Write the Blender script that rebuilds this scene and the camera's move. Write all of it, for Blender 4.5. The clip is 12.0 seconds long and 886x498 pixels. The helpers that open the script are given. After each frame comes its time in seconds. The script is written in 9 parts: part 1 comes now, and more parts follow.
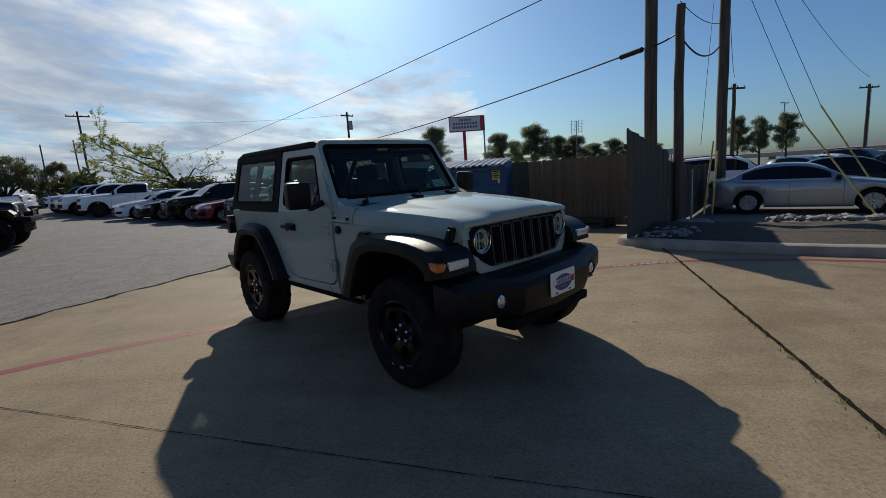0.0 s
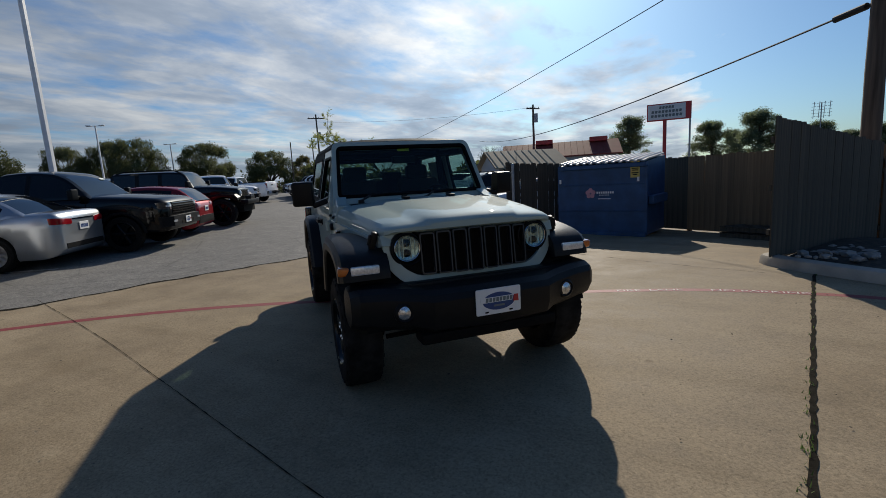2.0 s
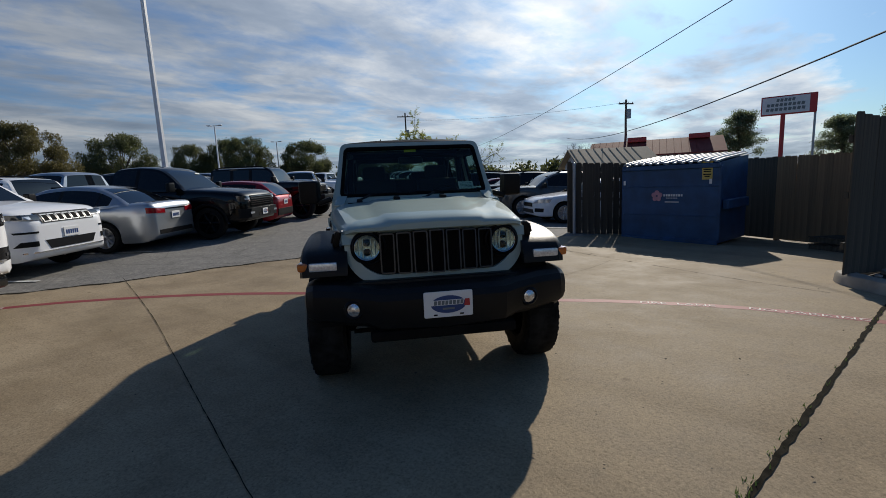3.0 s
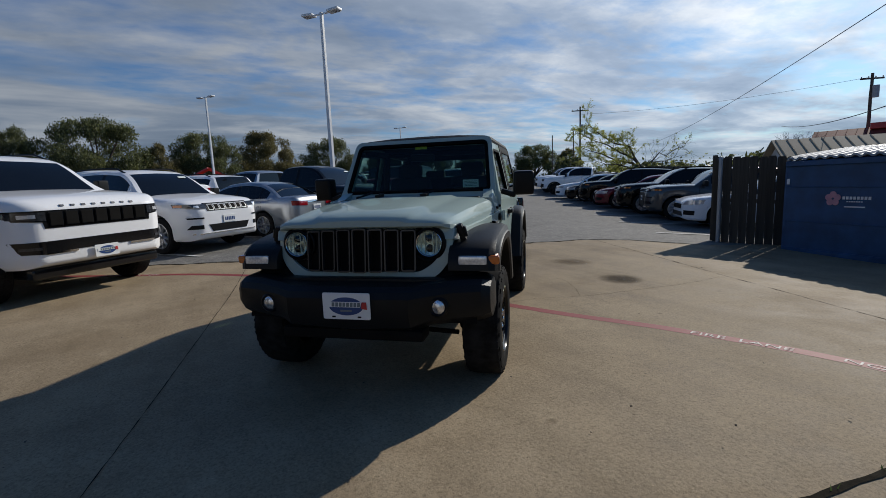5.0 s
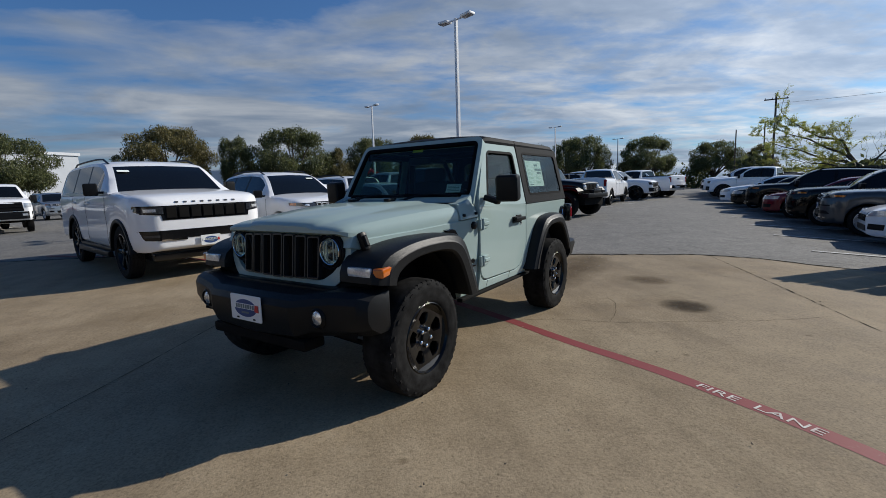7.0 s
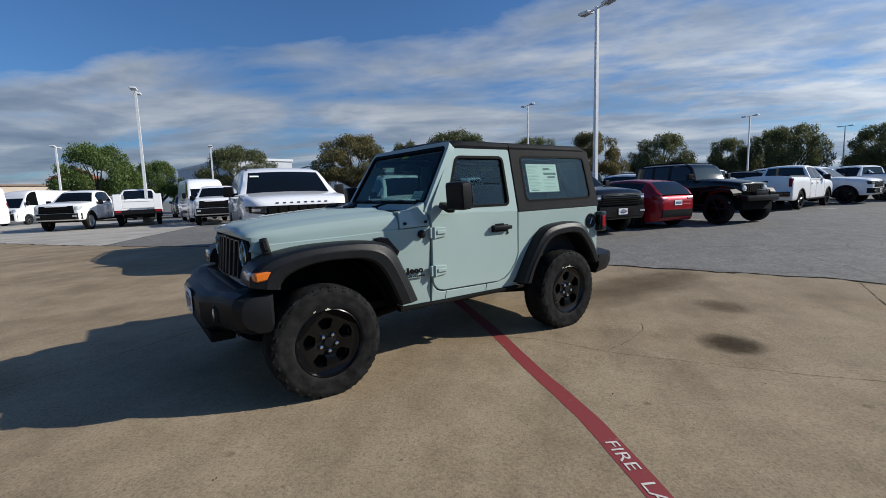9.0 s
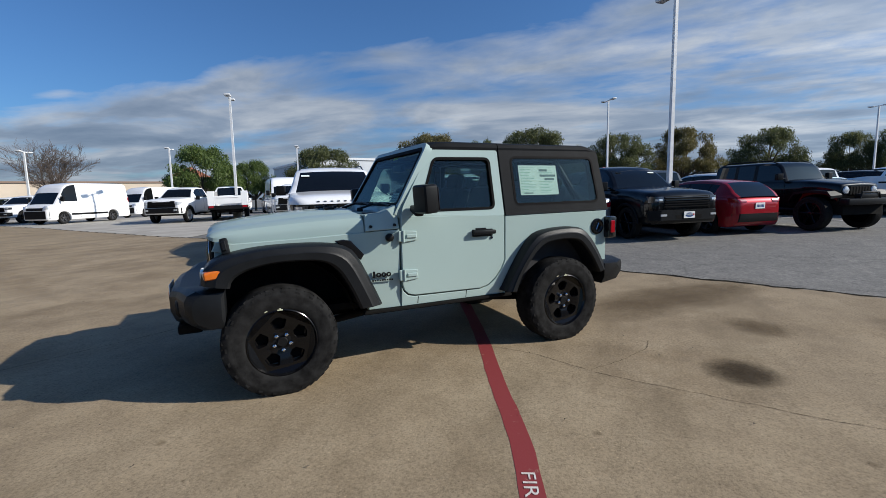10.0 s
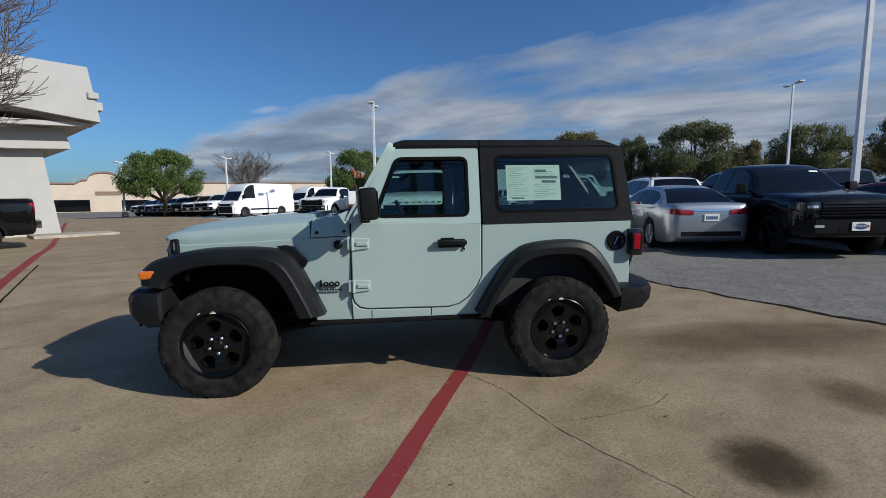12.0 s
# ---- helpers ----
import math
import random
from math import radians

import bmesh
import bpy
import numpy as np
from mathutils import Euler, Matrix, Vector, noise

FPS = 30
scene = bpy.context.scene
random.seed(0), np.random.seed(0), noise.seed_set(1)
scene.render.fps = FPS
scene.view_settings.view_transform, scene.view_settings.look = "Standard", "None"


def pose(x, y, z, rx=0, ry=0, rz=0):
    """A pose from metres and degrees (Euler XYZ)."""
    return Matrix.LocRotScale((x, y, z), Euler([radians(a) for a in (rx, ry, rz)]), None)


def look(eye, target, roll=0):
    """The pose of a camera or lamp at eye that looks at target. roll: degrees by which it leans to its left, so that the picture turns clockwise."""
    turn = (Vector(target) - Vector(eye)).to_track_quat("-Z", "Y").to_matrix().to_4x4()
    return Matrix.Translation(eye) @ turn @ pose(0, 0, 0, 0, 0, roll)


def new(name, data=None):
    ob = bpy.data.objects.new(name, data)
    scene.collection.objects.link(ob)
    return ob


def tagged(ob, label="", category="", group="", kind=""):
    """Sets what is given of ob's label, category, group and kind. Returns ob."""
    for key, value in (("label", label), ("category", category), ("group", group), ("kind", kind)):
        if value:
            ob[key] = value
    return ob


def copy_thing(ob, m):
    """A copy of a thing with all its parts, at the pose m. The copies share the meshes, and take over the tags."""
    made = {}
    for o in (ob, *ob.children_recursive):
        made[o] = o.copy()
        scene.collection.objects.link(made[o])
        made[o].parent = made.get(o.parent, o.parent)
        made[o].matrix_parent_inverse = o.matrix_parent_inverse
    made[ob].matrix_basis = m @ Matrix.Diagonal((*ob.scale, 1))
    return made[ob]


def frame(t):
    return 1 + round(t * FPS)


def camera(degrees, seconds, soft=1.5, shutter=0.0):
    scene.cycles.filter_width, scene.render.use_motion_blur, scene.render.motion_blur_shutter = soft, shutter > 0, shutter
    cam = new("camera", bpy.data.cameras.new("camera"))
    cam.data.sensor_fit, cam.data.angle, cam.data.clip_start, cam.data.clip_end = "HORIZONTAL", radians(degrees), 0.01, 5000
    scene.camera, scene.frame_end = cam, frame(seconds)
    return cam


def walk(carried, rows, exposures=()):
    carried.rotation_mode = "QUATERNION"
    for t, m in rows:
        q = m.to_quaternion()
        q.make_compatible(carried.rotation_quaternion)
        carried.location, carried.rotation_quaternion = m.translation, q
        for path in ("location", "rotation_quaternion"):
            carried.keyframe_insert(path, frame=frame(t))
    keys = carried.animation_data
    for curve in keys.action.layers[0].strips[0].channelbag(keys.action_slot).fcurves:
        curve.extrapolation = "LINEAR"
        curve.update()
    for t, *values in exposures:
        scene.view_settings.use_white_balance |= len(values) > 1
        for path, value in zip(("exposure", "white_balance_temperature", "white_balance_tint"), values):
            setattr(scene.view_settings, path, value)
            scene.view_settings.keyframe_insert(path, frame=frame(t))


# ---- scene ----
cam = camera(88.4, 12.0, soft=0.6)
PATH = [
    (0, (0.564, 0.558, 1.461), (0.422, 2.525, 1.129), -4.1),
    (0.5, (0.962, 0.619, 1.469), (0.623, 2.563, 1.143), -4.0),
    (1, (1.391, 0.764, 1.468), (0.833, 2.657, 1.144), -3.8),
    (1.5, (1.786, 0.891, 1.458), (1.049, 2.722, 1.14), -3.6),
    (2, (2.171, 1.113, 1.429), (1.239, 2.855, 1.119), -3.4),
    (2.5, (2.501, 1.321, 1.423), (1.412, 2.971, 1.121), -3.1),
    (3, (2.89, 1.549, 1.421), (1.64, 3.081, 1.119), -2.6),
    (3.2, (3.002, 1.675, 1.417), (1.695, 3.157, 1.111), -2.3),
    (4.8, (3.715, 2.8, 1.37), (2.013, 3.809, 1.083), -2.5),
    (5, (3.814, 2.943, 1.361), (2.074, 3.888, 1.079), -2.4),
    (5.5, (3.952, 3.287, 1.352), (2.138, 4.083, 1.074), -2.2),
    (6, (4.009, 3.696, 1.353), (2.13, 4.326, 1.082), -2.0),
    (6.5, (4.103, 4.075, 1.358), (2.18, 4.558, 1.096), -1.8),
    (7, (4.104, 4.523, 1.343), (2.142, 4.815, 1.088), -1.8),
    (7.2, (4.107, 4.688, 1.351), (2.135, 4.906, 1.096), -1.9),
    (8.8, (3.997, 6.089, 1.352), (2.045, 5.722, 1.115), -1.6),
    (9, (3.953, 6.253, 1.356), (2.015, 5.817, 1.12), -1.6),
    (9.5, (3.787, 6.617, 1.361), (1.891, 6.023, 1.129), -1.4),
    (10, (3.586, 7.043, 1.372), (1.755, 6.274, 1.137), -1.1),
    (10.5, (3.313, 7.302, 1.368), (1.552, 6.386, 1.129), -1.0),
    (11, (3.005, 7.58, 1.375), (1.332, 6.511, 1.134), -0.9),
    (11.5, (2.754, 7.792, 1.388), (1.167, 6.598, 1.153), -0.7),
    (12, (2.464, 8.016, 1.385), (0.97, 6.705, 1.16), -0.5),
]
walk(cam, [(t, look(eye, target, roll)) for t, eye, target, roll in PATH],
     [(0.0, -0.46, 6900, 10), (2.5, -0.43, 6850, 10), (5.0, -0.48, 6500, 10), (5.5, -0.34, 6500, 10), (6.0, -0.20, 6500, 10), (6.5, -0.22, 6500, 10), (7.0, -0.24, 6480, 10), (9.0, -0.04, 6400, 10), (10.5, 0.08, 6400, 10), (11.5, 0.06, 6370, 10), (12.0, -0.13, 6350, 10)])

# ---- world, sun, exposure ----
SUN_AZ, SUN_EL = 105.3, 29.4      # degrees, from +x towards +y; height over the horizon
sun_data = bpy.data.lights.new("sun", "SUN")
sun_data.energy, sun_data.angle, sun_data.color = 5.2, radians(0.6), (1.0, 0.945, 0.85)
sun = new("sun", sun_data)
sun.matrix_world = pose(0, 0, 30, 90 - SUN_EL, 0, SUN_AZ + 90)

world = bpy.data.worlds.new("sky")
scene.world = world
world.use_nodes = True
wn, wl = world.node_tree.nodes, world.node_tree.links
wn.clear()


def wnode(kind, **values):
    n = wn.new(kind)
    for k, v in values.items():
        n.inputs[k].default_value = v
    return n


sky = wn.new("ShaderNodeTexSky")
sky.sky_type, sky.sun_disc = "NISHITA", False
sky.sun_elevation, sky.sun_rotation = radians(SUN_EL), radians(90 - SUN_AZ)
sky.air_density, sky.dust_density, sky.ozone_density = 1.0, 1.1, 2.0
tc = wn.new("ShaderNodeTexCoord")
sep = wn.new("ShaderNodeSeparateXYZ")
wl.new(tc.outputs["Generated"], sep.inputs[0])


def wmath(op, a, b=None, clamp=False):
    n = wn.new("ShaderNodeMath")
    n.operation, n.use_clamp = op, clamp
    for i, v in enumerate((a, b)):
        if v is None:
            continue
        if isinstance(v, (int, float)):
            n.inputs[i].default_value = v
        else:
            wl.new(v, n.inputs[i])
    return n.outputs[0]


# the cloud layer is a flat sheet overhead: the direction divided by its height
def sheet(lift):
    h = wmath("ADD", wmath("MAXIMUM", sep.outputs[2], 0.0), lift)
    c = wn.new("ShaderNodeCombineXYZ")
    u, v = wmath("DIVIDE", sep.outputs[0], h), wmath("DIVIDE", sep.outputs[1], h)
    wl.new(u, c.inputs[0]), wl.new(v, c.inputs[1])
    return u, v, c.outputs[0]


def wnoise(scale, detail, rough, dist=0.0, vec=None):
    n = wnode("ShaderNodeTexNoise", Scale=scale, Detail=detail, Roughness=rough, Distortion=dist)
    wl.new(vec or turn.outputs[0], n.inputs["Vector"])
    return n.outputs["Fac"]


def wramp(fac, stops):
    n = wn.new("ShaderNodeValToRGB")
    e = n.color_ramp.elements
    e[0].position, e[0].color = stops[0][0], (*stops[0][1], 1)
    e[1].position, e[1].color = stops[-1][0], (*stops[-1][1], 1)
    for p, c in stops[1:-1]:
        k = e.new(p)
        k.color = (*c, 1)
    wl.new(fac, n.inputs[0])
    return n.outputs[0]


su, sv, _ = sheet(0.05)
_, _, flat = sheet(0.10)
turn = wn.new("ShaderNodeMapping")
turn.inputs["Rotation"].default_value = (0, 0, radians(8))
turn.inputs["Scale"].default_value = (1.15, 0.72, 1.0)
turn.inputs["Location"].default_value = (3.1, 1.7, 0)
wl.new(flat, turn.inputs[0])
sdir = Vector((math.cos(radians(SUN_AZ)) * math.cos(radians(SUN_EL)), math.sin(radians(SUN_AZ)) * math.cos(radians(SUN_EL)), math.sin(radians(SUN_EL))))
dot = wn.new("ShaderNodeVectorMath")
dot.operation = "DOT_PRODUCT"
dot.inputs[1].default_value = sdir
wl.new(tc.outputs["Generated"], dot.inputs[0])
toward = wmath("MAXIMUM", dot.outputs["Value"], 0.0)
near_sun = wmath("POWER", toward, 3.0)
big = wnoise(0.45, 3.0, 0.5, 0.2)
fine = wnoise(1.5, 7.0, 0.54, 0.35)
# small ripples break the sheet up towards the sun and fade out away from it
ripple = wmath("ADD", wmath("MULTIPLY", wmath("SUBTRACT", wnoise(5.5, 6.0, 0.6, 0.2), 0.5), wmath("MINIMUM", wmath("MULTIPLY", toward, 1.9), 1.15)), 0.5)
# the sheet covers the west; its eastern edge runs roughly north and south, a little west of overhead
edge = wmath("MINIMUM", wmath("ADD", wmath("MULTIPLY", wmath("MAXIMUM", sv, 0.0), 0.62), -2.25), 0.1)
inside = wmath("MULTIPLY", wmath("SUBTRACT", edge, su), 0.55)
inside = wmath("MINIMUM", wmath("MAXIMUM", inside, -0.45), 0.15)
dens = wmath("ADD", wmath("ADD", wmath("MULTIPLY", big, 0.75), wmath("MULTIPLY", fine, 0.80)), wmath("MULTIPLY", ripple, 0.30))
# seen flat along the sheet, the gaps close towards the horizon
low = wmath("MULTIPLY", wmath("MAXIMUM", wmath("SUBTRACT", 0.12, sep.outputs[2]), 0.0), 1.5)
dens = wmath("ADD", wmath("ADD", wmath("SUBTRACT", dens, 0.90), inside), low)
cover = wramp(dens, [(0.0, (0, 0, 0)), (0.08, (0.35, 0.35, 0.35)), (0.22, (0.90, 0.90, 0.90))])
thick = wmath("MULTIPLY", wmath("SUBTRACT", 0.24, dens), 0.42)
shade = wramp(wmath("ADD", wmath("ADD", wmath("MULTIPLY", wnoise(1.0, 6.0, 0.55, 0.3), 0.70), wmath("ADD", wmath("MULTIPLY", ripple, 0.20), wmath("MULTIPLY", fine, 0.12))), thick),
              [(0.36, (1.95, 2.65, 3.8)), (0.50, (3.8, 4.6, 5.85)), (0.66, (8.4, 8.8, 9.2))])
# clouds are brighter towards the sun
gain = wmath("ADD", wmath("MULTIPLY", near_sun, 1.40), 0.83)
bright = wn.new("ShaderNodeVectorMath")
bright.operation = "SCALE"
wl.new(shade, bright.inputs[0]), wl.new(gain, bright.inputs["Scale"])
mixc = wn.new("ShaderNodeMix")
mixc.data_type = "RGBA"
wl.new(cover, mixc.inputs["Factor"])
skyg = wn.new("ShaderNodeMix")
skyg.data_type, skyg.blend_type = "RGBA", "MULTIPLY"
skyg.inputs["Factor"].default_value = 1.0
skyg.inputs["B"].default_value = (0.57, 0.93, 1.36, 1)
wl.new(sky.outputs[0], skyg.inputs["A"])
wl.new(skyg.outputs["Result"], mixc.inputs["A"]), wl.new(bright.outputs[0], mixc.inputs["B"])
bg = wnode("ShaderNodeBackground", Strength=0.080)
wo = wn.new("ShaderNodeOutputWorld")
wl.new(mixc.outputs["Result"], bg.inputs[0]), wl.new(bg.outputs[0], wo.inputs[0])

# ---- materials ----


def mat_base(name):
    m = bpy.data.materials.new(name)
    m.use_nodes = True
    nt = m.node_tree
    return m, nt, nt.nodes["Principled BSDF"]


def link_noise(nt, scale, detail=4.0, rough=0.55, kind="ShaderNodeTexNoise", coord="Object"):
    co = nt.nodes.new("ShaderNodeTexCoord")
    n = nt.nodes.new(kind)
    n.inputs["Scale"].default_value = scale
    if kind == "ShaderNodeTexNoise":
        n.inputs["Detail"].default_value, n.inputs["Roughness"].default_value = detail, rough
    nt.links.new(co.outputs[coord], n.inputs["Vector"])
    return n


def ramp(nt, fac, stops):
    n = nt.nodes.new("ShaderNodeValToRGB")
    e = n.color_ramp.elements
    e[0].position, e[0].color = stops[0][0], (*stops[0][1], 1)
    e[1].position, e[1].color = stops[-1][0], (*stops[-1][1], 1)
    for p, c in stops[1:-1]:
        k = e.new(p)
        k.color = (*c, 1)
    nt.links.new(fac, n.inputs[0])
    return n.outputs[0]


def mix(nt, fac, a, b, mode="MIX"):
    n = nt.nodes.new("ShaderNodeMix")
    n.data_type, n.blend_type = "RGBA", mode
    for key, v in (("Factor", fac), ("A", a), ("B", b)):
        if isinstance(v, (int, float)):
            n.inputs[key].default_value = v
        elif isinstance(v, tuple):
            n.inputs[key].default_value = (*v, 1)
        else:
            nt.links.new(v, n.inputs[key])
    return n.outputs["Result"]


def bump(nt, bsdf, height, strength, dist=0.01):
    b = nt.nodes.new("ShaderNodeBump")
    b.inputs["Strength"].default_value, b.inputs["Distance"].default_value = strength, dist
    nt.links.new(height, b.inputs["Height"])
    nt.links.new(b.outputs[0], bsdf.inputs["Normal"])


def plain(name, color, rough=0.5, metal=0.0, vary=0.12, scale=6.0, grain=0.0, grain_scale=300.0, coat=0.0, coord="Object", spec=0.5):
    """A surface with a soft mottle, and a fine grain where it has one."""
    m, nt, b = mat_base(name)
    n = link_noise(nt, scale, 5.0, coord=coord)
    lo, hi = tuple(c * (1 - vary) for c in color), tuple(min(1, c * (1 + vary)) for c in color)
    nt.links.new(ramp(nt, n.outputs["Fac"], [(0.3, lo), (0.7, hi)]), b.inputs["Base Color"])
    b.inputs["Roughness"].default_value, b.inputs["Metallic"].default_value = rough, metal
    b.inputs["Coat Weight"].default_value, b.inputs["Coat Roughness"].default_value = coat, 0.04
    b.inputs["Specular IOR Level"].default_value = spec
    if grain:
        bump(nt, b, link_noise(nt, grain_scale, 3.0, coord=coord).outputs["Fac"], grain, 0.003)
    return m


def car_paint(name, color, metal=0.0, rough=0.35, coat=0.8):
    """Clear-coated car paint with a trace of dust."""
    m, nt, b = mat_base(name)
    dust = link_noise(nt, 2.2, 6.0)
    tint = tuple(c * 0.95 + 0.002 for c in color)
    nt.links.new(ramp(nt, dust.outputs["Fac"], [(0.35, color), (0.75, tint)]), b.inputs["Base Color"])
    b.inputs["Metallic"].default_value, b.inputs["Roughness"].default_value = metal, rough
    b.inputs["Specular IOR Level"].default_value = 0.05
    b.inputs["Coat Weight"].default_value, b.inputs["Coat Roughness"].default_value = coat, 0.03
    return m


def make_concrete():
    m, nt, b = mat_base("concrete")
    broad = link_noise(nt, 0.22, 5.0, 0.6)
    mid = link_noise(nt, 1.7, 9.0, 0.72)
    grit = link_noise(nt, 60.0, 6.0, 0.75)
    c = ramp(nt, broad.outputs["Fac"], [(0.32, (0.224, 0.170, 0.108)), (0.52, (0.292, 0.227, 0.146)), (0.72, (0.350, 0.280, 0.190))])
    c = mix(nt, 0.58, c, ramp(nt, mid.outputs["Fac"], [(0.3, (0.165, 0.124, 0.078)), (0.55, (0.303, 0.239, 0.157)), (0.78, (0.39, 0.324, 0.226))]))
    c = mix(nt, 0.72, c, ramp(nt, grit.outputs["Fac"], [(0.30, (0.42, 0.40, 0.37)), (0.5, (1, 1, 1)), (0.70, (1.38, 1.34, 1.30))]), "MULTIPLY")
    # swept patches, tyre scrubs and pale scuffs
    co = nt.nodes.new("ShaderNodeTexCoord")
    mp = nt.nodes.new("ShaderNodeMapping")
    mp.inputs["Rotation"].default_value, mp.inputs["Scale"].default_value = (0, 0, radians(33)), (0.28, 1.9, 1)
    nt.links.new(co.outputs["Object"], mp.inputs[0])
    scrub = nt.nodes.new("ShaderNodeTexNoise")
    scrub.inputs["Scale"].default_value, scrub.inputs["Detail"].default_value, scrub.inputs["Roughness"].default_value = 1.0, 7.0, 0.6
    nt.links.new(mp.outputs[0], scrub.inputs["Vector"])
    c = mix(nt, 0.42, c, ramp(nt, scrub.outputs["Fac"], [(0.33, (0.68, 0.66, 0.63)), (0.5, (1.08, 1.08, 1.08)), (0.7, (1.26, 1.25, 1.23))]), "MULTIPLY")
    # scattered dark specks and pale chips of aggregate
    vor = link_noise(nt, 9.0, kind="ShaderNodeTexVoronoi")
    speck = ramp(nt, vor.outputs["Distance"], [(0.0, (0.38, 0.35, 0.32)), (0.045, (0.6, 0.58, 0.55)), (0.075, (1, 1, 1))])
    c = mix(nt, 0.65, c, speck, "MULTIPLY")
    chip = link_noise(nt, 26.0, kind="ShaderNodeTexVoronoi")
    c = mix(nt, 0.6, c, ramp(nt, chip.outputs["Distance"], [(0.0, (1.7, 1.66, 1.6)), (0.10, (1.35, 1.33, 1.3)), (0.17, (1, 1, 1))]), "MULTIPLY")
    pit = link_noise(nt, 17.0, kind="ShaderNodeTexVoronoi")
    c = mix(nt, 0.6, c, ramp(nt, pit.outputs["Distance"], [(0.0, (0.4, 0.38, 0.36)), (0.07, (0.6, 0.58, 0.55)), (0.12, (1, 1, 1))]), "MULTIPLY")
    # old drips and gum, a few centimetres across, far apart
    drip = link_noise(nt, 1.35, kind="ShaderNodeTexVoronoi")
    c = mix(nt, 0.7, c, ramp(nt, drip.outputs["Distance"], [(0.0, (0.40, 0.37, 0.34)), (0.022, (0.5, 0.47, 0.44)), (0.05, (1, 1, 1))]), "MULTIPLY")
    # brown soil and pale wash in broad, soft-edged patches
    soil = link_noise(nt, 0.75, 6.0, 0.62)
    c = mix(nt, 0.38, c, ramp(nt, soil.outputs["Fac"], [(0.34, (0.66, 0.60, 0.52)), (0.48, (1, 1, 1)), (0.66, (1.14, 1.14, 1.14))]), "MULTIPLY")
    nt.links.new(c, b.inputs["Base Color"])
    r = ramp(nt, mid.outputs["Fac"], [(0.3, (0.62, 0.62, 0.62)), (0.7, (0.85, 0.85, 0.85))])
    nt.links.new(r, b.inputs["Roughness"])
    b.inputs["Specular IOR Level"].default_value = 0.12
    bump(nt, b, grit.outputs["Fac"], 0.55, 0.006)
    return m


def make_asphalt():
    m, nt, b = mat_base("asphalt")
    broad = link_noise(nt, 0.3, 5.0, 0.6)
    mid = link_noise(nt, 3.0, 7.0, 0.7)
    grit = link_noise(nt, 70.0, 4.0, 0.75)
    c = ramp(nt, broad.outputs["Fac"], [(0.3, (0.118, 0.113, 0.104)), (0.7, (0.19, 0.18, 0.162))])
    c = mix(nt, 0.5, c, ramp(nt, mid.outputs["Fac"], [(0.3, (0.083, 0.080, 0.076)), (0.7, (0.225, 0.215, 0.195))]))
    c = mix(nt, 0.7, c, ramp(nt, grit.outputs["Fac"], [(0.3, (0.45, 0.45, 0.45)), (0.5, (0.95, 0.95, 0.95)), (0.72, (1.7, 1.68, 1.62))]), "MULTIPLY")
    stone = link_noise(nt, 17.0, 8.0, 0.85)
    c = mix(nt, 0.8, c, ramp(nt, stone.outputs["Fac"], [(0.34, (0.40, 0.40, 0.41)), (0.5, (1, 1, 1)), (0.66, (1.75, 1.72, 1.66))]), "MULTIPLY")
    vor = link_noise(nt, 0.55, kind="ShaderNodeTexVoronoi")
    vor.feature = "DISTANCE_TO_EDGE"
    crack = ramp(nt, vor.outputs["Distance"], [(0.0, (0.45, 0.45, 0.45)), (0.008, (0.8, 0.8, 0.8)), (0.02, (1, 1, 1))])
    c = mix(nt, 0.5, c, crack, "MULTIPLY")
    nt.links.new(c, b.inputs["Base Color"])
    b.inputs["Roughness"].default_value = 0.9
    bump(nt, b, grit.outputs["Fac"], 0.7, 0.008)
    return m


def make_worn(name, color, under, wear=0.55, scale=14.0, rough=0.7):
    """Road paint rubbed through to what lies under it."""
    m, nt, b = mat_base(name)
    n = link_noise(nt, scale, 9.0, 0.72)
    big_n = link_noise(nt, 0.8, 4.0)
    f = nt.nodes.new("ShaderNodeMath")
    f.operation = "MULTIPLY_ADD"
    f.inputs[1].default_value = 0.5
    nt.links.new(big_n.outputs["Fac"], f.inputs[0]), nt.links.new(n.outputs["Fac"], f.inputs[2])
    c = ramp(nt, f.outputs[0], [(wear, color), (wear + 0.28, under)])
    nt.links.new(c, b.inputs["Base Color"])
    b.inputs["Roughness"].default_value = rough
    bump(nt, b, n.outputs["Fac"], 0.3, 0.003)
    return m


def make_wood(name, a, c2, scale=1.0):
    m, nt, b = mat_base(name)
    co = nt.nodes.new("ShaderNodeTexCoord")
    mp = nt.nodes.new("ShaderNodeMapping")
    mp.inputs["Scale"].default_value = (22 * scale, 22 * scale, 1.2 * scale)
    nt.links.new(co.outputs["Object"], mp.inputs[0])
    g = nt.nodes.new("ShaderNodeTexNoise")
    g.inputs["Scale"].default_value, g.inputs["Detail"].default_value = 1.0, 7.0
    nt.links.new(mp.outputs[0], g.inputs["Vector"])
    info = nt.nodes.new("ShaderNodeObjectInfo")
    c = ramp(nt, g.outputs["Fac"], [(0.3, a), (0.7, c2)])
    tone = ramp(nt, info.outputs["Random"], [(0.0, (0.84, 0.84, 0.84)), (1.0, (1.13, 1.11, 1.09))])
    nt.links.new(mix(nt, 1.0, c, tone, "MULTIPLY"), b.inputs["Base Color"])
    b.inputs["Roughness"].default_value = 0.85
    bump(nt, b, g.outputs["Fac"], 0.5, 0.004)
    return m


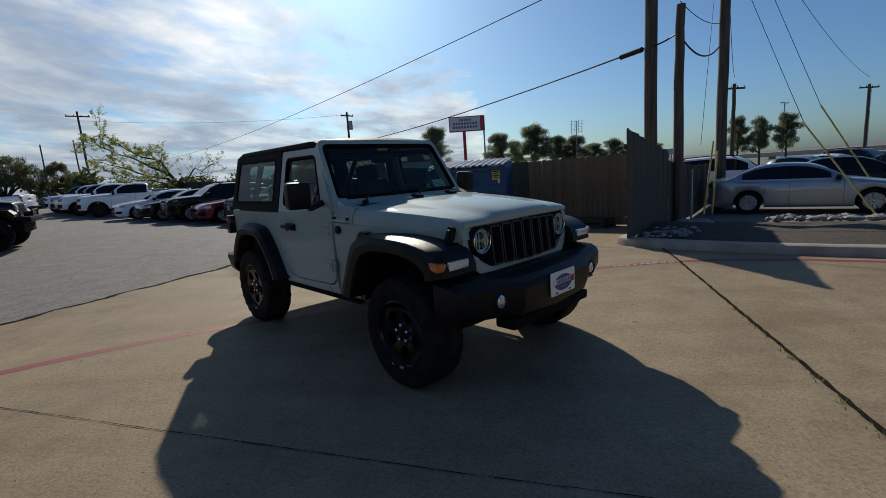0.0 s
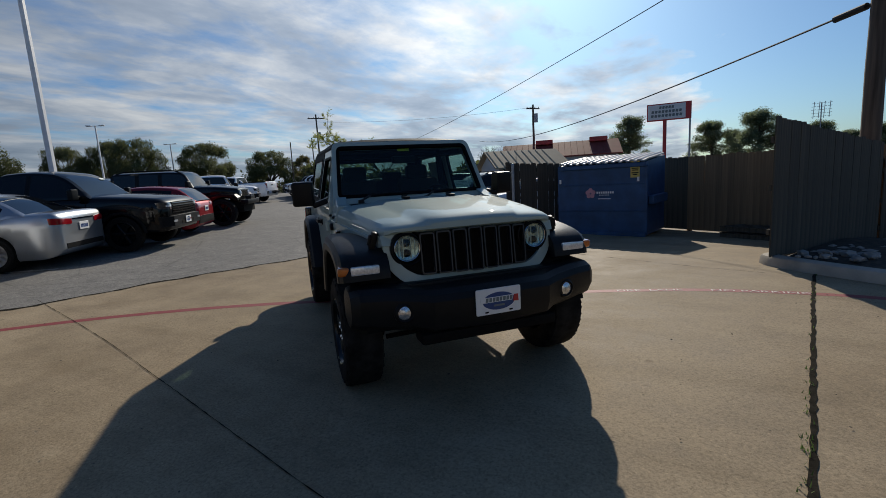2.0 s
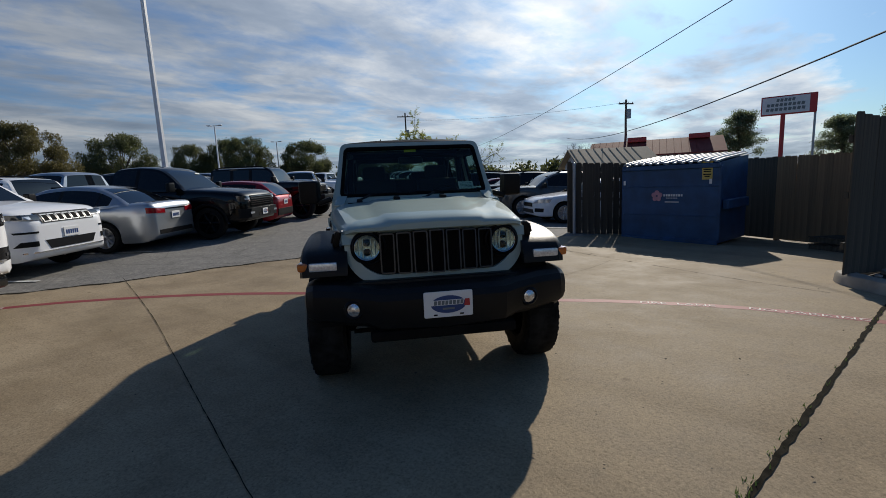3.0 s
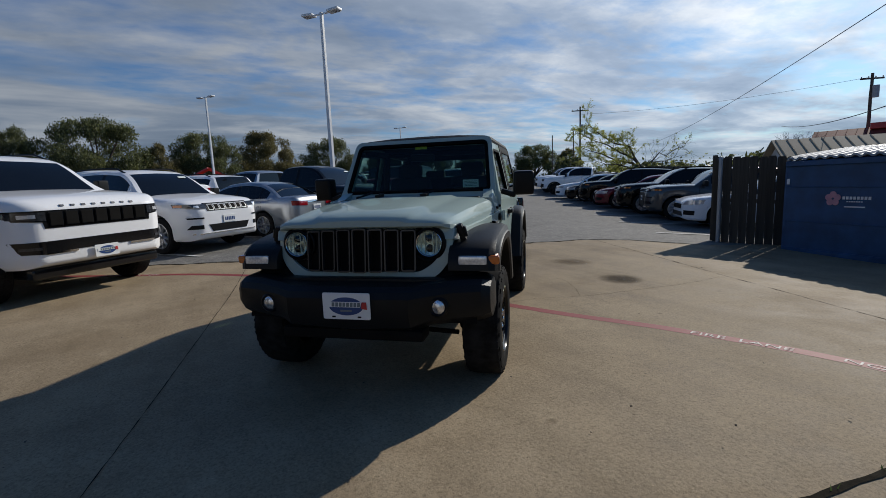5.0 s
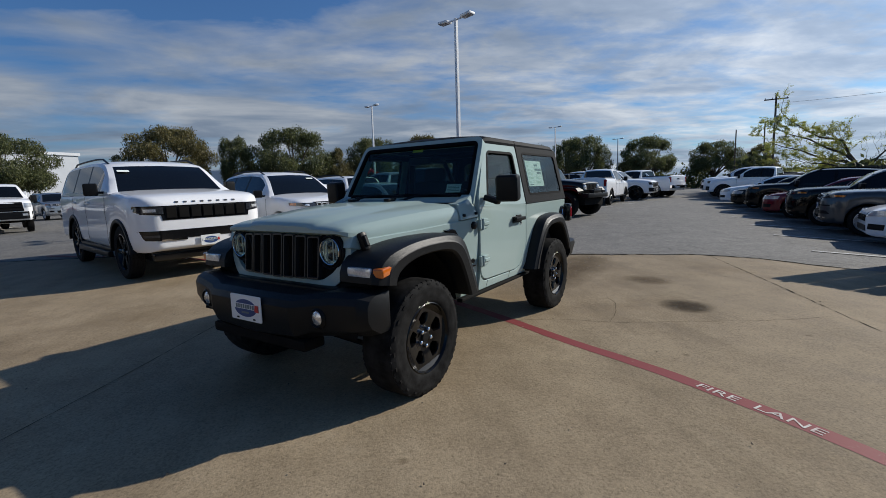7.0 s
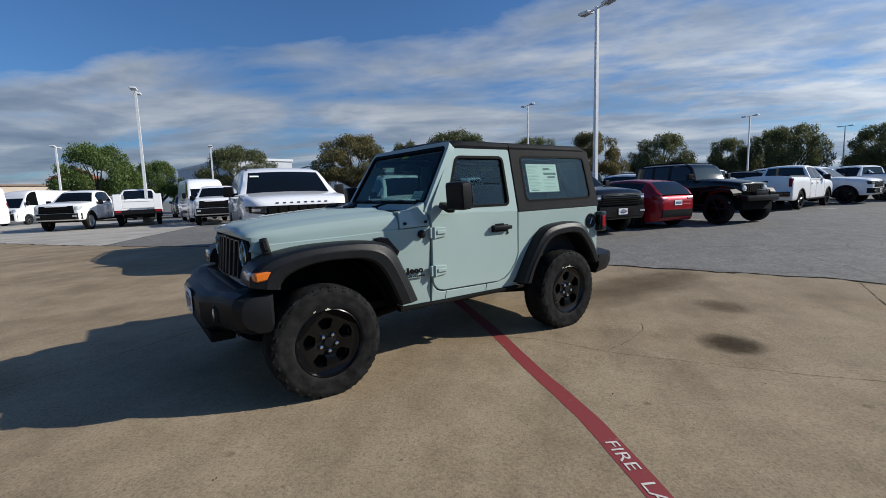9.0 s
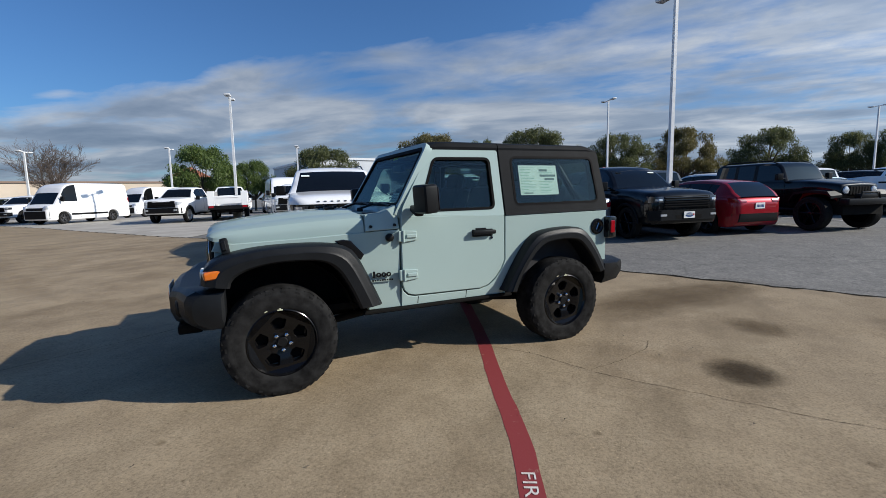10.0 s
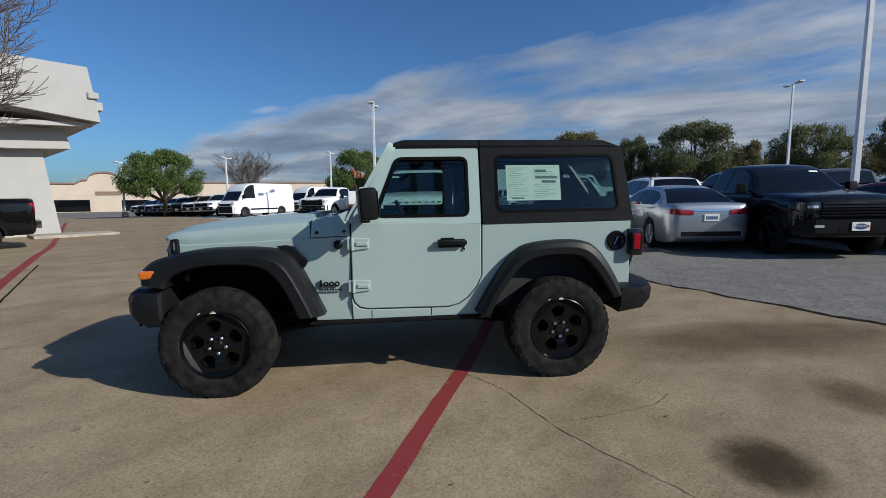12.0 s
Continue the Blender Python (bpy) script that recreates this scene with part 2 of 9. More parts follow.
def make_glass(name, tint, amount, gloss=1.0):
    """A thin tinted pane: it lets light straight through and mirrors by Fresnel."""
    m = bpy.data.materials.new(name)
    m.use_nodes = True
    nt = m.node_tree
    nt.nodes.clear()
    tr = nt.nodes.new("ShaderNodeBsdfTransparent")
    tr.inputs[0].default_value = tuple(t * amount for t in tint) + (1,)
    gl = nt.nodes.new("ShaderNodeBsdfGlossy")
    gl.inputs["Color"].default_value = (gloss, gloss, gloss, 1)
    gl.inputs["Roughness"].default_value = 0.02
    lw = nt.nodes.new("ShaderNodeLayerWeight")
    lw.inputs["Blend"].default_value = 0.5
    pw = nt.nodes.new("ShaderNodeMath")
    pw.operation, pw.inputs[1].default_value = "POWER", 5.0
    nt.links.new(lw.outputs["Facing"], pw.inputs[0])
    fr = nt.nodes.new("ShaderNodeMath")
    fr.operation, fr.inputs[1].default_value, fr.inputs[2].default_value = "MULTIPLY_ADD", 0.60, 0.05
    nt.links.new(pw.outputs[0], fr.inputs[0])
    mx = nt.nodes.new("ShaderNodeMixShader")
    out = nt.nodes.new("ShaderNodeOutputMaterial")
    nt.links.new(fr.outputs[0], mx.inputs[0])
    nt.links.new(tr.outputs[0], mx.inputs[1]), nt.links.new(gl.outputs[0], mx.inputs[2])
    nt.links.new(mx.outputs[0], out.inputs[0])
    return m


def make_leaf(name, a, c2, through_light=0.35):
    m, nt, b = mat_base(name)
    geo = nt.nodes.new("ShaderNodeNewGeometry")
    nt.links.new(ramp(nt, geo.outputs["Random Per Island"], [(0.0, a), (1.0, c2)]), b.inputs["Base Color"])
    b.inputs["Roughness"].default_value = 0.6
    b.inputs["Subsurface Weight"].default_value = 0.0
    tl = nt.nodes.new("ShaderNodeBsdfTranslucent")
    nt.links.new(ramp(nt, geo.outputs["Random Per Island"], [(0.0, tuple(v * 1.2 for v in a)), (1.0, tuple(v * 1.5 for v in c2))]), tl.inputs[0])
    mx = nt.nodes.new("ShaderNodeMixShader")
    mx.inputs[0].default_value = through_light
    out = nt.nodes["Material Output"]
    nt.links.new(b.outputs[0], mx.inputs[1]), nt.links.new(tl.outputs[0], mx.inputs[2])
    nt.links.new(mx.outputs[0], out.inputs[0])
    return m


M = {}
M["concrete"] = make_concrete()
M["asphalt"] = make_asphalt()
M["pale_concrete"] = plain("pale_worn_concrete", (0.375, 0.345, 0.295), 0.85, vary=0.22, scale=0.9, grain=0.5, grain_scale=45)
M["curb"] = plain("curb_concrete", (0.36, 0.32, 0.26), 0.85, vary=0.25, scale=2.5, grain=0.5, grain_scale=60)
M["red_line"] = make_worn("red_road_paint", (0.22, 0.026, 0.027), (0.31, 0.18, 0.13), 0.88)
M["white_line"] = make_worn("white_road_paint", (0.66, 0.62, 0.56), (0.35, 0.12, 0.10), 0.72)
M["stall_line"] = make_worn("stall_paint", (0.62, 0.62, 0.60), (0.17, 0.165, 0.16), 0.62)
M["seam"] = plain("tar_seam", (0.022, 0.019, 0.014), 0.95, vary=0.5, scale=20, grain=0.8, grain_scale=90, spec=0.03)
M["crack"] = plain("dusty_crack", (0.085, 0.064, 0.043), 0.95, vary=0.4, scale=9.0, spec=0.05)
M["sage"] = car_paint("sage_grey_paint", (0.335, 0.425, 0.40), 0.0, 0.62, 0.6)
M["flare"] = plain("textured_black_plastic", (0.009, 0.0098, 0.011), 0.42, vary=0.2, grain=0.25, grain_scale=420, spec=0.20)
M["top"] = plain("black_hardtop_shell", (0.011, 0.012, 0.0135), 0.6, vary=0.2, grain=0.2, grain_scale=380, spec=0.05)
M["rubber"] = plain("tyre_rubber", (0.0165, 0.0163, 0.0161), 0.72, vary=0.55, scale=14, grain=0.4, grain_scale=120, spec=0.05)
M["rim_black"] = plain("gloss_black_wheel", (0.003, 0.003, 0.0034), 0.20, vary=0.1, spec=0.34)
M["yellow_mark"] = plain("pale_tyre_mark", (0.60, 0.60, 0.42), 0.7, vary=0.1)
M["reflector"] = plain("lamp_reflector", (0.62, 0.63, 0.65), 0.22, 0.75, vary=0.45, scale=38)
M["rim_silver"] = plain("silver_alloy", (0.55, 0.55, 0.56), 0.28, 0.9, vary=0.05)
M["rim_gray"] = plain("dark_alloy", (0.09, 0.09, 0.095), 0.3, 0.6, vary=0.05)
M["chrome"] = plain("chrome", (0.75, 0.75, 0.76), 0.08, 1.0, vary=0.03)
M["black"] = plain("satin_black", (0.008, 0.0083, 0.009), 0.4, vary=0.2, spec=0.16)
M["under"] = plain("underbody_black", (0.008, 0.0075, 0.007), 0.85, vary=0.3, spec=0.1)
M["gloss_black"] = plain("gloss_black_trim", (0.008, 0.008, 0.009), 0.12, vary=0.1)
M["slot"] = plain("grille_slot_grey", (0.022, 0.0225, 0.0235), 0.35, 0.0, vary=0.1)
M["lens"] = plain("clear_lens", (0.66, 0.68, 0.70), 0.12, 0.35, vary=0.25, scale=60, coat=1.0)
M["amber"] = plain("amber_lens", (0.55, 0.13, 0.012), 0.15, vary=0.1, scale=40, coat=1.0)
M["red_lens"] = plain("red_lens", (0.30, 0.006, 0.012), 0.12, vary=0.15, scale=40, coat=1.0)
M["glass"] = make_glass("tinted_car_glass", (0.82, 0.95, 0.91), 0.86, 0.5)
M["dark_glass"] = make_glass("privacy_glass", (0.80, 0.94, 0.92), 0.80, 0.6)
M["deep_glass"] = make_glass("dark_privacy_glass", (0.78, 0.93, 0.90), 0.72, 0.6)
M["seal"] = plain("black_rubber_seal", (0.004, 0.004, 0.0045), 0.6, vary=0.1, spec=0.04)
M["far_glass"] = plain("dark_vehicle_glass", (0.004, 0.005, 0.006), 0.03, vary=0.1, spec=0.42)
M["lamp_dark"] = plain("smoked_lamp_lens", (0.03, 0.032, 0.036), 0.08, vary=0.4, scale=30, coat=0.6)
M["seat"] = plain("black_seat_cloth", (0.02, 0.02, 0.022), 0.9, vary=0.2, grain=0.3, grain_scale=200)
M["paper"] = plain("white_paper", (0.80, 0.84, 0.78), 0.7, vary=0.03)
M["ink"] = plain("grey_print", (0.16, 0.19, 0.19), 0.7, vary=0.05)
M["ink_green"] = plain("green_print", (0.30, 0.45, 0.38), 0.7, vary=0.05)
M["yellow_tag"] = plain("yellow_tag", (0.75, 0.66, 0.03), 0.6, vary=0.03)
M["plate"] = plain("white_plate", (0.80, 0.80, 0.78), 0.4, vary=0.03)
M["plate_blue"] = plain("blue_print", (0.016, 0.055, 0.19), 0.4, vary=0.05)
M["flower_pink"] = plain("faded_pink_mark", (0.62, 0.30, 0.34), 0.5, vary=0.15)
M["plate_red"] = plain("red_print", (0.50, 0.03, 0.03), 0.4, vary=0.05)
M["white_paint"] = car_paint("white_car_paint", (0.86, 0.86, 0.86))
M["silver_paint"] = car_paint("silver_car_paint", (0.40, 0.42, 0.44), 0.75, 0.32)
M["black_paint"] = car_paint("black_car_paint", (0.003, 0.003, 0.0033), 0.0, 0.35, 0.6)
M["red_paint"] = car_paint("red_car_paint", (0.32, 0.012, 0.02), 0.3)
M["maroon_paint"] = car_paint("maroon_car_paint", (0.16, 0.012, 0.02), 0.3)
M["grey_paint"] = car_paint("grey_car_paint", (0.07, 0.075, 0.08), 0.5)
M["blue_paint"] = car_paint("blue_grey_car_paint", (0.06, 0.09, 0.13), 0.5)
M["fence"] = make_wood("weathered_fence_board", (0.170, 0.108, 0.058), (0.30, 0.195, 0.105))
M["fence_grey"] = make_wood("grey_weathered_board", (0.048, 0.042, 0.031), (0.115, 0.100, 0.074))
M["gate_wood"] = make_wood("dark_gate_board", (0.034, 0.028, 0.021), (0.082, 0.068, 0.051))
M["pole_wood"] = make_wood("creosoted_pole", (0.045, 0.034, 0.026), (0.14, 0.11, 0.085), 0.6)
M["bark"] = plain("bark", (0.085, 0.066, 0.05), 0.95, vary=0.4, scale=8, grain=0.9, grain_scale=22)
M["leaf"] = make_leaf("oak_leaf", (0.048, 0.060, 0.022), (0.140, 0.150, 0.052))
M["leaf_warm"] = make_leaf("oak_leaf_bronze", (0.070, 0.064, 0.022), (0.185, 0.155, 0.052))
M["leaf_pine"] = make_leaf("pine_needles", (0.085, 0.110, 0.060), (0.20, 0.235, 0.125), 0.5)
M["leaf_new"] = make_leaf("spring_leaf", (0.20, 0.23, 0.04), (0.48, 0.48, 0.12))
M["leaf_bright"] = make_leaf("bright_oak_leaf", (0.040, 0.078, 0.016), (0.135, 0.185, 0.04))
M["twig"] = plain("bare_twig", (0.11, 0.085, 0.07), 0.95, vary=0.3)
M["galv"] = plain("galvanised_steel", (0.36, 0.37, 0.38), 0.45, 0.35, vary=0.1)
M["white_steel"] = plain("white_steel_pole", (0.66, 0.67, 0.68), 0.5, vary=0.08)
M["dump_blue"] = plain("dumpster_blue_paint", (0.018, 0.070, 0.165), 0.5, vary=0.3, scale=3.0, grain=0.25, grain_scale=40)
M["lid"] = plain("grey_plastic_lid", (0.30, 0.32, 0.34), 0.45, vary=0.1)
M["stucco"] = plain("white_stucco", (0.40, 0.395, 0.38), 0.9, vary=0.05, scale=1.2, grain=0.4, grain_scale=45)
M["beige"] = plain("beige_stucco", (0.55, 0.46, 0.36), 0.9, vary=0.07, scale=0.4)
M["beige_trim"] = plain("brown_trim", (0.22, 0.15, 0.11), 0.8, vary=0.1)
M["grey_wall"] = plain("pale_grey_wall", (0.55, 0.57, 0.59), 0.85, vary=0.06, scale=0.4)
M["tan_roof"] = plain("tan_metal_roof", (0.36, 0.29, 0.20), 0.7, vary=0.1, scale=1.0, spec=0.1)
M["red_roof"] = plain("red_metal_roof", (0.24, 0.050, 0.040), 0.7, vary=0.15, scale=1.0, spec=0.1)
M["bright_trim"] = plain("bright_grille_trim", (0.62, 0.62, 0.61), 0.3, 0.25, vary=0.05)
M["tile_roof"] = plain("clay_tile_roof", (0.36, 0.13, 0.07), 0.8, vary=0.2, scale=3.0)
M["sign_red"] = plain("sign_red", (0.48, 0.03, 0.03), 0.45, vary=0.06)
M["sign_white"] = plain("sign_face", (0.70, 0.70, 0.69), 0.45, vary=0.06)
M["mulch"] = plain("dark_mulch", (0.050, 0.036, 0.024), 0.97, vary=0.6, scale=14, grain=1.0, grain_scale=40)
M["rock"] = plain("pale_rock", (0.30, 0.28, 0.25), 0.9, vary=0.3, scale=7, grain=0.6, grain_scale=30)
M["grass"] = plain("dry_grass", (0.10, 0.10, 0.035), 0.95, vary=0.45, scale=2.2, grain=0.6, grain_scale=60)
M["grass_blade"] = make_leaf("grass_blade", (0.05, 0.10, 0.02), (0.13, 0.19, 0.05))
M["yellow_guard"] = plain("yellow_guy_guard", (0.62, 0.47, 0.12), 0.5, vary=0.08)
M["wire"] = plain("black_cable", (0.012, 0.012, 0.012), 0.6, vary=0.1)
M["red_excavator"] = plain("red_machine_paint", (0.62, 0.04, 0.02), 0.4, vary=0.1)

# ---- building blocks ----


def bm_new():
    return bmesh.new()


def finish(name, bm, materials, parent=None, label="", smooth=True, angle=32):
    bmesh.ops.recalc_face_normals(bm, faces=bm.faces)
    me = bpy.data.meshes.new(name)
    bm.to_mesh(me)
    bm.free()
    for m in materials if isinstance(materials, (list, tuple)) else [materials]:
        me.materials.append(m)
    if smooth:
        me.polygons.foreach_set("use_smooth", [True] * len(me.polygons))
        me.set_sharp_from_angle(angle=radians(angle))
    ob = new(name, me)
    if parent is not None:
        ob.parent = parent
    if label:
        ob["label"] = label
    return ob


def part(name, bm, material, parent, label="", smooth=True, angle=32):
    return finish(name, bm, material, parent, label, smooth, angle)


def thing(name, m, label, category, group="", kind=""):
    ob = new(name)
    ob.empty_display_size = 0.2
    ob.matrix_world = m
    return tagged(ob, label, category, group, kind)


def box(bm, c, s, rot=None, bevel=0.0, seg=1):
    mtx = Matrix.Translation(c) @ (rot.to_4x4() if rot is not None else Matrix.Identity(4)) @ Matrix.Diagonal((*s, 1))
    vs = bmesh.ops.create_cube(bm, size=1.0, matrix=mtx)["verts"]
    if bevel:
        es = list({e for v in vs for e in v.link_edges})
        bmesh.ops.bevel(bm, geom=es, offset=bevel, segments=seg, affect="EDGES", profile=0.6)
    return vs


def rod(bm, p0, p1, r0, r1=None, seg=10, caps=True):
    p0, p1 = Vector(p0), Vector(p1)
    r1 = r0 if r1 is None else r1
    d = p1 - p0
    q = d.to_track_quat("Z", "Y").to_matrix()
    rings = []
    for p, r in ((p0, r0), (p1, r1)):
        rings.append([bm.verts.new(p + q @ Vector((r * math.cos(2 * math.pi * i / seg), r * math.sin(2 * math.pi * i / seg), 0))) for i in range(seg)])
    for i in range(seg):
        bm.faces.new((rings[0][i], rings[0][(i + 1) % seg], rings[1][(i + 1) % seg], rings[1][i]))
    if caps:
        bm.faces.new(rings[0][::-1]), bm.faces.new(rings[1])


def tube(bm, pts, r, seg=8):
    """A tube along points; r is one radius or one a point."""
    pts = [Vector(p) for p in pts]
    rs = r if isinstance(r, (list, tuple)) else [r] * len(pts)
    rings = []
    last = None
    for k, p in enumerate(pts):
        d = (pts[min(k + 1, len(pts) - 1)] - pts[max(k - 1, 0)]).normalized()
        q = d.to_track_quat("Z", "Y").to_matrix() if last is None else last[0].rotation_difference(d).to_matrix() @ last[1]
        last = (d, q)
        rings.append([p + q @ Vector((rs[k] * math.cos(2 * math.pi * i / seg), rs[k] * math.sin(2 * math.pi * i / seg), 0)) for i in range(seg)])
    loft(bm, rings)


def loft(bm, rings, closed=True, caps=True, keep=None):
    """Skin a row of rings of equal count; keep(i, j) picks the faces."""
    vr = [[bm.verts.new(p) for p in ring] for ring in rings]
    n = len(rings[0])
    for i in range(len(rings) - 1):
        for j in range(n if closed else n - 1):
            if keep and not keep(i, j):
                continue
            a, b, c, d = vr[i][j], vr[i][(j + 1) % n], vr[i + 1][(j + 1) % n], vr[i + 1][j]
            bm.faces.new((a, b, c, d))
    if caps and closed:
        bm.faces.new(vr[0][::-1]), bm.faces.new(vr[-1])
    loose = [v for ring in vr for v in ring if not v.link_faces]
    if loose:
        bmesh.ops.delete(bm, geom=loose, context="VERTS")


def lathe(bm, prof, mtx, seg=40, closed_prof=False):
    """Turn a profile of (radius, along) about the local z of mtx."""
    rings = []
    for r, a in prof:
        rings.append([mtx @ Vector((r * math.cos(2 * math.pi * i / seg), r * math.sin(2 * math.pi * i / seg), a)) for i in range(seg)])
    if closed_prof:
        rings.append(rings[0])
    loft(bm, rings, caps=False)


def prism(bm, pts, place, d0, d1):
    """Extrude a flat outline; place(u, v, d) gives the point."""
    a = [bm.verts.new(place(u, v, d0)) for u, v in pts]
    b = [bm.verts.new(place(u, v, d1)) for u, v in pts]
    n = len(pts)
    bm.faces.new(a), bm.faces.new(b[::-1])
    for i in range(n):
        bm.faces.new((a[i], b[i], b[(i + 1) % n], a[(i + 1) % n]))


def ring_plate(bm, outer, inner, place, d0, d1):
    """A plate with a hole: outlines of equal count."""
    n = len(outer)
    v = {}
    for key, pts in (("o", outer), ("i", inner)):
        for d in (d0, d1):
            v[key, d] = [bm.verts.new(place(p, q, d)) for p, q in pts]
    for i in range(n):
        k = (i + 1) % n
        for d in (d0, d1):
            bm.faces.new((v["o", d][i], v["o", d][k], v["i", d][k], v["i", d][i]))
        for key in "oi":
            bm.faces.new((v[key, d0][i], v[key, d0][k], v[key, d1][k], v[key, d1][i]))


def rounded(x0, y0, x1, y1, r, n=5):
    """A rectangle's outline with round corners."""
    rr = r if isinstance(r, (list, tuple)) else [r] * 4
    out = []
    for (cx, cy, a0), q in zip(((x1, y1, 0), (x0, y1, 90), (x0, y0, 180), (x1, y0, 270)), rr):
        sx, sy = (1 if cx == x1 else -1), (1 if cy == y1 else -1)
        for i in range(n + 1):
            a = radians(a0 + 90 * i / n)
            out.append((cx - sx * q + q * math.cos(a), cy - sy * q + q * math.sin(a)))
    return out


def grow(pts, d):
    """Move an outline outwards by d (towards its centre when negative)."""
    n = len(pts)
    area = sum(pts[i][0] * pts[(i + 1) % n][1] - pts[(i + 1) % n][0] * pts[i][1] for i in range(n))
    s = 1 if area > 0 else -1
    out = []
    for i in range(n):
        (ax, ay), (bx, by), (cx, cy) = pts[i - 1], pts[i], pts[(i + 1) % n]
        e1, e2 = Vector((bx - ax, by - ay)), Vector((cx - bx, cy - by))
        n1 = Vector((e1.y, -e1.x)).normalized() if e1.length > 1e-9 else Vector((0, 0))
        n2 = Vector((e2.y, -e2.x)).normalized() if e2.length > 1e-9 else n1
        m = (n1 + n2)
        m = m.normalized() / max(0.5, math.sqrt(max(0.01, (1 + n1.dot(n2)) / 2)))
        out.append((bx + s * d * m.x, by + s * d * m.y))
    return out


def gz(x, y):
    """Height of the ground: the lot climbs gently westward and falls to the north-east."""
    def cl(v, a, b):
        return max(a, min(b, v))
    n = 0.45 * x + 0.9 * y
    return (0.016 * cl(0.5 - x, 0, 30) * cl((y + 35) / 35, 0, 1) - 0.05 * cl(n - 8.2, 0, 9) * cl((x + 25) / 20, 0, 1)
            - 0.02 * cl(-y - 30, 0, 40) - 0.011 * cl(n - 22, 0, 400) * cl(x / 30, 0, 1))


def stand(x, y, heading):
    """The pose of a thing that stands on the sloping ground, its x along heading."""
    h = radians(heading)
    ax, ay = math.cos(h), math.sin(h)
    dx = (gz(x + ax, y + ay) - gz(x - ax, y - ay)) / 2
    dy = (gz(x - ay, y + ax) - gz(x + ay, y - ax)) / 2
    X = Vector((ax, ay, dx)).normalized()
    Z = X.cross(Vector((-ay, ax, dy))).normalized()
    Y = Z.cross(X)
    return Matrix.Translation((x, y, gz(x, y))) @ Matrix((X, Y, Z)).transposed().to_4x4()

# ---- ground, concrete apron, markings, kerb, bed ----


def curve_at(ctrl, v):
    return float(np.interp(v, [c[0] for c in ctrl], [c[1] for c in ctrl]))


def smooth_line(pts, step=0.25):
    """A Catmull-Rom line through points in the plane, with even steps."""
    p = [Vector((*q, 0)) for q in pts]
    p = [2 * p[0] - p[1], *p, 2 * p[-1] - p[-2]]
    out = []
    for i in range(1, len(p) - 2):
        a, b, c, d = p[i - 1:i + 3]
        n = max(2, int((c - b).length / step))
        for k in range(n):
            t = k / n
            out.append(0.5 * ((2 * b) + (c - a) * t + (2 * a - 5 * b + 4 * c - d) * t * t + (3 * b - a - 3 * c + d) * t ** 3))
    out.append(p[-2])
    return [(v.x, v.y) for v in out]


def strip(bm, line, width, lift, wob=0.0, thick=0.0):
    """A band that follows a line on the ground."""
    rng = random.Random(len(line))
    rows = []
    for k, (x, y) in enumerate(line):
        x0, y0 = line[max(k - 1, 0)]
        x1, y1 = line[min(k + 1, len(line) - 1)]
        d = Vector((x1 - x0, y1 - y0)).normalized()
        w0 = width / 2 + rng.uniform(-wob, wob)
        w1 = width / 2 + rng.uniform(-wob, wob)
        a, b = (x - d.y * w0, y + d.x * w0), (x + d.y * w1, y - d.x * w1)
        rows.append([Vector((*q, gz(*q) + lift)) for q in (a, b)])
    loft(bm, rows, closed=False, caps=False)


def ground_sheet():
    co = [0.0]
    while co[-1] < 2500:
        v = co[-1]
        co.append(v + (1.0 if v < 30 else 2.5 if v < 80 else 0.25 * v))
    axis = [-v for v in co[:0:-1]] + co
    bm = bm_new()
    rows = [[Vector((x, y, gz(x, y) - 0.012)) for x in axis] for y in axis]
    loft(bm, rows, closed=False, caps=False)
    tagged(finish("ground", bm, M["asphalt"]), "worn grey asphalt parking lot with fine cracks", "ground", kind="structure")


WEST = [(-60, -17), (-20, -9.8), (-16.7, -9.0), (-8.6, -7.4), (-5.3, -7.0), (0, -6.7), (1.8, -6.2), (2.6, -5.75), (3.7, -5.25), (5.2, -4.95), (7.0, -4.3),
        (8.4, -3.8), (10.1, -3.2), (10.9, -2.6), (11.8, -1.5), (12.6, -1.2), (16, -0.6)]
KERB = [(3.05, 9.15), (3.12, 8.75), (3.5, 8.28), (4.1, 7.68), (4.93, 7.05), (5.8, 6.55), (7.4, 5.9), (10, 5.1), (16, 4.0), (30, 2.2), (60, 0.5)]


def east_edge(y):
    k = [(q, p) for p, q in KERB[::-1]]
    if y < 8.75:
        return curve_at(k, y) if y > 0.5 else 60
    return curve_at([(8.75, 3.3), (11.9, 5.3), (16, 5.6)], y)


def pavement():
    ys = list(np.arange(-60, 0, 1.5)) + list(np.arange(0, 15.01, 0.25))
    bm = bm_new()
    rows = []
    for y in ys:
        x0, x1 = curve_at(WEST, y), east_edge(y)
        x0 += 0.03 * math.sin(y * 7.3) + 0.02 * math.sin(y * 17.0)
        rows.append([Vector((x, y, gz(x, y) + 0.006)) for x in [x0 + (x1 - x0) * (k / 130) ** 1.3 for k in range(131)]])
    loft(bm, rows, closed=False, caps=False)
    tagged(finish("pavement", bm, M["concrete"]), "tan concrete apron with stains and tar joints", "pavement", kind="structure")
    # the ragged seam where concrete meets asphalt
    bm = bm_new()
    strip(bm, [(curve_at(WEST, y) + 0.03 * math.sin(y * 7.3), y) for y in np.arange(-40, 11.8, 0.1)], 0.07, 0.010, 0.028)
    tagged(finish("seam", bm, M["seam"]), "dark ragged seam between concrete and asphalt", "joint", kind="structure")


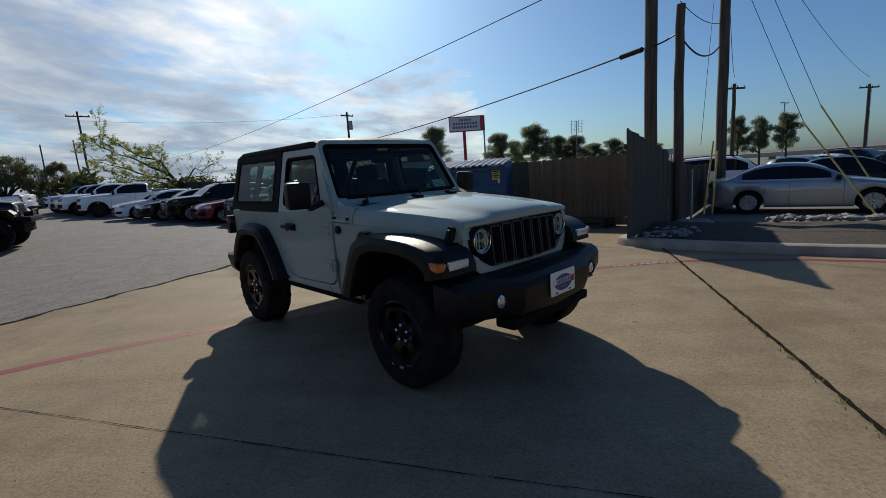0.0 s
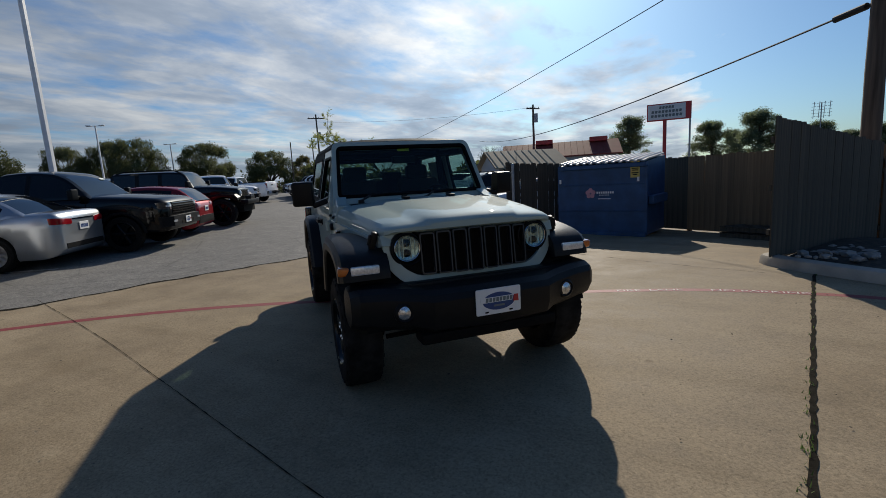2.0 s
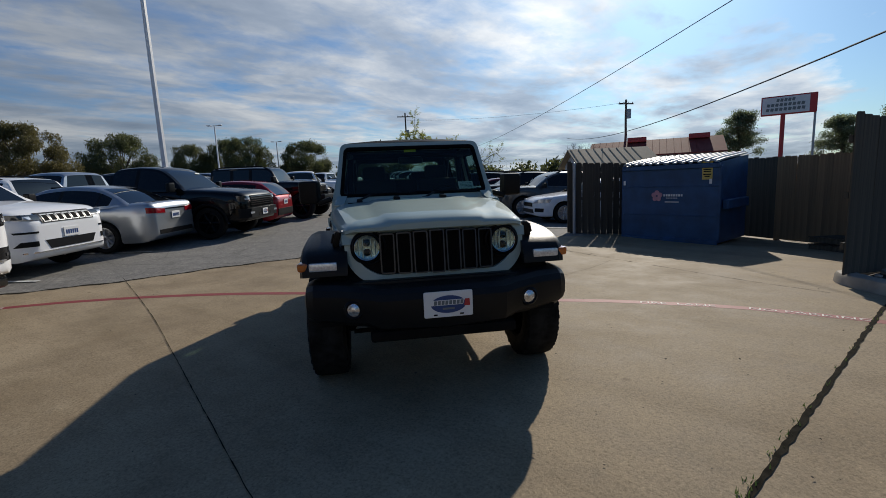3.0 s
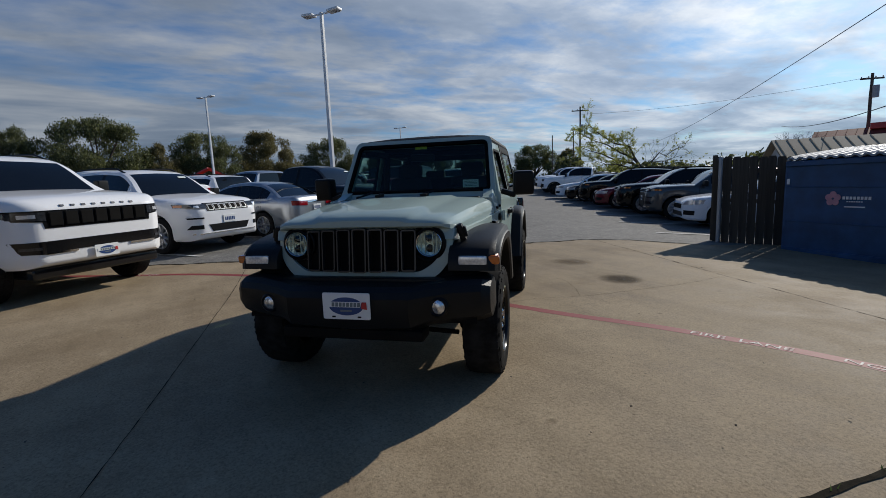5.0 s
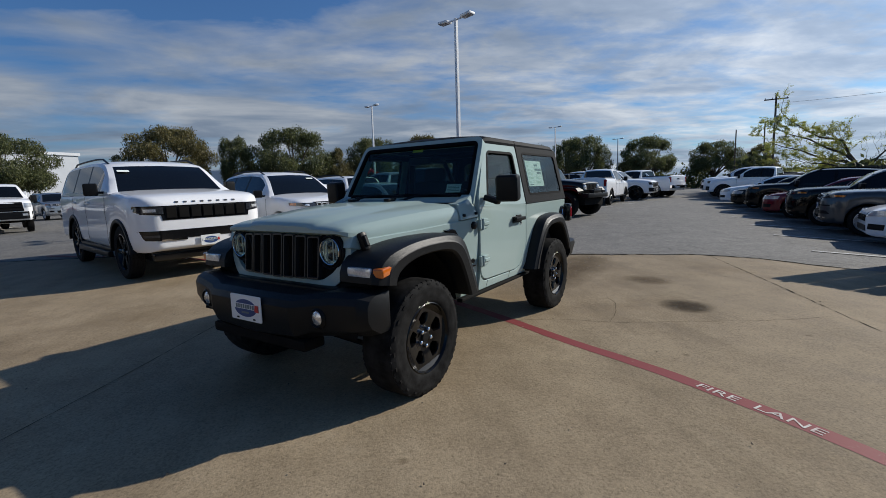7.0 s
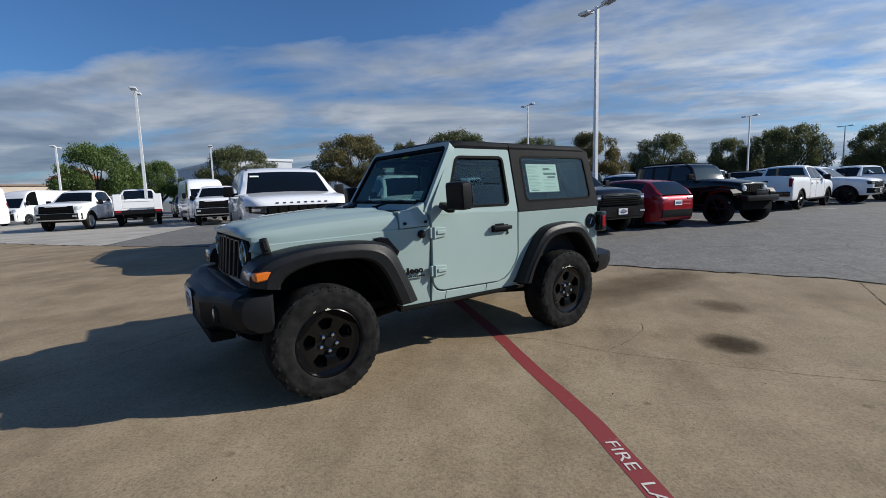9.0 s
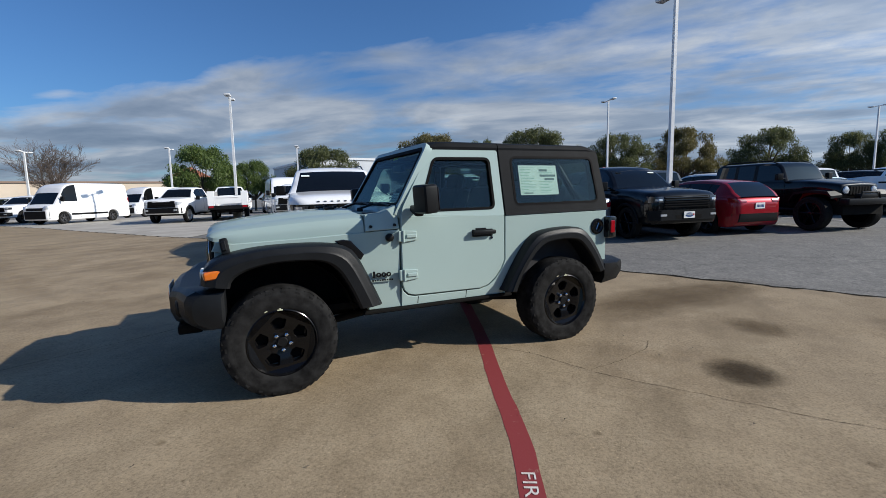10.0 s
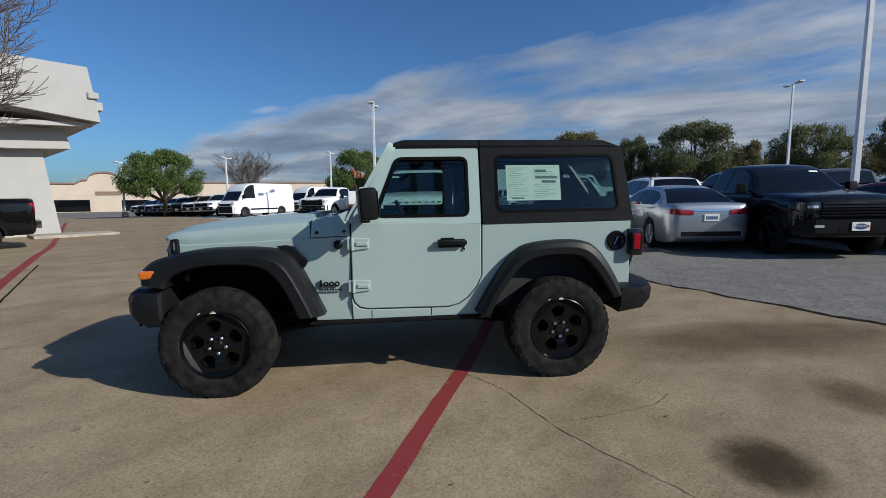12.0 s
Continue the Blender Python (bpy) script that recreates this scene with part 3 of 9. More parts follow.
def pale_apron():
    """The paler, newer slab on which the work trucks and vans stand."""
    bm = bm_new()
    rows = []
    for y in np.arange(-70, -6.9, 1.0):
        x1 = curve_at(WEST, y) - 0.03
        rows.append([Vector((x, y, gz(x, y) + 0.002)) for x in np.linspace(x1 - 13.0 * min(1, max(0.02, (-6.9 - y) / 6)), x1, 9)])
    loft(bm, rows, closed=False, caps=False)
    tagged(finish("pavement", bm, M["pale_concrete"]), "pale concrete slab under the work trucks", "pavement", kind="structure")


def joint(pts, width, wob, lift=0.011):
    bm = bm_new()
    strip(bm, smooth_line(pts, 0.06), width, lift, wob)
    return tagged(finish("joint", bm, M["seam"]), "dark expansion joint in the concrete", "joint", kind="structure")


def crack(pts, seed):
    """A hairline crack that wanders about its course."""
    rng = random.Random(seed)
    line, off = [], 0.0
    for x, y in smooth_line(pts, 0.035):
        off = off * 0.88 + rng.uniform(-0.008, 0.008)
        line.append((x + off, y + off * 0.6 + rng.uniform(-0.002, 0.002)))
    bm = bm_new()
    strip(bm, line, 0.0040, 0.0085, 0.0018)
    return tagged(finish("crack", bm, M["crack"]), "hairline crack wandering across the concrete", "crack", kind="structure")


def lettering(text, size, material, name):
    cu = bpy.data.curves.new(name, "FONT")
    cu.body, cu.size, cu.resolution_u = text, size, 3
    tmp = bpy.data.objects.new(name, cu)
    scene.collection.objects.link(tmp)
    bpy.context.view_layer.update()
    me = bpy.data.meshes.new_from_object(tmp.evaluated_get(bpy.context.evaluated_depsgraph_get()))
    bpy.data.objects.remove(tmp)
    me.materials.clear()
    me.materials.append(material)
    return me


def fire_lane(pts, width, words, name="fire_lane_line"):
    """A red painted line; words are (text, first place, length along the line)."""
    line = smooth_line(pts, 0.12)
    bm = bm_new()
    strip(bm, line, width, 0.0074, 0.004)
    ob = tagged(finish(name, bm, M["red_line"]), "worn red fire lane line painted on concrete", "road marking", kind="structure")
    acc = [0.0]
    for a, b in zip(line, line[1:]):
        acc.append(acc[-1] + math.hypot(b[0] - a[0], b[1] - a[1]))
    for text, first, length in words:
        start = acc[min(range(len(line)), key=lambda i: math.hypot(line[i][0] - first[0], line[i][1] - first[1]))]
        me = lettering(text, 0.12, M["white_line"], "lettering")
        xs = [v.co.x for v in me.vertices]
        x0, x1 = min(xs), max(xs)
        for v in me.vertices:
            s = start + (v.co.x - x0) / (x1 - x0) * length
            x, y = float(np.interp(s, acc, [p[0] for p in line])), float(np.interp(s, acc, [p[1] for p in line]))
            e = 0.05
            d = Vector((float(np.interp(s + e, acc, [p[0] for p in line])) - float(np.interp(s - e, acc, [p[0] for p in line])),
                        float(np.interp(s + e, acc, [p[1] for p in line])) - float(np.interp(s - e, acc, [p[1] for p in line])))).normalized()
            o = (v.co.y / 0.12 - 0.36) * 0.098
            x, y = x - d.y * o, y + d.x * o
            v.co = (x, y, gz(x, y) + 0.0100)
        lo = new("lettering", me)
        lo.parent = ob
        lo["label"] = "worn white stencilled letters"


def make_stain(name, color, strength):
    m = bpy.data.materials.new(name)
    m.use_nodes = True
    nt = m.node_tree
    b = nt.nodes["Principled BSDF"]
    b.inputs["Base Color"].default_value, b.inputs["Roughness"].default_value = (*color, 1), 0.85
    b.inputs["Specular IOR Level"].default_value = 0.1
    co = nt.nodes.new("ShaderNodeTexCoord")
    g = nt.nodes.new("ShaderNodeTexGradient")
    g.gradient_type = "SPHERICAL"
    nt.links.new(co.outputs["Object"], g.inputs[0])
    n = link_noise(nt, 2.6, 8.0, 0.72)
    f = nt.nodes.new("ShaderNodeMath")
    f.operation = "MULTIPLY"
    nt.links.new(g.outputs["Fac"], f.inputs[0]), nt.links.new(n.outputs["Fac"], f.inputs[1])
    a = ramp(nt, f.outputs[0], [(0.05, (0, 0, 0)), (0.30, (0.83 * strength,) * 3), (0.50, (strength,) * 3)])
    tr = nt.nodes.new("ShaderNodeBsdfTransparent")
    mx = nt.nodes.new("ShaderNodeMixShader")
    nt.links.new(a, mx.inputs[0]), nt.links.new(tr.outputs[0], mx.inputs[1]), nt.links.new(b.outputs[0], mx.inputs[2])
    nt.links.new(mx.outputs[0], nt.nodes["Material Output"].inputs[0])
    return m


def stain(x, y, rx, ry, turn_deg, lift, mat="stain", label="dark oil stain soaked into the concrete"):
    bm = bm_new()
    vs = [bm.verts.new((math.cos(a), math.sin(a), 0)) for a in np.linspace(0, 2 * math.pi, 32, endpoint=False)]
    bm.faces.new(vs)
    ob = finish("stain", bm, M[mat])
    ob.matrix_world = stand(x, y, turn_deg) @ Matrix.Translation((0, 0, lift)) @ Matrix.Diagonal((rx, ry, 1, 1))
    tagged(ob, label, "stain", kind="structure")


def kerb():
    line = smooth_line([(5.15, 11.95), (4.2, 10.4), (3.38, 9.15), (3.28, 8.82), (3.6, 8.36), (4.18, 7.78), (5.0, 7.16), (5.86, 6.67), (7.4, 6.02), (10, 5.22), (16, 4.12), (30, 2.35)], 0.2)
    rows = []
    for k, (x, y) in enumerate(line):
        x0, y0 = line[max(k - 1, 0)]
        x1, y1 = line[min(k + 1, len(line) - 1)]
        d = Vector((x1 - x0, y1 - y0)).normalized()
        n = Vector((d.y, -d.x))           # towards the apron
        z = gz(x, y)
        rows.append([Vector((x + n.x * o, y + n.y * o, z + h)) for o, h in ((0.12, -0.05), (0.105, 0.10), (0.085, 0.135), (0.05, 0.15), (-0.07, 0.15), (-0.075, -0.05))])
    bm = bm_new()
    loft(bm, rows, closed=True)
    tagged(finish("kerb", bm, M["curb"]), "weathered concrete kerb round a planting bed", "kerb", kind="structure")


def planting_bed():
    front = smooth_line([(3.45, 9.1), (3.42, 8.82), (3.68, 8.44), (4.24, 7.88), (5.06, 7.26), (5.9, 6.77), (7.45, 6.12), (10.05, 5.32), (16, 4.22), (30, 2.45)], 0.3)
    back = smooth_line([(5.3, 11.9), (5.8, 11.8), (6.3, 11.5), (7.0, 11.2), (8.0, 10.6), (9.2, 10.0), (11, 9.2), (14, 8.2), (20, 7.0), (32, 5)], 0.3)
    n = 60
    rng = random.Random(4)
    rows = []
    for i in range(n + 1):
        t = i / n
        a, b = front[int(t * (len(front) - 1))], back[int(t * (len(back) - 1))]
        row = []
        for k in range(11):
            s = k / 10
            x, y = a[0] + (b[0] - a[0]) * s, a[1] + (b[1] - a[1]) * s
            row.append(Vector((x, y, gz(x, y) + 0.10 + 0.16 * math.sin(s * math.pi) * (0.6 + 0.4 * math.sin(i * 0.9)) + rng.uniform(-0.02, 0.02))))
        rows.append(row)
    bm = bm_new()
    loft(bm, rows, closed=False, caps=False)
    tagged(finish("planting_bed", bm, M["mulch"]), "mound of dark mulch behind the kerb", "planting bed", kind="structure")


def rocks():
    """Loose pale rocks along the fence foot and the back of the bed."""
    rng = random.Random(9)
    bm = bm_new()

    def one(x, y, r, z0):
        vs = bmesh.ops.create_icosphere(bm, subdivisions=1, radius=r)["verts"]
        sx, sy, sz = rng.uniform(0.8, 1.5), rng.uniform(0.8, 1.2), rng.uniform(0.5, 0.8)
        rot = Euler((0, 0, rng.uniform(0, 6))).to_matrix()
        for v in vs:
            p = rot @ Vector((v.co.x * sx, v.co.y * sy, v.co.z * sz)) * rng.uniform(0.85, 1.15)
            v.co = p + Vector((x, y, z0 + r * 0.25))
    for k in range(230):
        t = rng.random() ** 0.8
        x = 3.5 + (5.5 - 3.5) * t + rng.uniform(0.02, 0.75) * 0.9
        y = 8.85 + (11.9 - 8.85) * t - rng.uniform(0.0, 0.55)
        one(x, y, rng.uniform(0.03, 0.085), gz(x, y) + 0.16)
    for k in range(170):
        x = rng.uniform(7.2, 13)
        y = 11.3 - (x - 7) * 0.42 + rng.uniform(-0.25, 0.35)
        one(x, y, rng.uniform(0.05, 0.13), gz(x, y) + 0.14)
    tagged(finish("rocks", bm, M["rock"], smooth=False), "pale broken rocks edging the bed", "rocks", kind="stuff")


def weeds():
    rng = random.Random(12)
    verts, faces = [], []
    pts = smooth_line([(3.72, 8.5), (3.45, 7.3), (2.72, 3.7), (2.45, 2.4)], 0.02)
    for x, y in pts:
        dense = 0.10 + 0.5 * max(0, 1 - abs(y - 3.4) / 1.4)
        if rng.random() > dense:
            continue
        for _ in range(rng.randint(1, 4)):
            a, h = rng.uniform(0, 6.28), rng.uniform(0.012, 0.035)
            px, py = x + rng.uniform(-0.03, 0.03), y + rng.uniform(-0.02, 0.02)
            dx, dy = math.cos(a) * 0.004, math.sin(a) * 0.004
            i = len(verts)
            z = gz(px, py) + 0.008
            verts += [(px - dx, py - dy, z), (px + dx, py + dy, z), (px + dy * 4, py - dx * 4, z + h)]
            faces.append((i, i + 1, i + 2))
    me = bpy.data.meshes.new("weeds")
    me.from_pydata(verts, [], faces)
    me.materials.append(M["grass_blade"])
    tagged(new("weeds", me), "small green weeds growing in the joint", "weeds", kind="stuff")


def debris():
    """Twigs, leaves and crumbs that lie about on the concrete."""
    rng = random.Random(21)
    verts, faces = [], []
    for _ in range(420):
        x, y = rng.uniform(-4.5, 6), rng.uniform(-1, 10.5)
        s, a = rng.uniform(0.004, 0.013), rng.uniform(0, 6.28)
        n = rng.randint(3, 5)
        z = gz(x, y) + 0.012
        i = len(verts)
        for k in range(n):
            b = a + 6.283 * k / n
            verts.append((x + s * math.cos(b) * rng.uniform(0.5, 1.3), y + s * math.sin(b) * 0.6, z + rng.uniform(0, 0.008)))
        faces.append(tuple(range(i, i + n)))
    me = bpy.data.meshes.new("debris")
    me.from_pydata(verts, [], faces)
    me.materials.append(M["bark"])
    tagged(new("debris", me), "small dark leaf scraps and grit on the concrete", "debris", kind="stuff")


M["stain"] = make_stain("oil_stain", (0.048, 0.034, 0.020), 0.80)
M["damp"] = make_stain("brown_run_off", (0.105, 0.070, 0.038), 0.48)
ground_sheet()
pavement()
pale_apron()
joint([(-5.6, 3.85), (-3.0, 3.35), (-1.36, 2.98), (1.3, 2.36), (5, 1.5), (12, -0.2)], 0.0055, 0.0025)
joint([(3.72, 8.5), (3.45, 7.3), (2.65, 3.2), (2.0, 0.0), (0.9, -5)], 0.032, 0.007)
joint([(-3.0, 10.3), (0.5, 9.0), (2.23, 8.3), (3.1, 8.05)], 0.006, 0.008, 0.0074)
crack([(-0.2, 5.9), (-0.14, 6.3), (0.06, 6.77), (0.15, 7.12), (0.26, 7.62), (0.34, 8.0), (0.4, 8.4), (0.42, 8.9)], 31)
crack([(0.06, 6.77), (-0.2, 6.95), (-0.55, 7.16), (-0.8, 7.2)], 32)
fire_lane([(-7.6, -3.0), (-6.3, 0.0), (-5.1, 1.9), (-4.4, 2.95), (-3.4, 3.95), (-2.35, 4.72), (-1.2, 5.35), (-0.25, 5.82), (0.38, 6.10), (1.06, 6.42), (1.5, 6.6), (2.46, 6.88),
           (3.67, 6.95), (4.6, 6.72), (5.6, 6.3), (7.5, 5.6), (12, 4.4)], 0.12,
          [("FIRE  LANE", (1.5, 6.6), 0.71), ("NO PARKING", (2.42, 6.87), 0.92), ("NO PARKING", (-5.3, 1.6), 0.95), ("FIRE LANE", (-6.3, 0.0), 0.8)])
fire_lane([(2.4, 1.0), (1.71, -2.45), (0.7, -7), (-0.32, -11.5), (-3.34, -28)], 0.17, [])
stain(-0.27, 7.82, 0.34, 0.33, 20, 0.009)
stain(-2.6, 7.5, 2.2, 0.68, 140, 0.0085, "damp", "brown run-off stain trailing across the concrete")
stain(-1.55, 8.18, 0.42, 0.32, 30, 0.009, "damp", "faint dark smudge on the concrete")
kerb()
planting_bed()
rocks()
weeds()
debris()


def stall_lines():
    for k in range(9):
        bx, by = -6.6 - 1.72 * k, 3.0 + 2.2 * k
        bm = bm_new()
        strip(bm, [(bx, by), (bx - 2.0, by - 1.6), (bx - 4.1, by - 3.2)], 0.1, 0.004, 0.004)
        tagged(finish("stall_line", bm, M["stall_line"]), "faded white parking stall line on asphalt", "road marking", kind="structure")
    for k in range(7):
        bx, by = -2.8 - 2.35 * k, 13.4 + 1.45 * k
        bm = bm_new()
        strip(bm, [(bx - 0.6, by - 0.6), (bx + 1.6, by + 1.9), (bx + 3.2, by + 3.8)], 0.1, 0.004, 0.004)
        tagged(finish("stall_line", bm, M["stall_line"]), "faded white parking stall line on asphalt", "road marking", kind="structure")


stall_lines()

# ---- the off-road car on the apron ----
# local frame: origin on the ground under the front axle, x forward, y left


def rpoly(pts, r, n=5):
    """An outline with its corners rounded; r is one radius or one a corner."""
    m = len(pts)
    rr = r if isinstance(r, (list, tuple)) else [r] * m
    out = []
    for i in range(m):
        a, b, c = Vector(pts[i - 1]), Vector(pts[i]), Vector(pts[(i + 1) % m])
        u, w = (a - b), (c - b)
        k = min(rr[i], u.length * 0.45, w.length * 0.45)
        p, q = b + u.normalized() * k, b + w.normalized() * k
        for j in range(n + 1):
            t = j / n
            v = p * (1 - t) ** 2 + b * 2 * t * (1 - t) + q * t * t
            out.append((v.x, v.y))
    return out


def panel(bm, pts, place, d0, d1, c=0.006):
    """A thick plate with a chamfered outer edge."""
    s = 1 if d1 > d0 else -1
    rings = [[place(u, v, d0) for u, v in pts], [place(u, v, d1 - s * c) for u, v in pts], [place(u, v, d1) for u, v in grow(pts, -c)]]
    loft(bm, rings)


def side_y(z):
    """How far out the flank is at a height: upright, then leaning in above the belt."""
    return 0.79 if z < 1.18 else 0.79 - (z - 1.18) * 0.215


def arc(cx, cz, r, a0, a1, n=14):
    return [(cx + r * math.cos(radians(a0 + (a1 - a0) * i / n)), cz + r * math.sin(radians(a0 + (a1 - a0) * i / n))) for i in range(n + 1)]


def hero_wheel(parent, x, y, z, side, axis="y"):
    """All-terrain tyre on a gloss black five-spoke wheel; side +1 faces left."""
    if axis == "y":
        base = Matrix.Translation((x, y, z)) @ Euler((radians(-90 * side), 0, 0)).to_matrix().to_4x4()
    else:
        base = Matrix.Translation((x, y, z)) @ Euler((0, radians(-90), 0)).to_matrix().to_4x4()
    hub = new("wheel")
    hub.parent = parent
    hub["label"] = "black five-spoke wheel with an all-terrain tyre"
    ident = Matrix.Identity(4)
    hub.matrix_local = base
    bm = bm_new()
    prof = [(0.222, -0.105), (0.235, -0.118), (0.30, -0.128), (0.352, -0.124), (0.378, -0.112), (0.388, -0.085), (0.390, 0.0), (0.388, 0.085), (0.378, 0.112), (0.352, 0.124),
            (0.334, 0.129), (0.326, 0.127), (0.30, 0.130), (0.252, 0.126), (0.235, 0.118), (0.222, 0.105)]
    lathe(bm, prof, ident, 64)
    part("tyre", bm, M["rubber"], hub, "black rubber tyre")
    bm = bm_new()
    rng = random.Random(3)
    for k in range(46):
        a = 2 * math.pi * k / 46
        for row, off in ((-0.098, 0.0), (-0.045, 0.5), (0.008, 0.0), (0.05, 0.5), (0.1, 0.0)):
            b = a + off * 2 * math.pi / 46
            wid = 0.040 if abs(row) < 0.09 else 0.046
            rr = 0.3795 if abs(row) < 0.09 else 0.3745
            c = Vector((rr * math.cos(b), rr * math.sin(b), row * 0.88))
            rot = Euler((0, 0, b)).to_matrix() @ Euler((radians(rng.choice((-18, 18))), 0, 0)).to_matrix()
            box(bm, c, (0.016, 0.038, wid), rot)
        for sgn in (1, -1):
            if k % 2 == 0:
                c = Vector((0.352 * math.cos(a), 0.352 * math.sin(a), 0.1195 * sgn))
                box(bm, c, (0.022, 0.028, 0.011), Euler((0, 0, a)).to_matrix())
    part("tread", bm, M["rubber"], hub, "blocky tread", smooth=False)
    bm = bm_new()
    lathe(bm, [(0.232, 0.112), (0.236, 0.120), (0.230, 0.124), (0.222, 0.112), (0.213, 0.085), (0.205, 0.02), (0.20, -0.08)], ident, 56)
    part("rim", bm, M["rim_black"], hub)
    bm = bm_new()
    lathe(bm, [(0.0, 0.030), (0.15, 0.030), (0.19, 0.045), (0.204, 0.055)], ident, 40)
    part("brake_drum", bm, M["under"], hub, "dark brake parts behind the spokes")
    for k in range(5):
        a = radians(97 + 72 * k)
        rot = Euler((0, 0, a - math.pi / 2)).to_matrix()
        bm = bm_new()
        rings = []
        for r, deg, zf, dep, drop in ((0.030, 36.1, 0.080, 0.05, 0.001), (0.091, 36.1, 0.088, 0.05, 0.001), (0.0965, 31, 0.090, 0.05, 0.010), (0.101, 23, 0.092, 0.05, 0.016), (0.130, 20.5, 0.098, 0.045, 0.016),
                                      (0.160, 20, 0.102, 0.045, 0.016), (0.167, 24, 0.103, 0.04, 0.014), (0.173, 32, 0.103, 0.04, 0.008), (0.178, 36.1, 0.1035, 0.04, 0.001), (0.205, 36.1, 0.102, 0.035, 0.001), (0.222, 36.1, 0.106, 0.03, 0.001)):
            turns = ((-1, -dep), (-1, -drop), (-0.82, 0), (-0.3, 0.001), (0, 0.002), (0.3, 0.001), (0.82, 0), (1, -drop), (1, -dep))
            rings.append([rot @ Vector((r * math.sin(radians(deg * f)), r * math.cos(radians(deg * f)), zf + h)) for f, h in turns])
        loft(bm, rings)
        part("spoke", bm, M["rim_black"], hub)
    bm = bm_new()
    lathe(bm, [(0.0, 0.100), (0.030, 0.100), (0.034, 0.096), (0.036, 0.085), (0.075, 0.083), (0.082, 0.076), (0.084, 0.03)], ident, 40)
    part("centre_cap", bm, M["black"], hub)
    for k in range(5):
        a = radians(94 + 72 * k)
        bm = bm_new()
        c = Vector((0.0575 * math.cos(a), 0.0575 * math.sin(a), 0.088))
        lathe(bm, [(0.0, 0.022), (0.008, 0.021), (0.0140, 0.016), (0.0155, 0.0)], Matrix.Translation(c), 6)
        part("lug_nut", bm, M["chrome"], hub, "chrome lug nut")
    bm = bm_new()
    box(bm, (0.004, -0.234, 0.1262), (0.036, 0.008, 0.004), None, 0.001)
    box(bm, (0.004, -0.238, 0.1262), (0.010, 0.016, 0.005), None, 0.001)
    part("tyre_mark", bm, M["yellow_mark"], hub, "pale paint mark on the tyre wall")
    bm = bm_new()
    box(bm, (0.095 * side, -0.232, 0.1262), (0.020, 0.006, 0.005), Euler((0, 0, radians(28 * side))).to_matrix(), 0.001)
    part("tyre_mark", bm, M["yellow_mark"], hub, "pale paint mark on the tyre wall")
    return hub


def hero_seat(parent, y, x0, rear=False):
    bm = bm_new()
    w = 0.26 if not rear else 0.5
    box(bm, (x0, y, 0.82), (0.52, 2 * w, 0.16), None, 0.05, 3)
    part("seat", bm, M["seat"], parent, "black cloth seat cushion")
    bm = bm_new()
    tilt = Euler((0, radians(-16), 0)).to_matrix()
    box(bm, (x0 - 0.30, y, 1.14), (0.16, 2 * w * 0.92, 0.60), tilt, 0.06, 3)
    part("seat_back", bm, M["seat"], parent, "black cloth seat back")
    for yy in ((y,) if not rear else (y - 0.27, y + 0.27)):
        bm = bm_new()
        box(bm, (x0 - 0.39, yy, 1.50 - (0.06 if rear else 0)), (0.10, 0.26, 0.17), tilt, 0.045, 3)
        for s in (-0.06, 0.06):
            rod(bm, (x0 - 0.36, yy + s, 1.33), (x0 - 0.39, yy + s, 1.46), 0.008)
        part("headrest", bm, M["seat"], parent, "black headrest")


def dealer_plate(parent, place, w, h, tags=True):
    """A white promo plate; its lettering is drawn as plain shapes."""
    bm = bm_new()
    panel(bm, rpoly([(-w / 2, -h / 2), (w / 2, -h / 2), (w / 2, h / 2), (-w / 2, h / 2)], 0.012, 3), place, 0.0, 0.006, 0.002)
    plate = part("plate", bm, M["plate"], parent, "white promotional plate with a blue oval")
    bm = bm_new()
    prism(bm, [(w * 0.36 * math.cos(a), h * 0.34 * math.sin(a)) for a in np.linspace(0, 2 * math.pi, 28, endpoint=False)], place, 0.006, 0.0085)
    part("oval", bm, M["plate_blue"], plate)
    bm = bm_new()
    prism(bm, [(-w * 0.42, -h * 0.03), (w * 0.30, -h * 0.03), (w * 0.33, h * 0.17), (-w * 0.40, h * 0.17)], place, 0.0085, 0.0105)
    part("banner", bm, M["plate"], plate)
    bm = bm_new()
    n = 8
    for k in range(n):
        u = -w * 0.30 + k * w * 0.077
        prism(bm, [(u, -h * 0.01), (u + w * 0.06, -h * 0.01), (u + w * 0.068, h * 0.15), (u + w * 0.008, h * 0.15)], place, 0.0105, 0.0115)
    prism(bm, [(-w * 0.12, -h * 0.20), (w * 0.12, -h * 0.20), (w * 0.12, -h * 0.13), (-w * 0.12, -h * 0.13)], place, 0.0085, 0.0105)
    part("print", bm, M["ink"], plate)
    bm = bm_new()
    prism(bm, [(w * 0.32, -h * 0.08), (w * 0.44, -h * 0.10), (w * 0.43, h * 0.17), (w * 0.34, h * 0.17)], place, 0.0085, 0.012)
    part("emblem", bm, M["plate_red"], plate)
    if tags:
        for u in (-w * 0.27, w * 0.27):
            bm = bm_new()
            prism(bm, rpoly([(u - 0.012, -h * 0.43), (u + 0.012, -h * 0.43), (u + 0.012, -h * 0.37), (u - 0.012, -h * 0.37)], 0.003, 2), place, 0.006, 0.008)
            part("plate_slot", bm, M["black"], plate)
    return plate


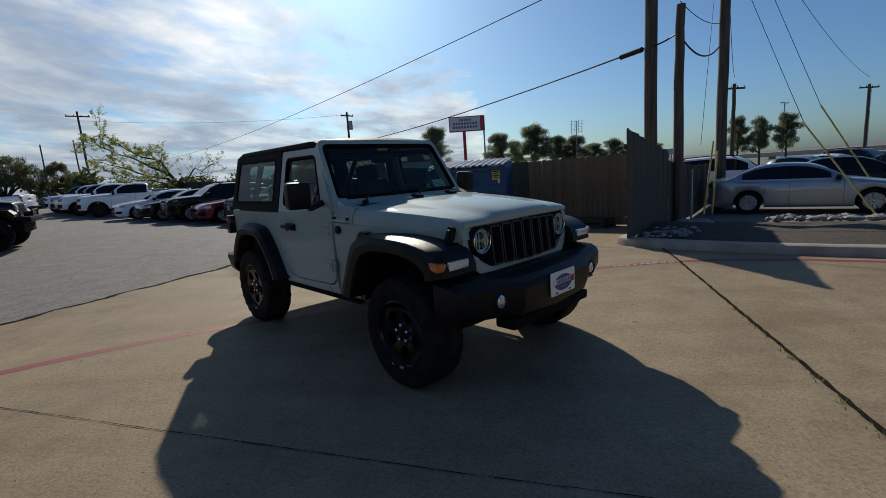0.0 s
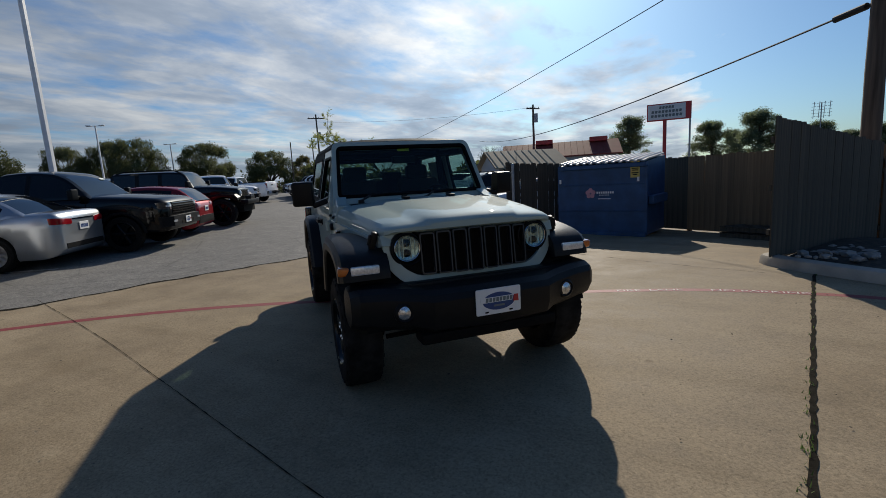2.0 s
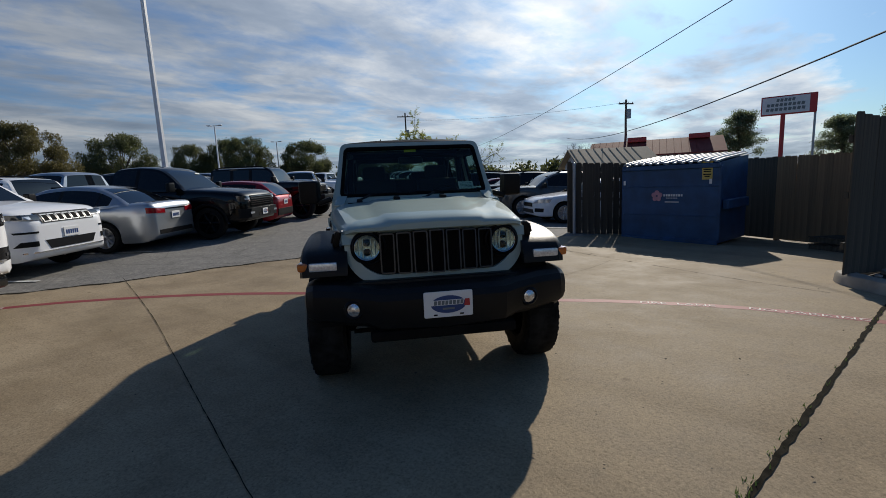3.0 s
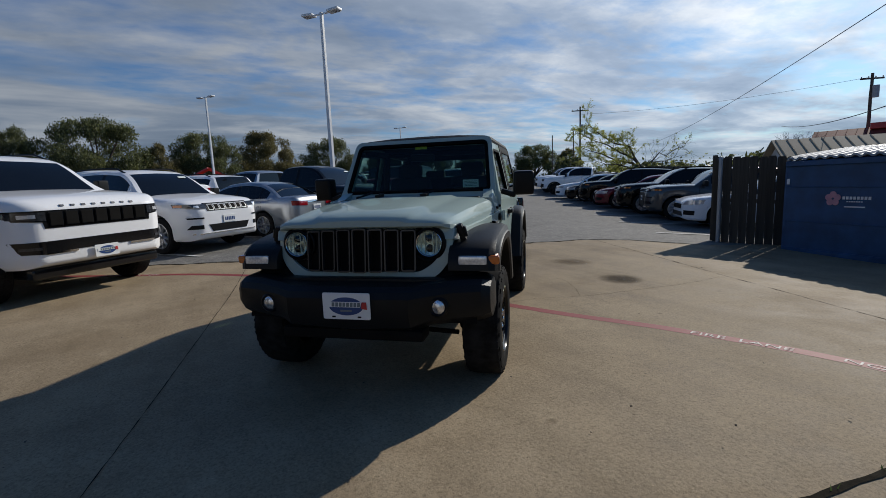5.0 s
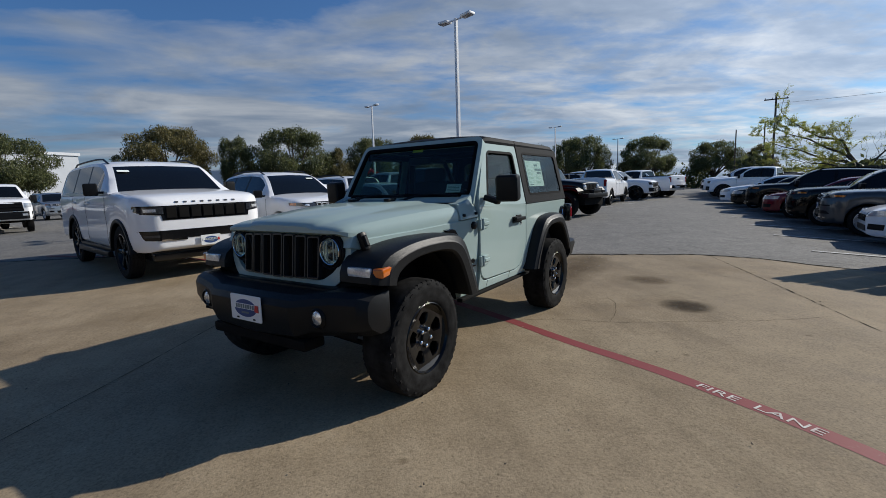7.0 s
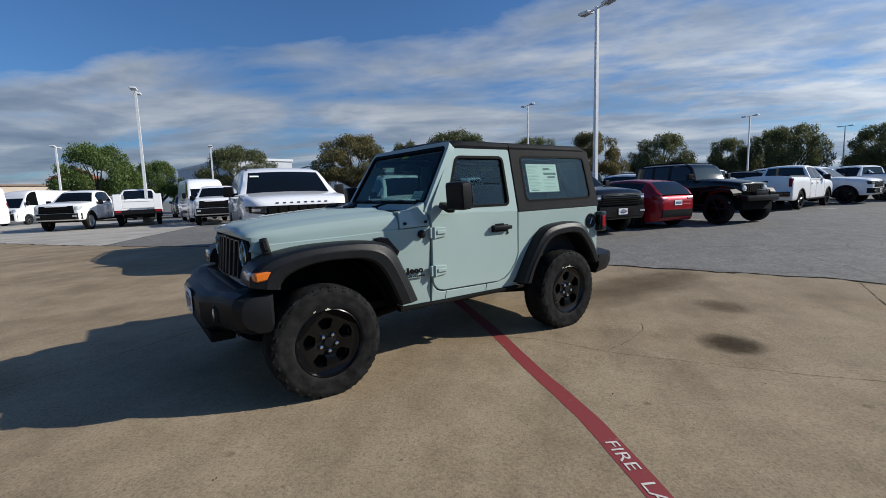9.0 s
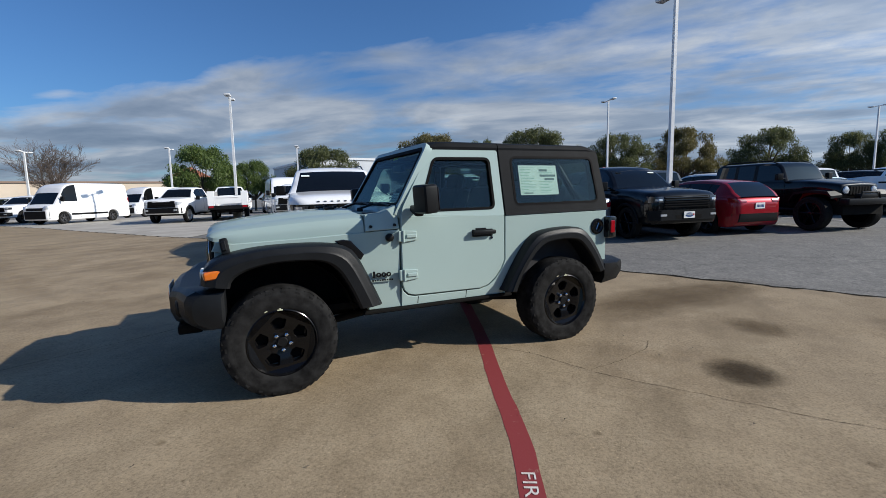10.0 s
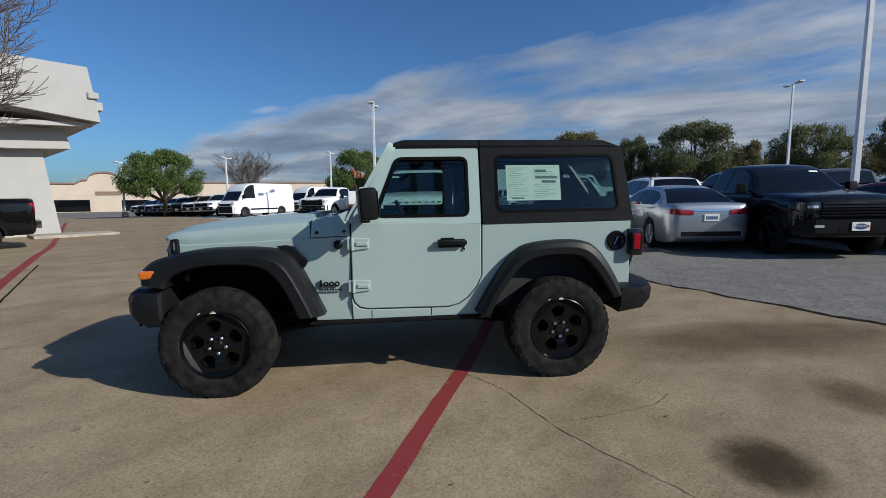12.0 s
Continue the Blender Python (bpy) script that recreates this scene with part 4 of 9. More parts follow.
def hero_car(m):
    car = thing("off_road_car", m, "sage grey two-door off-road car with black hardtop, parked on concrete", "car")
    paint, flare = M["sage"], M["flare"]

    def L(s):
        return lambda u, v, d: Vector((u, s * d, v))

    # lines of the flares: outer and inner edge; the metal stops half way between
    def resample(pts, n):
        q = smooth_line(pts, 0.05)
        acc = [0.0]
        for a, b in zip(q, q[1:]):
            acc.append(acc[-1] + math.hypot(b[0] - a[0], b[1] - a[1]))
        return [(float(np.interp(acc[-1] * k / n, acc, [p[0] for p in q])), float(np.interp(acc[-1] * k / n, acc, [p[1] for p in q]))) for k in range(n + 1)]

    def between(a, b, t=0.5):
        return [(p[0] + (q[0] - p[0]) * t, p[1] + (q[1] - p[1]) * t) for p, q in zip(a, b)]
    f_out = resample([(-0.735, 0.565), (-0.66, 0.735), (-0.555, 0.945), (-0.47, 1.022), (-0.30, 1.050), (-0.05, 1.052), (0.17, 1.034), (0.36, 0.99), (0.455, 0.92), (0.47, 0.83)], 30)
    f_in = resample([(-0.555, 0.555), (-0.50, 0.690), (-0.42, 0.835), (-0.345, 0.905), (-0.25, 0.936), (-0.05, 0.944), (0.10, 0.930), (0.22, 0.895), (0.285, 0.85), (0.30, 0.80)], 30)
    r_out = resample([(-1.825, 0.535), (-1.90, 0.675), (-2.02, 0.86), (-2.12, 0.975), (-2.22, 1.03), (-2.44, 1.055), (-2.64, 1.045), (-2.75, 0.985), (-2.87, 0.825), (-2.965, 0.645)], 30)
    r_in = resample([(-1.935, 0.53), (-1.985, 0.655), (-2.10, 0.815), (-2.19, 0.90), (-2.28, 0.935), (-2.44, 0.950), (-2.58, 0.940), (-2.665, 0.885), (-2.775, 0.755), (-2.862, 0.61)], 30)
    front_mid = between(f_out, f_in)[:25]
    rear_mid = between(r_out, r_in)[::-1]
    for s in (1, -1):
        def side(u, v, d, s=s):
            return Vector((u, s * (d - max(0.0, 0.585 - v) * 0.30), v))
        # quarter panel and rocker, with the door opening and the rear arch cut out
        bm = bm_new()
        outline = [(-3.045, 1.185), (-3.045, 0.62), (-2.95, 0.60)] + rear_mid + [(-1.90, 0.495), (-0.921, 0.495), (-0.921, 0.66), (-0.935, 0.62), (-0.97, 0.585),
                  (-1.03, 0.57), (-1.63, 0.562), (-1.71, 0.585), (-1.78, 0.635), (-1.845, 0.715), (-1.882, 0.80), (-1.884, 1.178)]
        panel(bm, outline, side, 0.72, 0.79, 0.005)
        quarter = part("quarter_panel", bm, paint, car)
        # grey seam guard below the rocker and its dark gaps
        bm = bm_new()
        box(bm, (-1.28, s * 0.77, 0.482), (1.34, 0.05, 0.026), None, 0.006)
        part("pinch_seam", bm, M["under"], car)
        for xx in (-1.06, -1.50):
            bm = bm_new()
            loft(bm, [[Vector((xx + dx, s * (0.7905 + dy - max(0.0, 0.585 - z) * 0.30), z)) for dx, dy in ((-0.003, -0.004), (0.003, -0.004), (0.003, 0.0), (-0.003, 0.0))] for z in (0.505, 0.566)])
            part("panel_gap", bm, M["black"], quarter)
        # front wing under the bonnet line
        bm = bm_new()

        def wing(u, v, d, s=s):
            t = (0.42 - u) / 1.33
            return Vector((u, s * ((d - 0.165 * (1 - t) ** 1.6 if t < 1 else d) - max(0.0, 0.585 - v) * 0.30), v))
        outline = [(-0.918, 1.112), (-0.918, 0.495), (-0.66, 0.495)] + front_mid + [(0.40, 1.02), (0.37, 1.085), (0.26, 1.066), (-0.2, 1.083), (-0.62, 1.104)]
        panel(bm, outline, wing, 0.70, 0.785, 0.005)
        part("front_wing", bm, paint, car)
        # cowl side with two bolts
        bm = bm_new()
        panel(bm, [(-0.918, 1.118), (-0.645, 1.110), (-0.655, 1.235), (-0.78, 1.245), (-0.915, 1.30)], lambda u, v, d: Vector((u, s * (d - (v - 1.11) * 0.35), v)), 0.70, 0.788, 0.006)
        cowl = part("cowl_side", bm, paint, car)
        for xx, zz in ((-0.69, 1.145), (-0.88, 1.15)):
            bm = bm_new()
            lathe(bm, [(0, 0.797), (0.010, 0.795), (0.012, 0.775)], Matrix.Translation((xx, 0, zz)) @ Euler((radians(-90 * s), 0, 0)).to_matrix().to_4x4(), 12)
            part("bolt", bm, M["black"], cowl)
        bm = bm_new()
        lathe(bm, [(0, 0.806), (0.022, 0.804), (0.031, 0.798), (0.033, 0.77)], Matrix.Translation((-0.835, 0, 1.055)) @ Euler((radians(-90 * s), 0, 0)).to_matrix().to_4x4(), 24)
        part("side_badge", bm, M["black"], car, "round black badge")

        # door: lower panel, window frame, pane, handle, hinges, mirror
        def dside(u, v, d, s=s):
            return Vector((u, s * (side_y(v) + d), v))
        bm = bm_new()
        low = [(-1.876, 1.185), (-1.876, 0.80), (-1.838, 0.718), (-1.775, 0.642), (-1.708, 0.594), (-1.63, 0.572), (-1.03, 0.580), (-0.975, 0.595), (-0.943, 0.628), (-0.927, 0.67), (-0.927, 1.10), (-0.935, 1.23)]
        panel(bm, low[::-1], lambda u, v, d: Vector((u, s * (0.79 + d - max(0, v - 1.18) * 0.215), v)), -0.07, 0.002, 0.006)
        door = part("door", bm, paint, car, "closed sage grey door with black handle")
        bm = bm_new()
        n = 6
        outer = rpoly([(-1.876, 1.186), (-0.935, 1.20), (-0.955, 1.28), (-1.235, 1.738), (-1.876, 1.742)], [0.004, 0.004, 0.02, 0.04, 0.02], n)
        inner = rpoly([(-1.785, 1.248), (-1.16, 1.248), (-1.10, 1.262), (-1.262, 1.668), (-1.785, 1.672)], [0.05, 0.03, 0.02, 0.05, 0.05], n)
        ring_plate(bm, outer, inner, dside, -0.045, 0.001)
        part("window_frame", bm, paint, door)
        bm = bm_new()
        ring_plate(bm, grow(inner, 0.010), grow(inner, -0.012), dside, -0.030, 0.004)
        part("window_seal", bm, M["seal"], door)
        bm = bm_new()
        prism(bm, grow(inner, 0.004), dside, -0.022, -0.018)
        pane = part("window_pane", bm, M["dark_glass"] if s > 0 else M["glass"], door, "tinted side window")
        pane.visible_shadow = False
        bm = bm_new()
        box(bm, (-1.655, s * 0.795, 1.045), (0.20, 0.012, 0.062), None, 0.005)
        box(bm, (-1.655, s * 0.830, 1.052), (0.215, 0.026, 0.036), None, 0.011, 2)
        box(bm, (-1.62, s * 0.826, 1.084), (0.10, 0.016, 0.012), None, 0.004)
        box(bm, (-1.575, s * 0.806, 1.045), (0.02, 0.04, 0.03), None, 0.005)
        part("handle", bm, M["black"], door, "black door handle")
        bm = bm_new()
        lathe(bm, [(0, 0.800), (0.013, 0.799), (0.015, 0.785)], Matrix.Translation((-1.742, 0, 1.000)) @ Euler((radians(-90 * s), 0, 0)).to_matrix().to_4x4(), 16)
        part("lock", bm, M["chrome"], door, "chrome key lock")
        for zz in (1.058, 0.752):
            bm = bm_new()
            panel(bm, rpoly([(-0.938, zz - 0.046), (-0.965, zz - 0.046), (-1.055, zz - 0.036), (-1.055, zz + 0.036), (-0.938, zz + 0.046)][::-1], 0.008, 3), side, 0.79, 0.808, 0.005)
            box(bm, (-1.005, s * 0.812, zz), (0.085, 0.014, 0.030), None, 0.005)
            box(bm, (-0.915, s * 0.800, zz), (0.035, 0.028, 0.085), None, 0.006)
            rod(bm, (-0.937, s * 0.815, zz - 0.045), (-0.937, s * 0.815, zz + 0.045), 0.011)
            part("hinge", bm, paint, door, "exposed body-colour door hinge")
        bm = bm_new()
        rot = Euler((0, radians(4), radians(10 * s))).to_matrix()
        box(bm, (-1.06, s * 0.985, 1.345), (0.125, 0.185, 0.215), rot, 0.032, 3)
        box(bm, (-1.04, s * 0.85, 1.255), (0.07, 0.14, 0.05), Euler((radians(-18 * s), 0, 0)).to_matrix(), 0.016, 2)
        mir = part("mirror", bm, M["black"], door, "black wing mirror")
        bm = bm_new()
        box(bm, (-1.125, s * 0.985, 1.345), (0.004, 0.15, 0.175), rot, 0.001)
        part("mirror_glass", bm, M["chrome"], mir)

        # hardtop side with its long window
        def hside(u, v, d, s=s):
            return Vector((u, s * (side_y(v) + d), v))
        bm = bm_new()
        outer = rpoly([(-1.890, 1.182), (-1.890, 1.745), (-3.01, 1.752), (-3.062, 1.192)], [0.004, 0.004, 0.03, 0.01], 7)
        inner = rpoly([(-2.005, 1.272), (-2.005, 1.684), (-2.925, 1.690), (-2.955, 1.276)], [0.055, 0.055, 0.06, 0.06], 7)
        ring_plate(bm, outer, inner, hside, -0.05, 0.006)
        hard = part("hardtop_side", bm, M["top"], car, "black textured hardtop side")
        bm = bm_new()
        ring_plate(bm, grow(inner, 0.010), grow(inner, -0.010), hside, -0.02, 0.009)
        part("window_seal", bm, M["seal"], hard)
        bm = bm_new()
        prism(bm, grow(inner, 0.006), hside, -0.004, 0.001)
        part("window_pane", bm, M["dark_glass"], hard, "tinted rear side window").visible_shadow = s < 0
        # printed price sheet inside the rear window
        if s > 0:
            bm = bm_new()
            prism(bm, [(-2.085, 1.615), (-2.085, 1.350), (-2.505, 1.350), (-2.505, 1.615)], hside, -0.0110, -0.0098)
            sheet = part("price_sheet", bm, M["paper"], car, "white printed price sheet")
            rng = random.Random(6)
            bm = bm_new()
            for k in range(17):
                z = 1.595 - k * 0.0138
                for x0, x1 in ((-2.10, -2.275), (-2.30, -2.49)):
                    if x0 < -2.29 and 1.475 < z < 1.53:
                        continue
                    w = rng.uniform(0.35, 1.0)
                    prism(bm, [(x0, z), (x0, z - 0.0035), (x0 + (x1 - x0) * w, z - 0.0035), (x0 + (x1 - x0) * w, z)], hside, -0.0097, -0.0092)
            part("print_lines", bm, M["ink_green"], sheet)
            for x0, x1, z0, z1 in ((-2.31, -2.485, 1.532, 1.512), (-2.36, -2.47, 1.500, 1.480), (-2.31, -2.40, 1.580, 1.560), (-2.12, -2.22, 1.372, 1.362)):
                bm = bm_new()
                prism(bm, [(x0, z0), (x0, z1), (x1, z1), (x1, z0)], hside, -0.0097, -0.0091)
                part("print_block", bm, M["ink"], sheet)

        # flares: lofts between an outer and an inner line
        def flare_loft(bm, outer, inner, y0, y1):
            rings = []
            for (ox, oz), (ix, iz) in zip(outer, inner):
                def at(t, y):
                    return Vector((ox + (ix - ox) * t, s * y, oz + (iz - oz) * t))
                rings.append([at(0, y0), at(0.0, y1 - 0.055), at(0.14, y1 - 0.018), at(0.38, y1 - 0.004), at(0.44, y1 - 0.001), at(0.50, y1 + 0.006), at(0.90, y1 + 0.004), at(1.0, y1 - 0.010), at(1.0, y0)])
            loft(bm, rings)

        bm = bm_new()
        flare_loft(bm, f_out, f_in, 0.60, 0.908)
        ff = part("front_flare", bm, flare, car, "black textured front wheel flare")
        bm = bm_new()
        panel(bm, [(-0.47, 1.01), (-0.41, 1.055), (-0.475, 1.062), (-0.53, 1.05), (-0.625, 0.94), (-0.60, 0.90)][::-1], side, 0.77, 0.803, 0.006)
        part("wing_vent", bm, M["gloss_black"], ff, "black vent behind the flare")
        bm = bm_new()
        box(bm, (0.372, s * 0.873, 0.897), (0.165, 0.074, 0.056), Euler((0, radians(4), radians(9 * s))).to_matrix(), 0.018, 3)
        part("side_marker", bm, M["amber"], ff, "amber side marker")
        bm = bm_new()
        box(bm, (0.440, s * 0.755, 0.893), (0.062, 0.180, 0.056), None, 0.012, 2)
        part("indicator", bm, M["lens"], ff, "clear front indicator")
        bm = bm_new()
        flare_loft(bm, r_out, r_in, 0.62, 0.908)
        part("rear_flare", bm, flare, car, "black textured rear wheel flare")

        # wheel houses keep the arches dark
        for cx in (0.0, -2.46):
            bm = bm_new()
            rings = []
            for yy in (0.42, 0.786):
                rings.append([Vector((x, s * yy, z)) for x, z in arc(cx, 0.42, 0.548, 10, 170, 18)])
            loft(bm, rings, closed=False, caps=False)
            v = [bm.verts.new((x, s * 0.42, z)) for x, z in arc(cx, 0.42, 0.548, 10, 170, 18)]
            bm.faces.new(v)
            part("wheel_house", bm, M["under"], car)

        # tail lamp, bonnet latch, wiper
        bm = bm_new()
        box(bm, (-3.065, s * 0.805, 1.025), (0.095, 0.115, 0.205), None, 0.018, 2)
        tl = part("tail_lamp", bm, M["gloss_black"], car, "black-framed tail lamp")
        bm = bm_new()
        box(bm, (-3.060, s * 0.858, 1.03), (0.055, 0.020, 0.120), None, 0.006)
        box(bm, (-3.113, s * 0.81, 1.03), (0.012, 0.085, 0.15), None, 0.006)
        part("red_lens", bm, M["red_lens"], tl, "red lens")
        bm = bm_new()
        box(bm, (0.315, s * 0.665, 1.055), (0.055, 0.045, 0.115), Euler((radians(16 * s), radians(8), 0)).to_matrix(), 0.018, 2)
        box(bm, (0.32, s * 0.690, 1.06), (0.03, 0.02, 0.07), Euler((radians(16 * s), radians(8), 0)).to_matrix(), 0.006)
        part("bonnet_latch", bm, M["black"], car, "black rubber bonnet latch")

    # fuel cap on the left flank
    bm = bm_new()
    tm = Matrix.Translation((-2.93, 0, 1.035)) @ Euler((radians(-90), 0, 0)).to_matrix().to_4x4()
    lathe(bm, [(0.0, 0.795), (0.044, 0.794), (0.052, 0.800), (0.056, 0.806), (0.068, 0.806), (0.076, 0.798), (0.078, 0.78)], tm, 36)
    cap = part("fuel_cap", bm, M["gloss_black"], car, "round black fuel door")
    bm = bm_new()
    box(bm, (-2.93, 0.80, 1.035), (0.018, 0.014, 0.075), Euler((0, radians(-25), 0)).to_matrix(), 0.004)
    part("grip", bm, M["chrome"], cap)
    # model lettering on the wing drawn as plain bars

    def wy(x):
        t = (0.42 - x) / 1.33
        return 0.785 - 0.165 * (1 - t) ** 1.6
    def flank(u, v, d):
        return Vector((u, wy(u) + d, v))
    bm = bm_new()
    prism(bm, rpoly([(-0.694, 0.800), (-0.710, 0.800), (-0.710, 0.750), (-0.690, 0.750), (-0.690, 0.758), (-0.694, 0.758)], 0.003, 2), flank, -0.004, 0.006)
    part("badge_mark", bm, M["black"], car, "black badge drawn as plain marks")
    for u, low in ((-0.738, 0.0), (-0.778, 0.0), (-0.818, 0.012)):
        ring = [(u + 0.0185 * math.cos(q), 0.770 + 0.0185 * math.sin(q)) for q in np.linspace(0, 2 * math.pi, 16, endpoint=False)]
        bm = bm_new()
        ring_plate(bm, ring, grow(ring, -0.010), flank, -0.004, 0.006)
        part("badge_mark", bm, M["black"], car, "black badge drawn as plain marks")
    for k in range(9):
        xx = -0.692 - k * 0.019
        bm = bm_new()
        box(bm, (xx, wy(xx) + 0.002, 0.728), (0.013, 0.005, 0.012), None)
        part("badge_bar", bm, M["black"], car, "black lettering drawn as a bar")

    # bonnet: sections along the car
    bm = bm_new()
    rings = []
    for x, w, zs, zt in ((0.425, 0.545, 1.118, 1.128), (0.415, 0.575, 1.112, 1.140), (0.385, 0.605, 1.098, 1.156), (0.33, 0.625, 1.082, 1.172), (0.20, 0.650, 1.072, 1.192), (0.0, 0.678, 1.080, 1.215), (-0.30, 0.720, 1.092, 1.240),
                         (-0.55, 0.752, 1.106, 1.252), (-0.64, 0.762, 1.112, 1.254)):
        hgt_ = zt - zs
        half = [(w, zs - 0.012), (w, zs + 0.25 * hgt_), (w - 0.012, zs + 0.50 * hgt_), (w - 0.040, zs + 0.72 * hgt_), (w - 0.10, zs + 0.86 * hgt_), (w * 0.70, zs + 0.93 * hgt_), (w * 0.585, zs + 0.955 * hgt_), (w * 0.53, zt + 0.012), (w * 0.25, zt + 0.018)]
        ring = [Vector((x, y, z)) for y, z in half] + [Vector((x, 0, zt + 0.020))] + [Vector((x, -y, z)) for y, z in half[::-1]]
        rings.append(ring + [Vector((x, -w + 0.05, zs - 0.012)), Vector((x, w - 0.05, zs - 0.012))])
    loft(bm, rings)
    hood = part("bonnet", bm, paint, car, "sage grey bonnet with a raised centre", angle=25)
    for y in (-0.20, 0.20):
        bm = bm_new()
        box(bm, (-0.50, y, 1.278), (0.09, 0.055, 0.022), None, 0.008, 2)
        box(bm, (-0.55, y, 1.288), (0.03, 0.045, 0.024), None, 0.008, 2)
        part("washer_nozzle", bm, M["black"], hood, "black washer nozzle")
    # cowl with its vents
    bm = bm_new()
    rings = [[Vector((x, y, z - 0.02 * abs(y / 0.76) ** 2)) for y in np.linspace(-0.74, 0.74, 9)] for x, z in ((-0.645, 1.245), (-0.70, 1.240), (-0.80, 1.238), (-0.90, 1.245), (-0.93, 1.262))]
    loft(bm, rings, closed=False, caps=False)
    cw = part("cowl", bm, paint, car)
    for y in (-0.53, 0.53, -0.1):
        bm = bm_new()
        box(bm, (-0.76, y, 1.236), (0.09, 0.19 if y != -0.1 else 0.3, 0.012), None, 0.004)
        part("cowl_vent", bm, M["black"], cw)
    for y0, y1 in ((0.08, 0.60), (-0.52, 0.02)):
        bm = bm_new()
        rod(bm, (-0.80, y0, 1.262), (-0.895, y0 + 0.10, 1.300), 0.010)
        tube(bm, [(-0.895, y0 + 0.08, 1.300), (-0.915, (y0 + y1) / 2, 1.312), (-0.905, y1, 1.295)], 0.009, 6)
        lathe(bm, [(0, 0.02), (0.025, 0.015), (0.03, -0.02)], Matrix.Translation((-0.80, y0, 1.255)), 14)
        part("wiper", bm, M["black"], car, "black windscreen wiper")

    # windscreen frame on its slope
    b0, up = Vector((-0.895, 0, 1.215)), Vector((-0.325, 0, 0.555)).normalized()
    nrm = Vector((0.555, 0, 0.325)).normalized()
    H = 0.668

    def slope(u, v, d):
        w = 1.0 - 0.105 * v / H
        return b0 + up * v + nrm * d + Vector((0, u * w, 0))
    outer = rpoly([(-0.755, 0.0), (0.755, 0.0), (0.76, H), (-0.76, H)], [0.02, 0.02, 0.075, 0.075], 6)
    inner = rpoly([(-0.700, 0.085), (0.700, 0.085), (0.705, H - 0.055), (-0.705, H - 0.055)], [0.05, 0.05, 0.05, 0.05], 6)
    bm = bm_new()
    ring_plate(bm, outer, inner, slope, -0.05, 0.012)
    wf = part("windscreen_frame", bm, paint, car)
    bm = bm_new()
    ring_plate(bm, grow(inner, 0.012), grow(inner, -0.022), slope, -0.01, 0.0145)
    part("windscreen_seal", bm, M["seal"], wf)
    bm = bm_new()
    prism(bm, grow(inner, 0.005), slope, -0.002, 0.003)
    part("windscreen", bm, M["glass"], wf, "clear windscreen")
    bm = bm_new()
    prism(bm, [(-0.07, H - 0.105), (0.06, H - 0.105), (0.06, H - 0.068), (-0.07, H - 0.068)], slope, -0.0045, -0.003)
    part("yellow_tag", bm, M["yellow_tag"], wf, "yellow tag behind the glass")
    bm = bm_new()
    prism(bm, [(0.45, 0.125), (0.60, 0.125), (0.60, 0.205), (0.45, 0.205)], slope, -0.0045, -0.003)
    part("sticker", bm, M["paper"], wf, "small white printed sticker")
    bm = bm_new()
    for k in range(4):
        prism(bm, [(0.465, 0.139 + k * 0.015), (0.585, 0.139 + k * 0.015), (0.585, 0.143 + k * 0.015), (0.465, 0.143 + k * 0.015)], slope, -0.0029, -0.0022)
    part("sticker_print", bm, M["ink"], wf)
    bm = bm_new()
    box(bm, slope(0.0, H - 0.16, -0.07), (0.05, 0.24, 0.07), None, 0.02, 2)
    part("rear_view_mirror", bm, M["black"], wf)

    # roof shell in two panels
    def roof(x0, x1, front=False):
        bm = bm_new()
        rings = []
        n = 8
        for k in range(n + 1):
            x = x0 + (x1 - x0) * k / n
            drop = 0.030 * max(0, 1 - (x0 - x) / 0.12) ** 2 if front else 0.0
            drop += 0.045 * max(0, 1 - (x - x1) / 0.10) ** 2 if not front else 0.0
            half = [(0.668, 1.742), (0.672, 1.765 - drop * 0.5), (0.655, 1.797 - drop), (0.60, 1.812 - drop), (0.35, 1.828 - drop), (0.0, 1.834 - drop)]
            rings.append([Vector((x, y, z)) for y, z in half] + [Vector((x, -y, z)) for y, z in half[-2::-1]])
        loft(bm, rings)
        return part("roof_panel", bm, M["top"], car, "black textured roof panel")
    roof(-1.232, -1.884, True)
    roof(-1.892, -3.03)
    # tailgate, rear glass, spare wheel, bumper
    bm = bm_new()
    outer = rounded(-0.72, 1.186, 0.72, 1.75, 0.03, 6)
    inner = rounded(-0.60, 1.25, 0.60, 1.66, 0.06, 6)
    def back(u, v, d):
        return Vector((-3.055 + (v - 1.186) * 0.09 - d, u * (1 - (v - 1.186) * 0.16), v))
    ring_plate(bm, outer, inner, back, -0.03, 0.01)
    hb = part("hardtop_back", bm, M["top"], car)
    bm = bm_new()
    prism(bm, grow(inner, 0.005), back, 0.0, 0.004)
    part("rear_glass", bm, M["deep_glass"], hb)
    bm = bm_new()
    box(bm, (-3.04, 0, 0.88), (0.05, 1.5, 0.6), None, 0.01)
    part("tailgate", bm, paint, car)
    hero_wheel(car, -3.19, 0.02, 0.98, 1, "x")
    bm = bm_new()
    rings = []
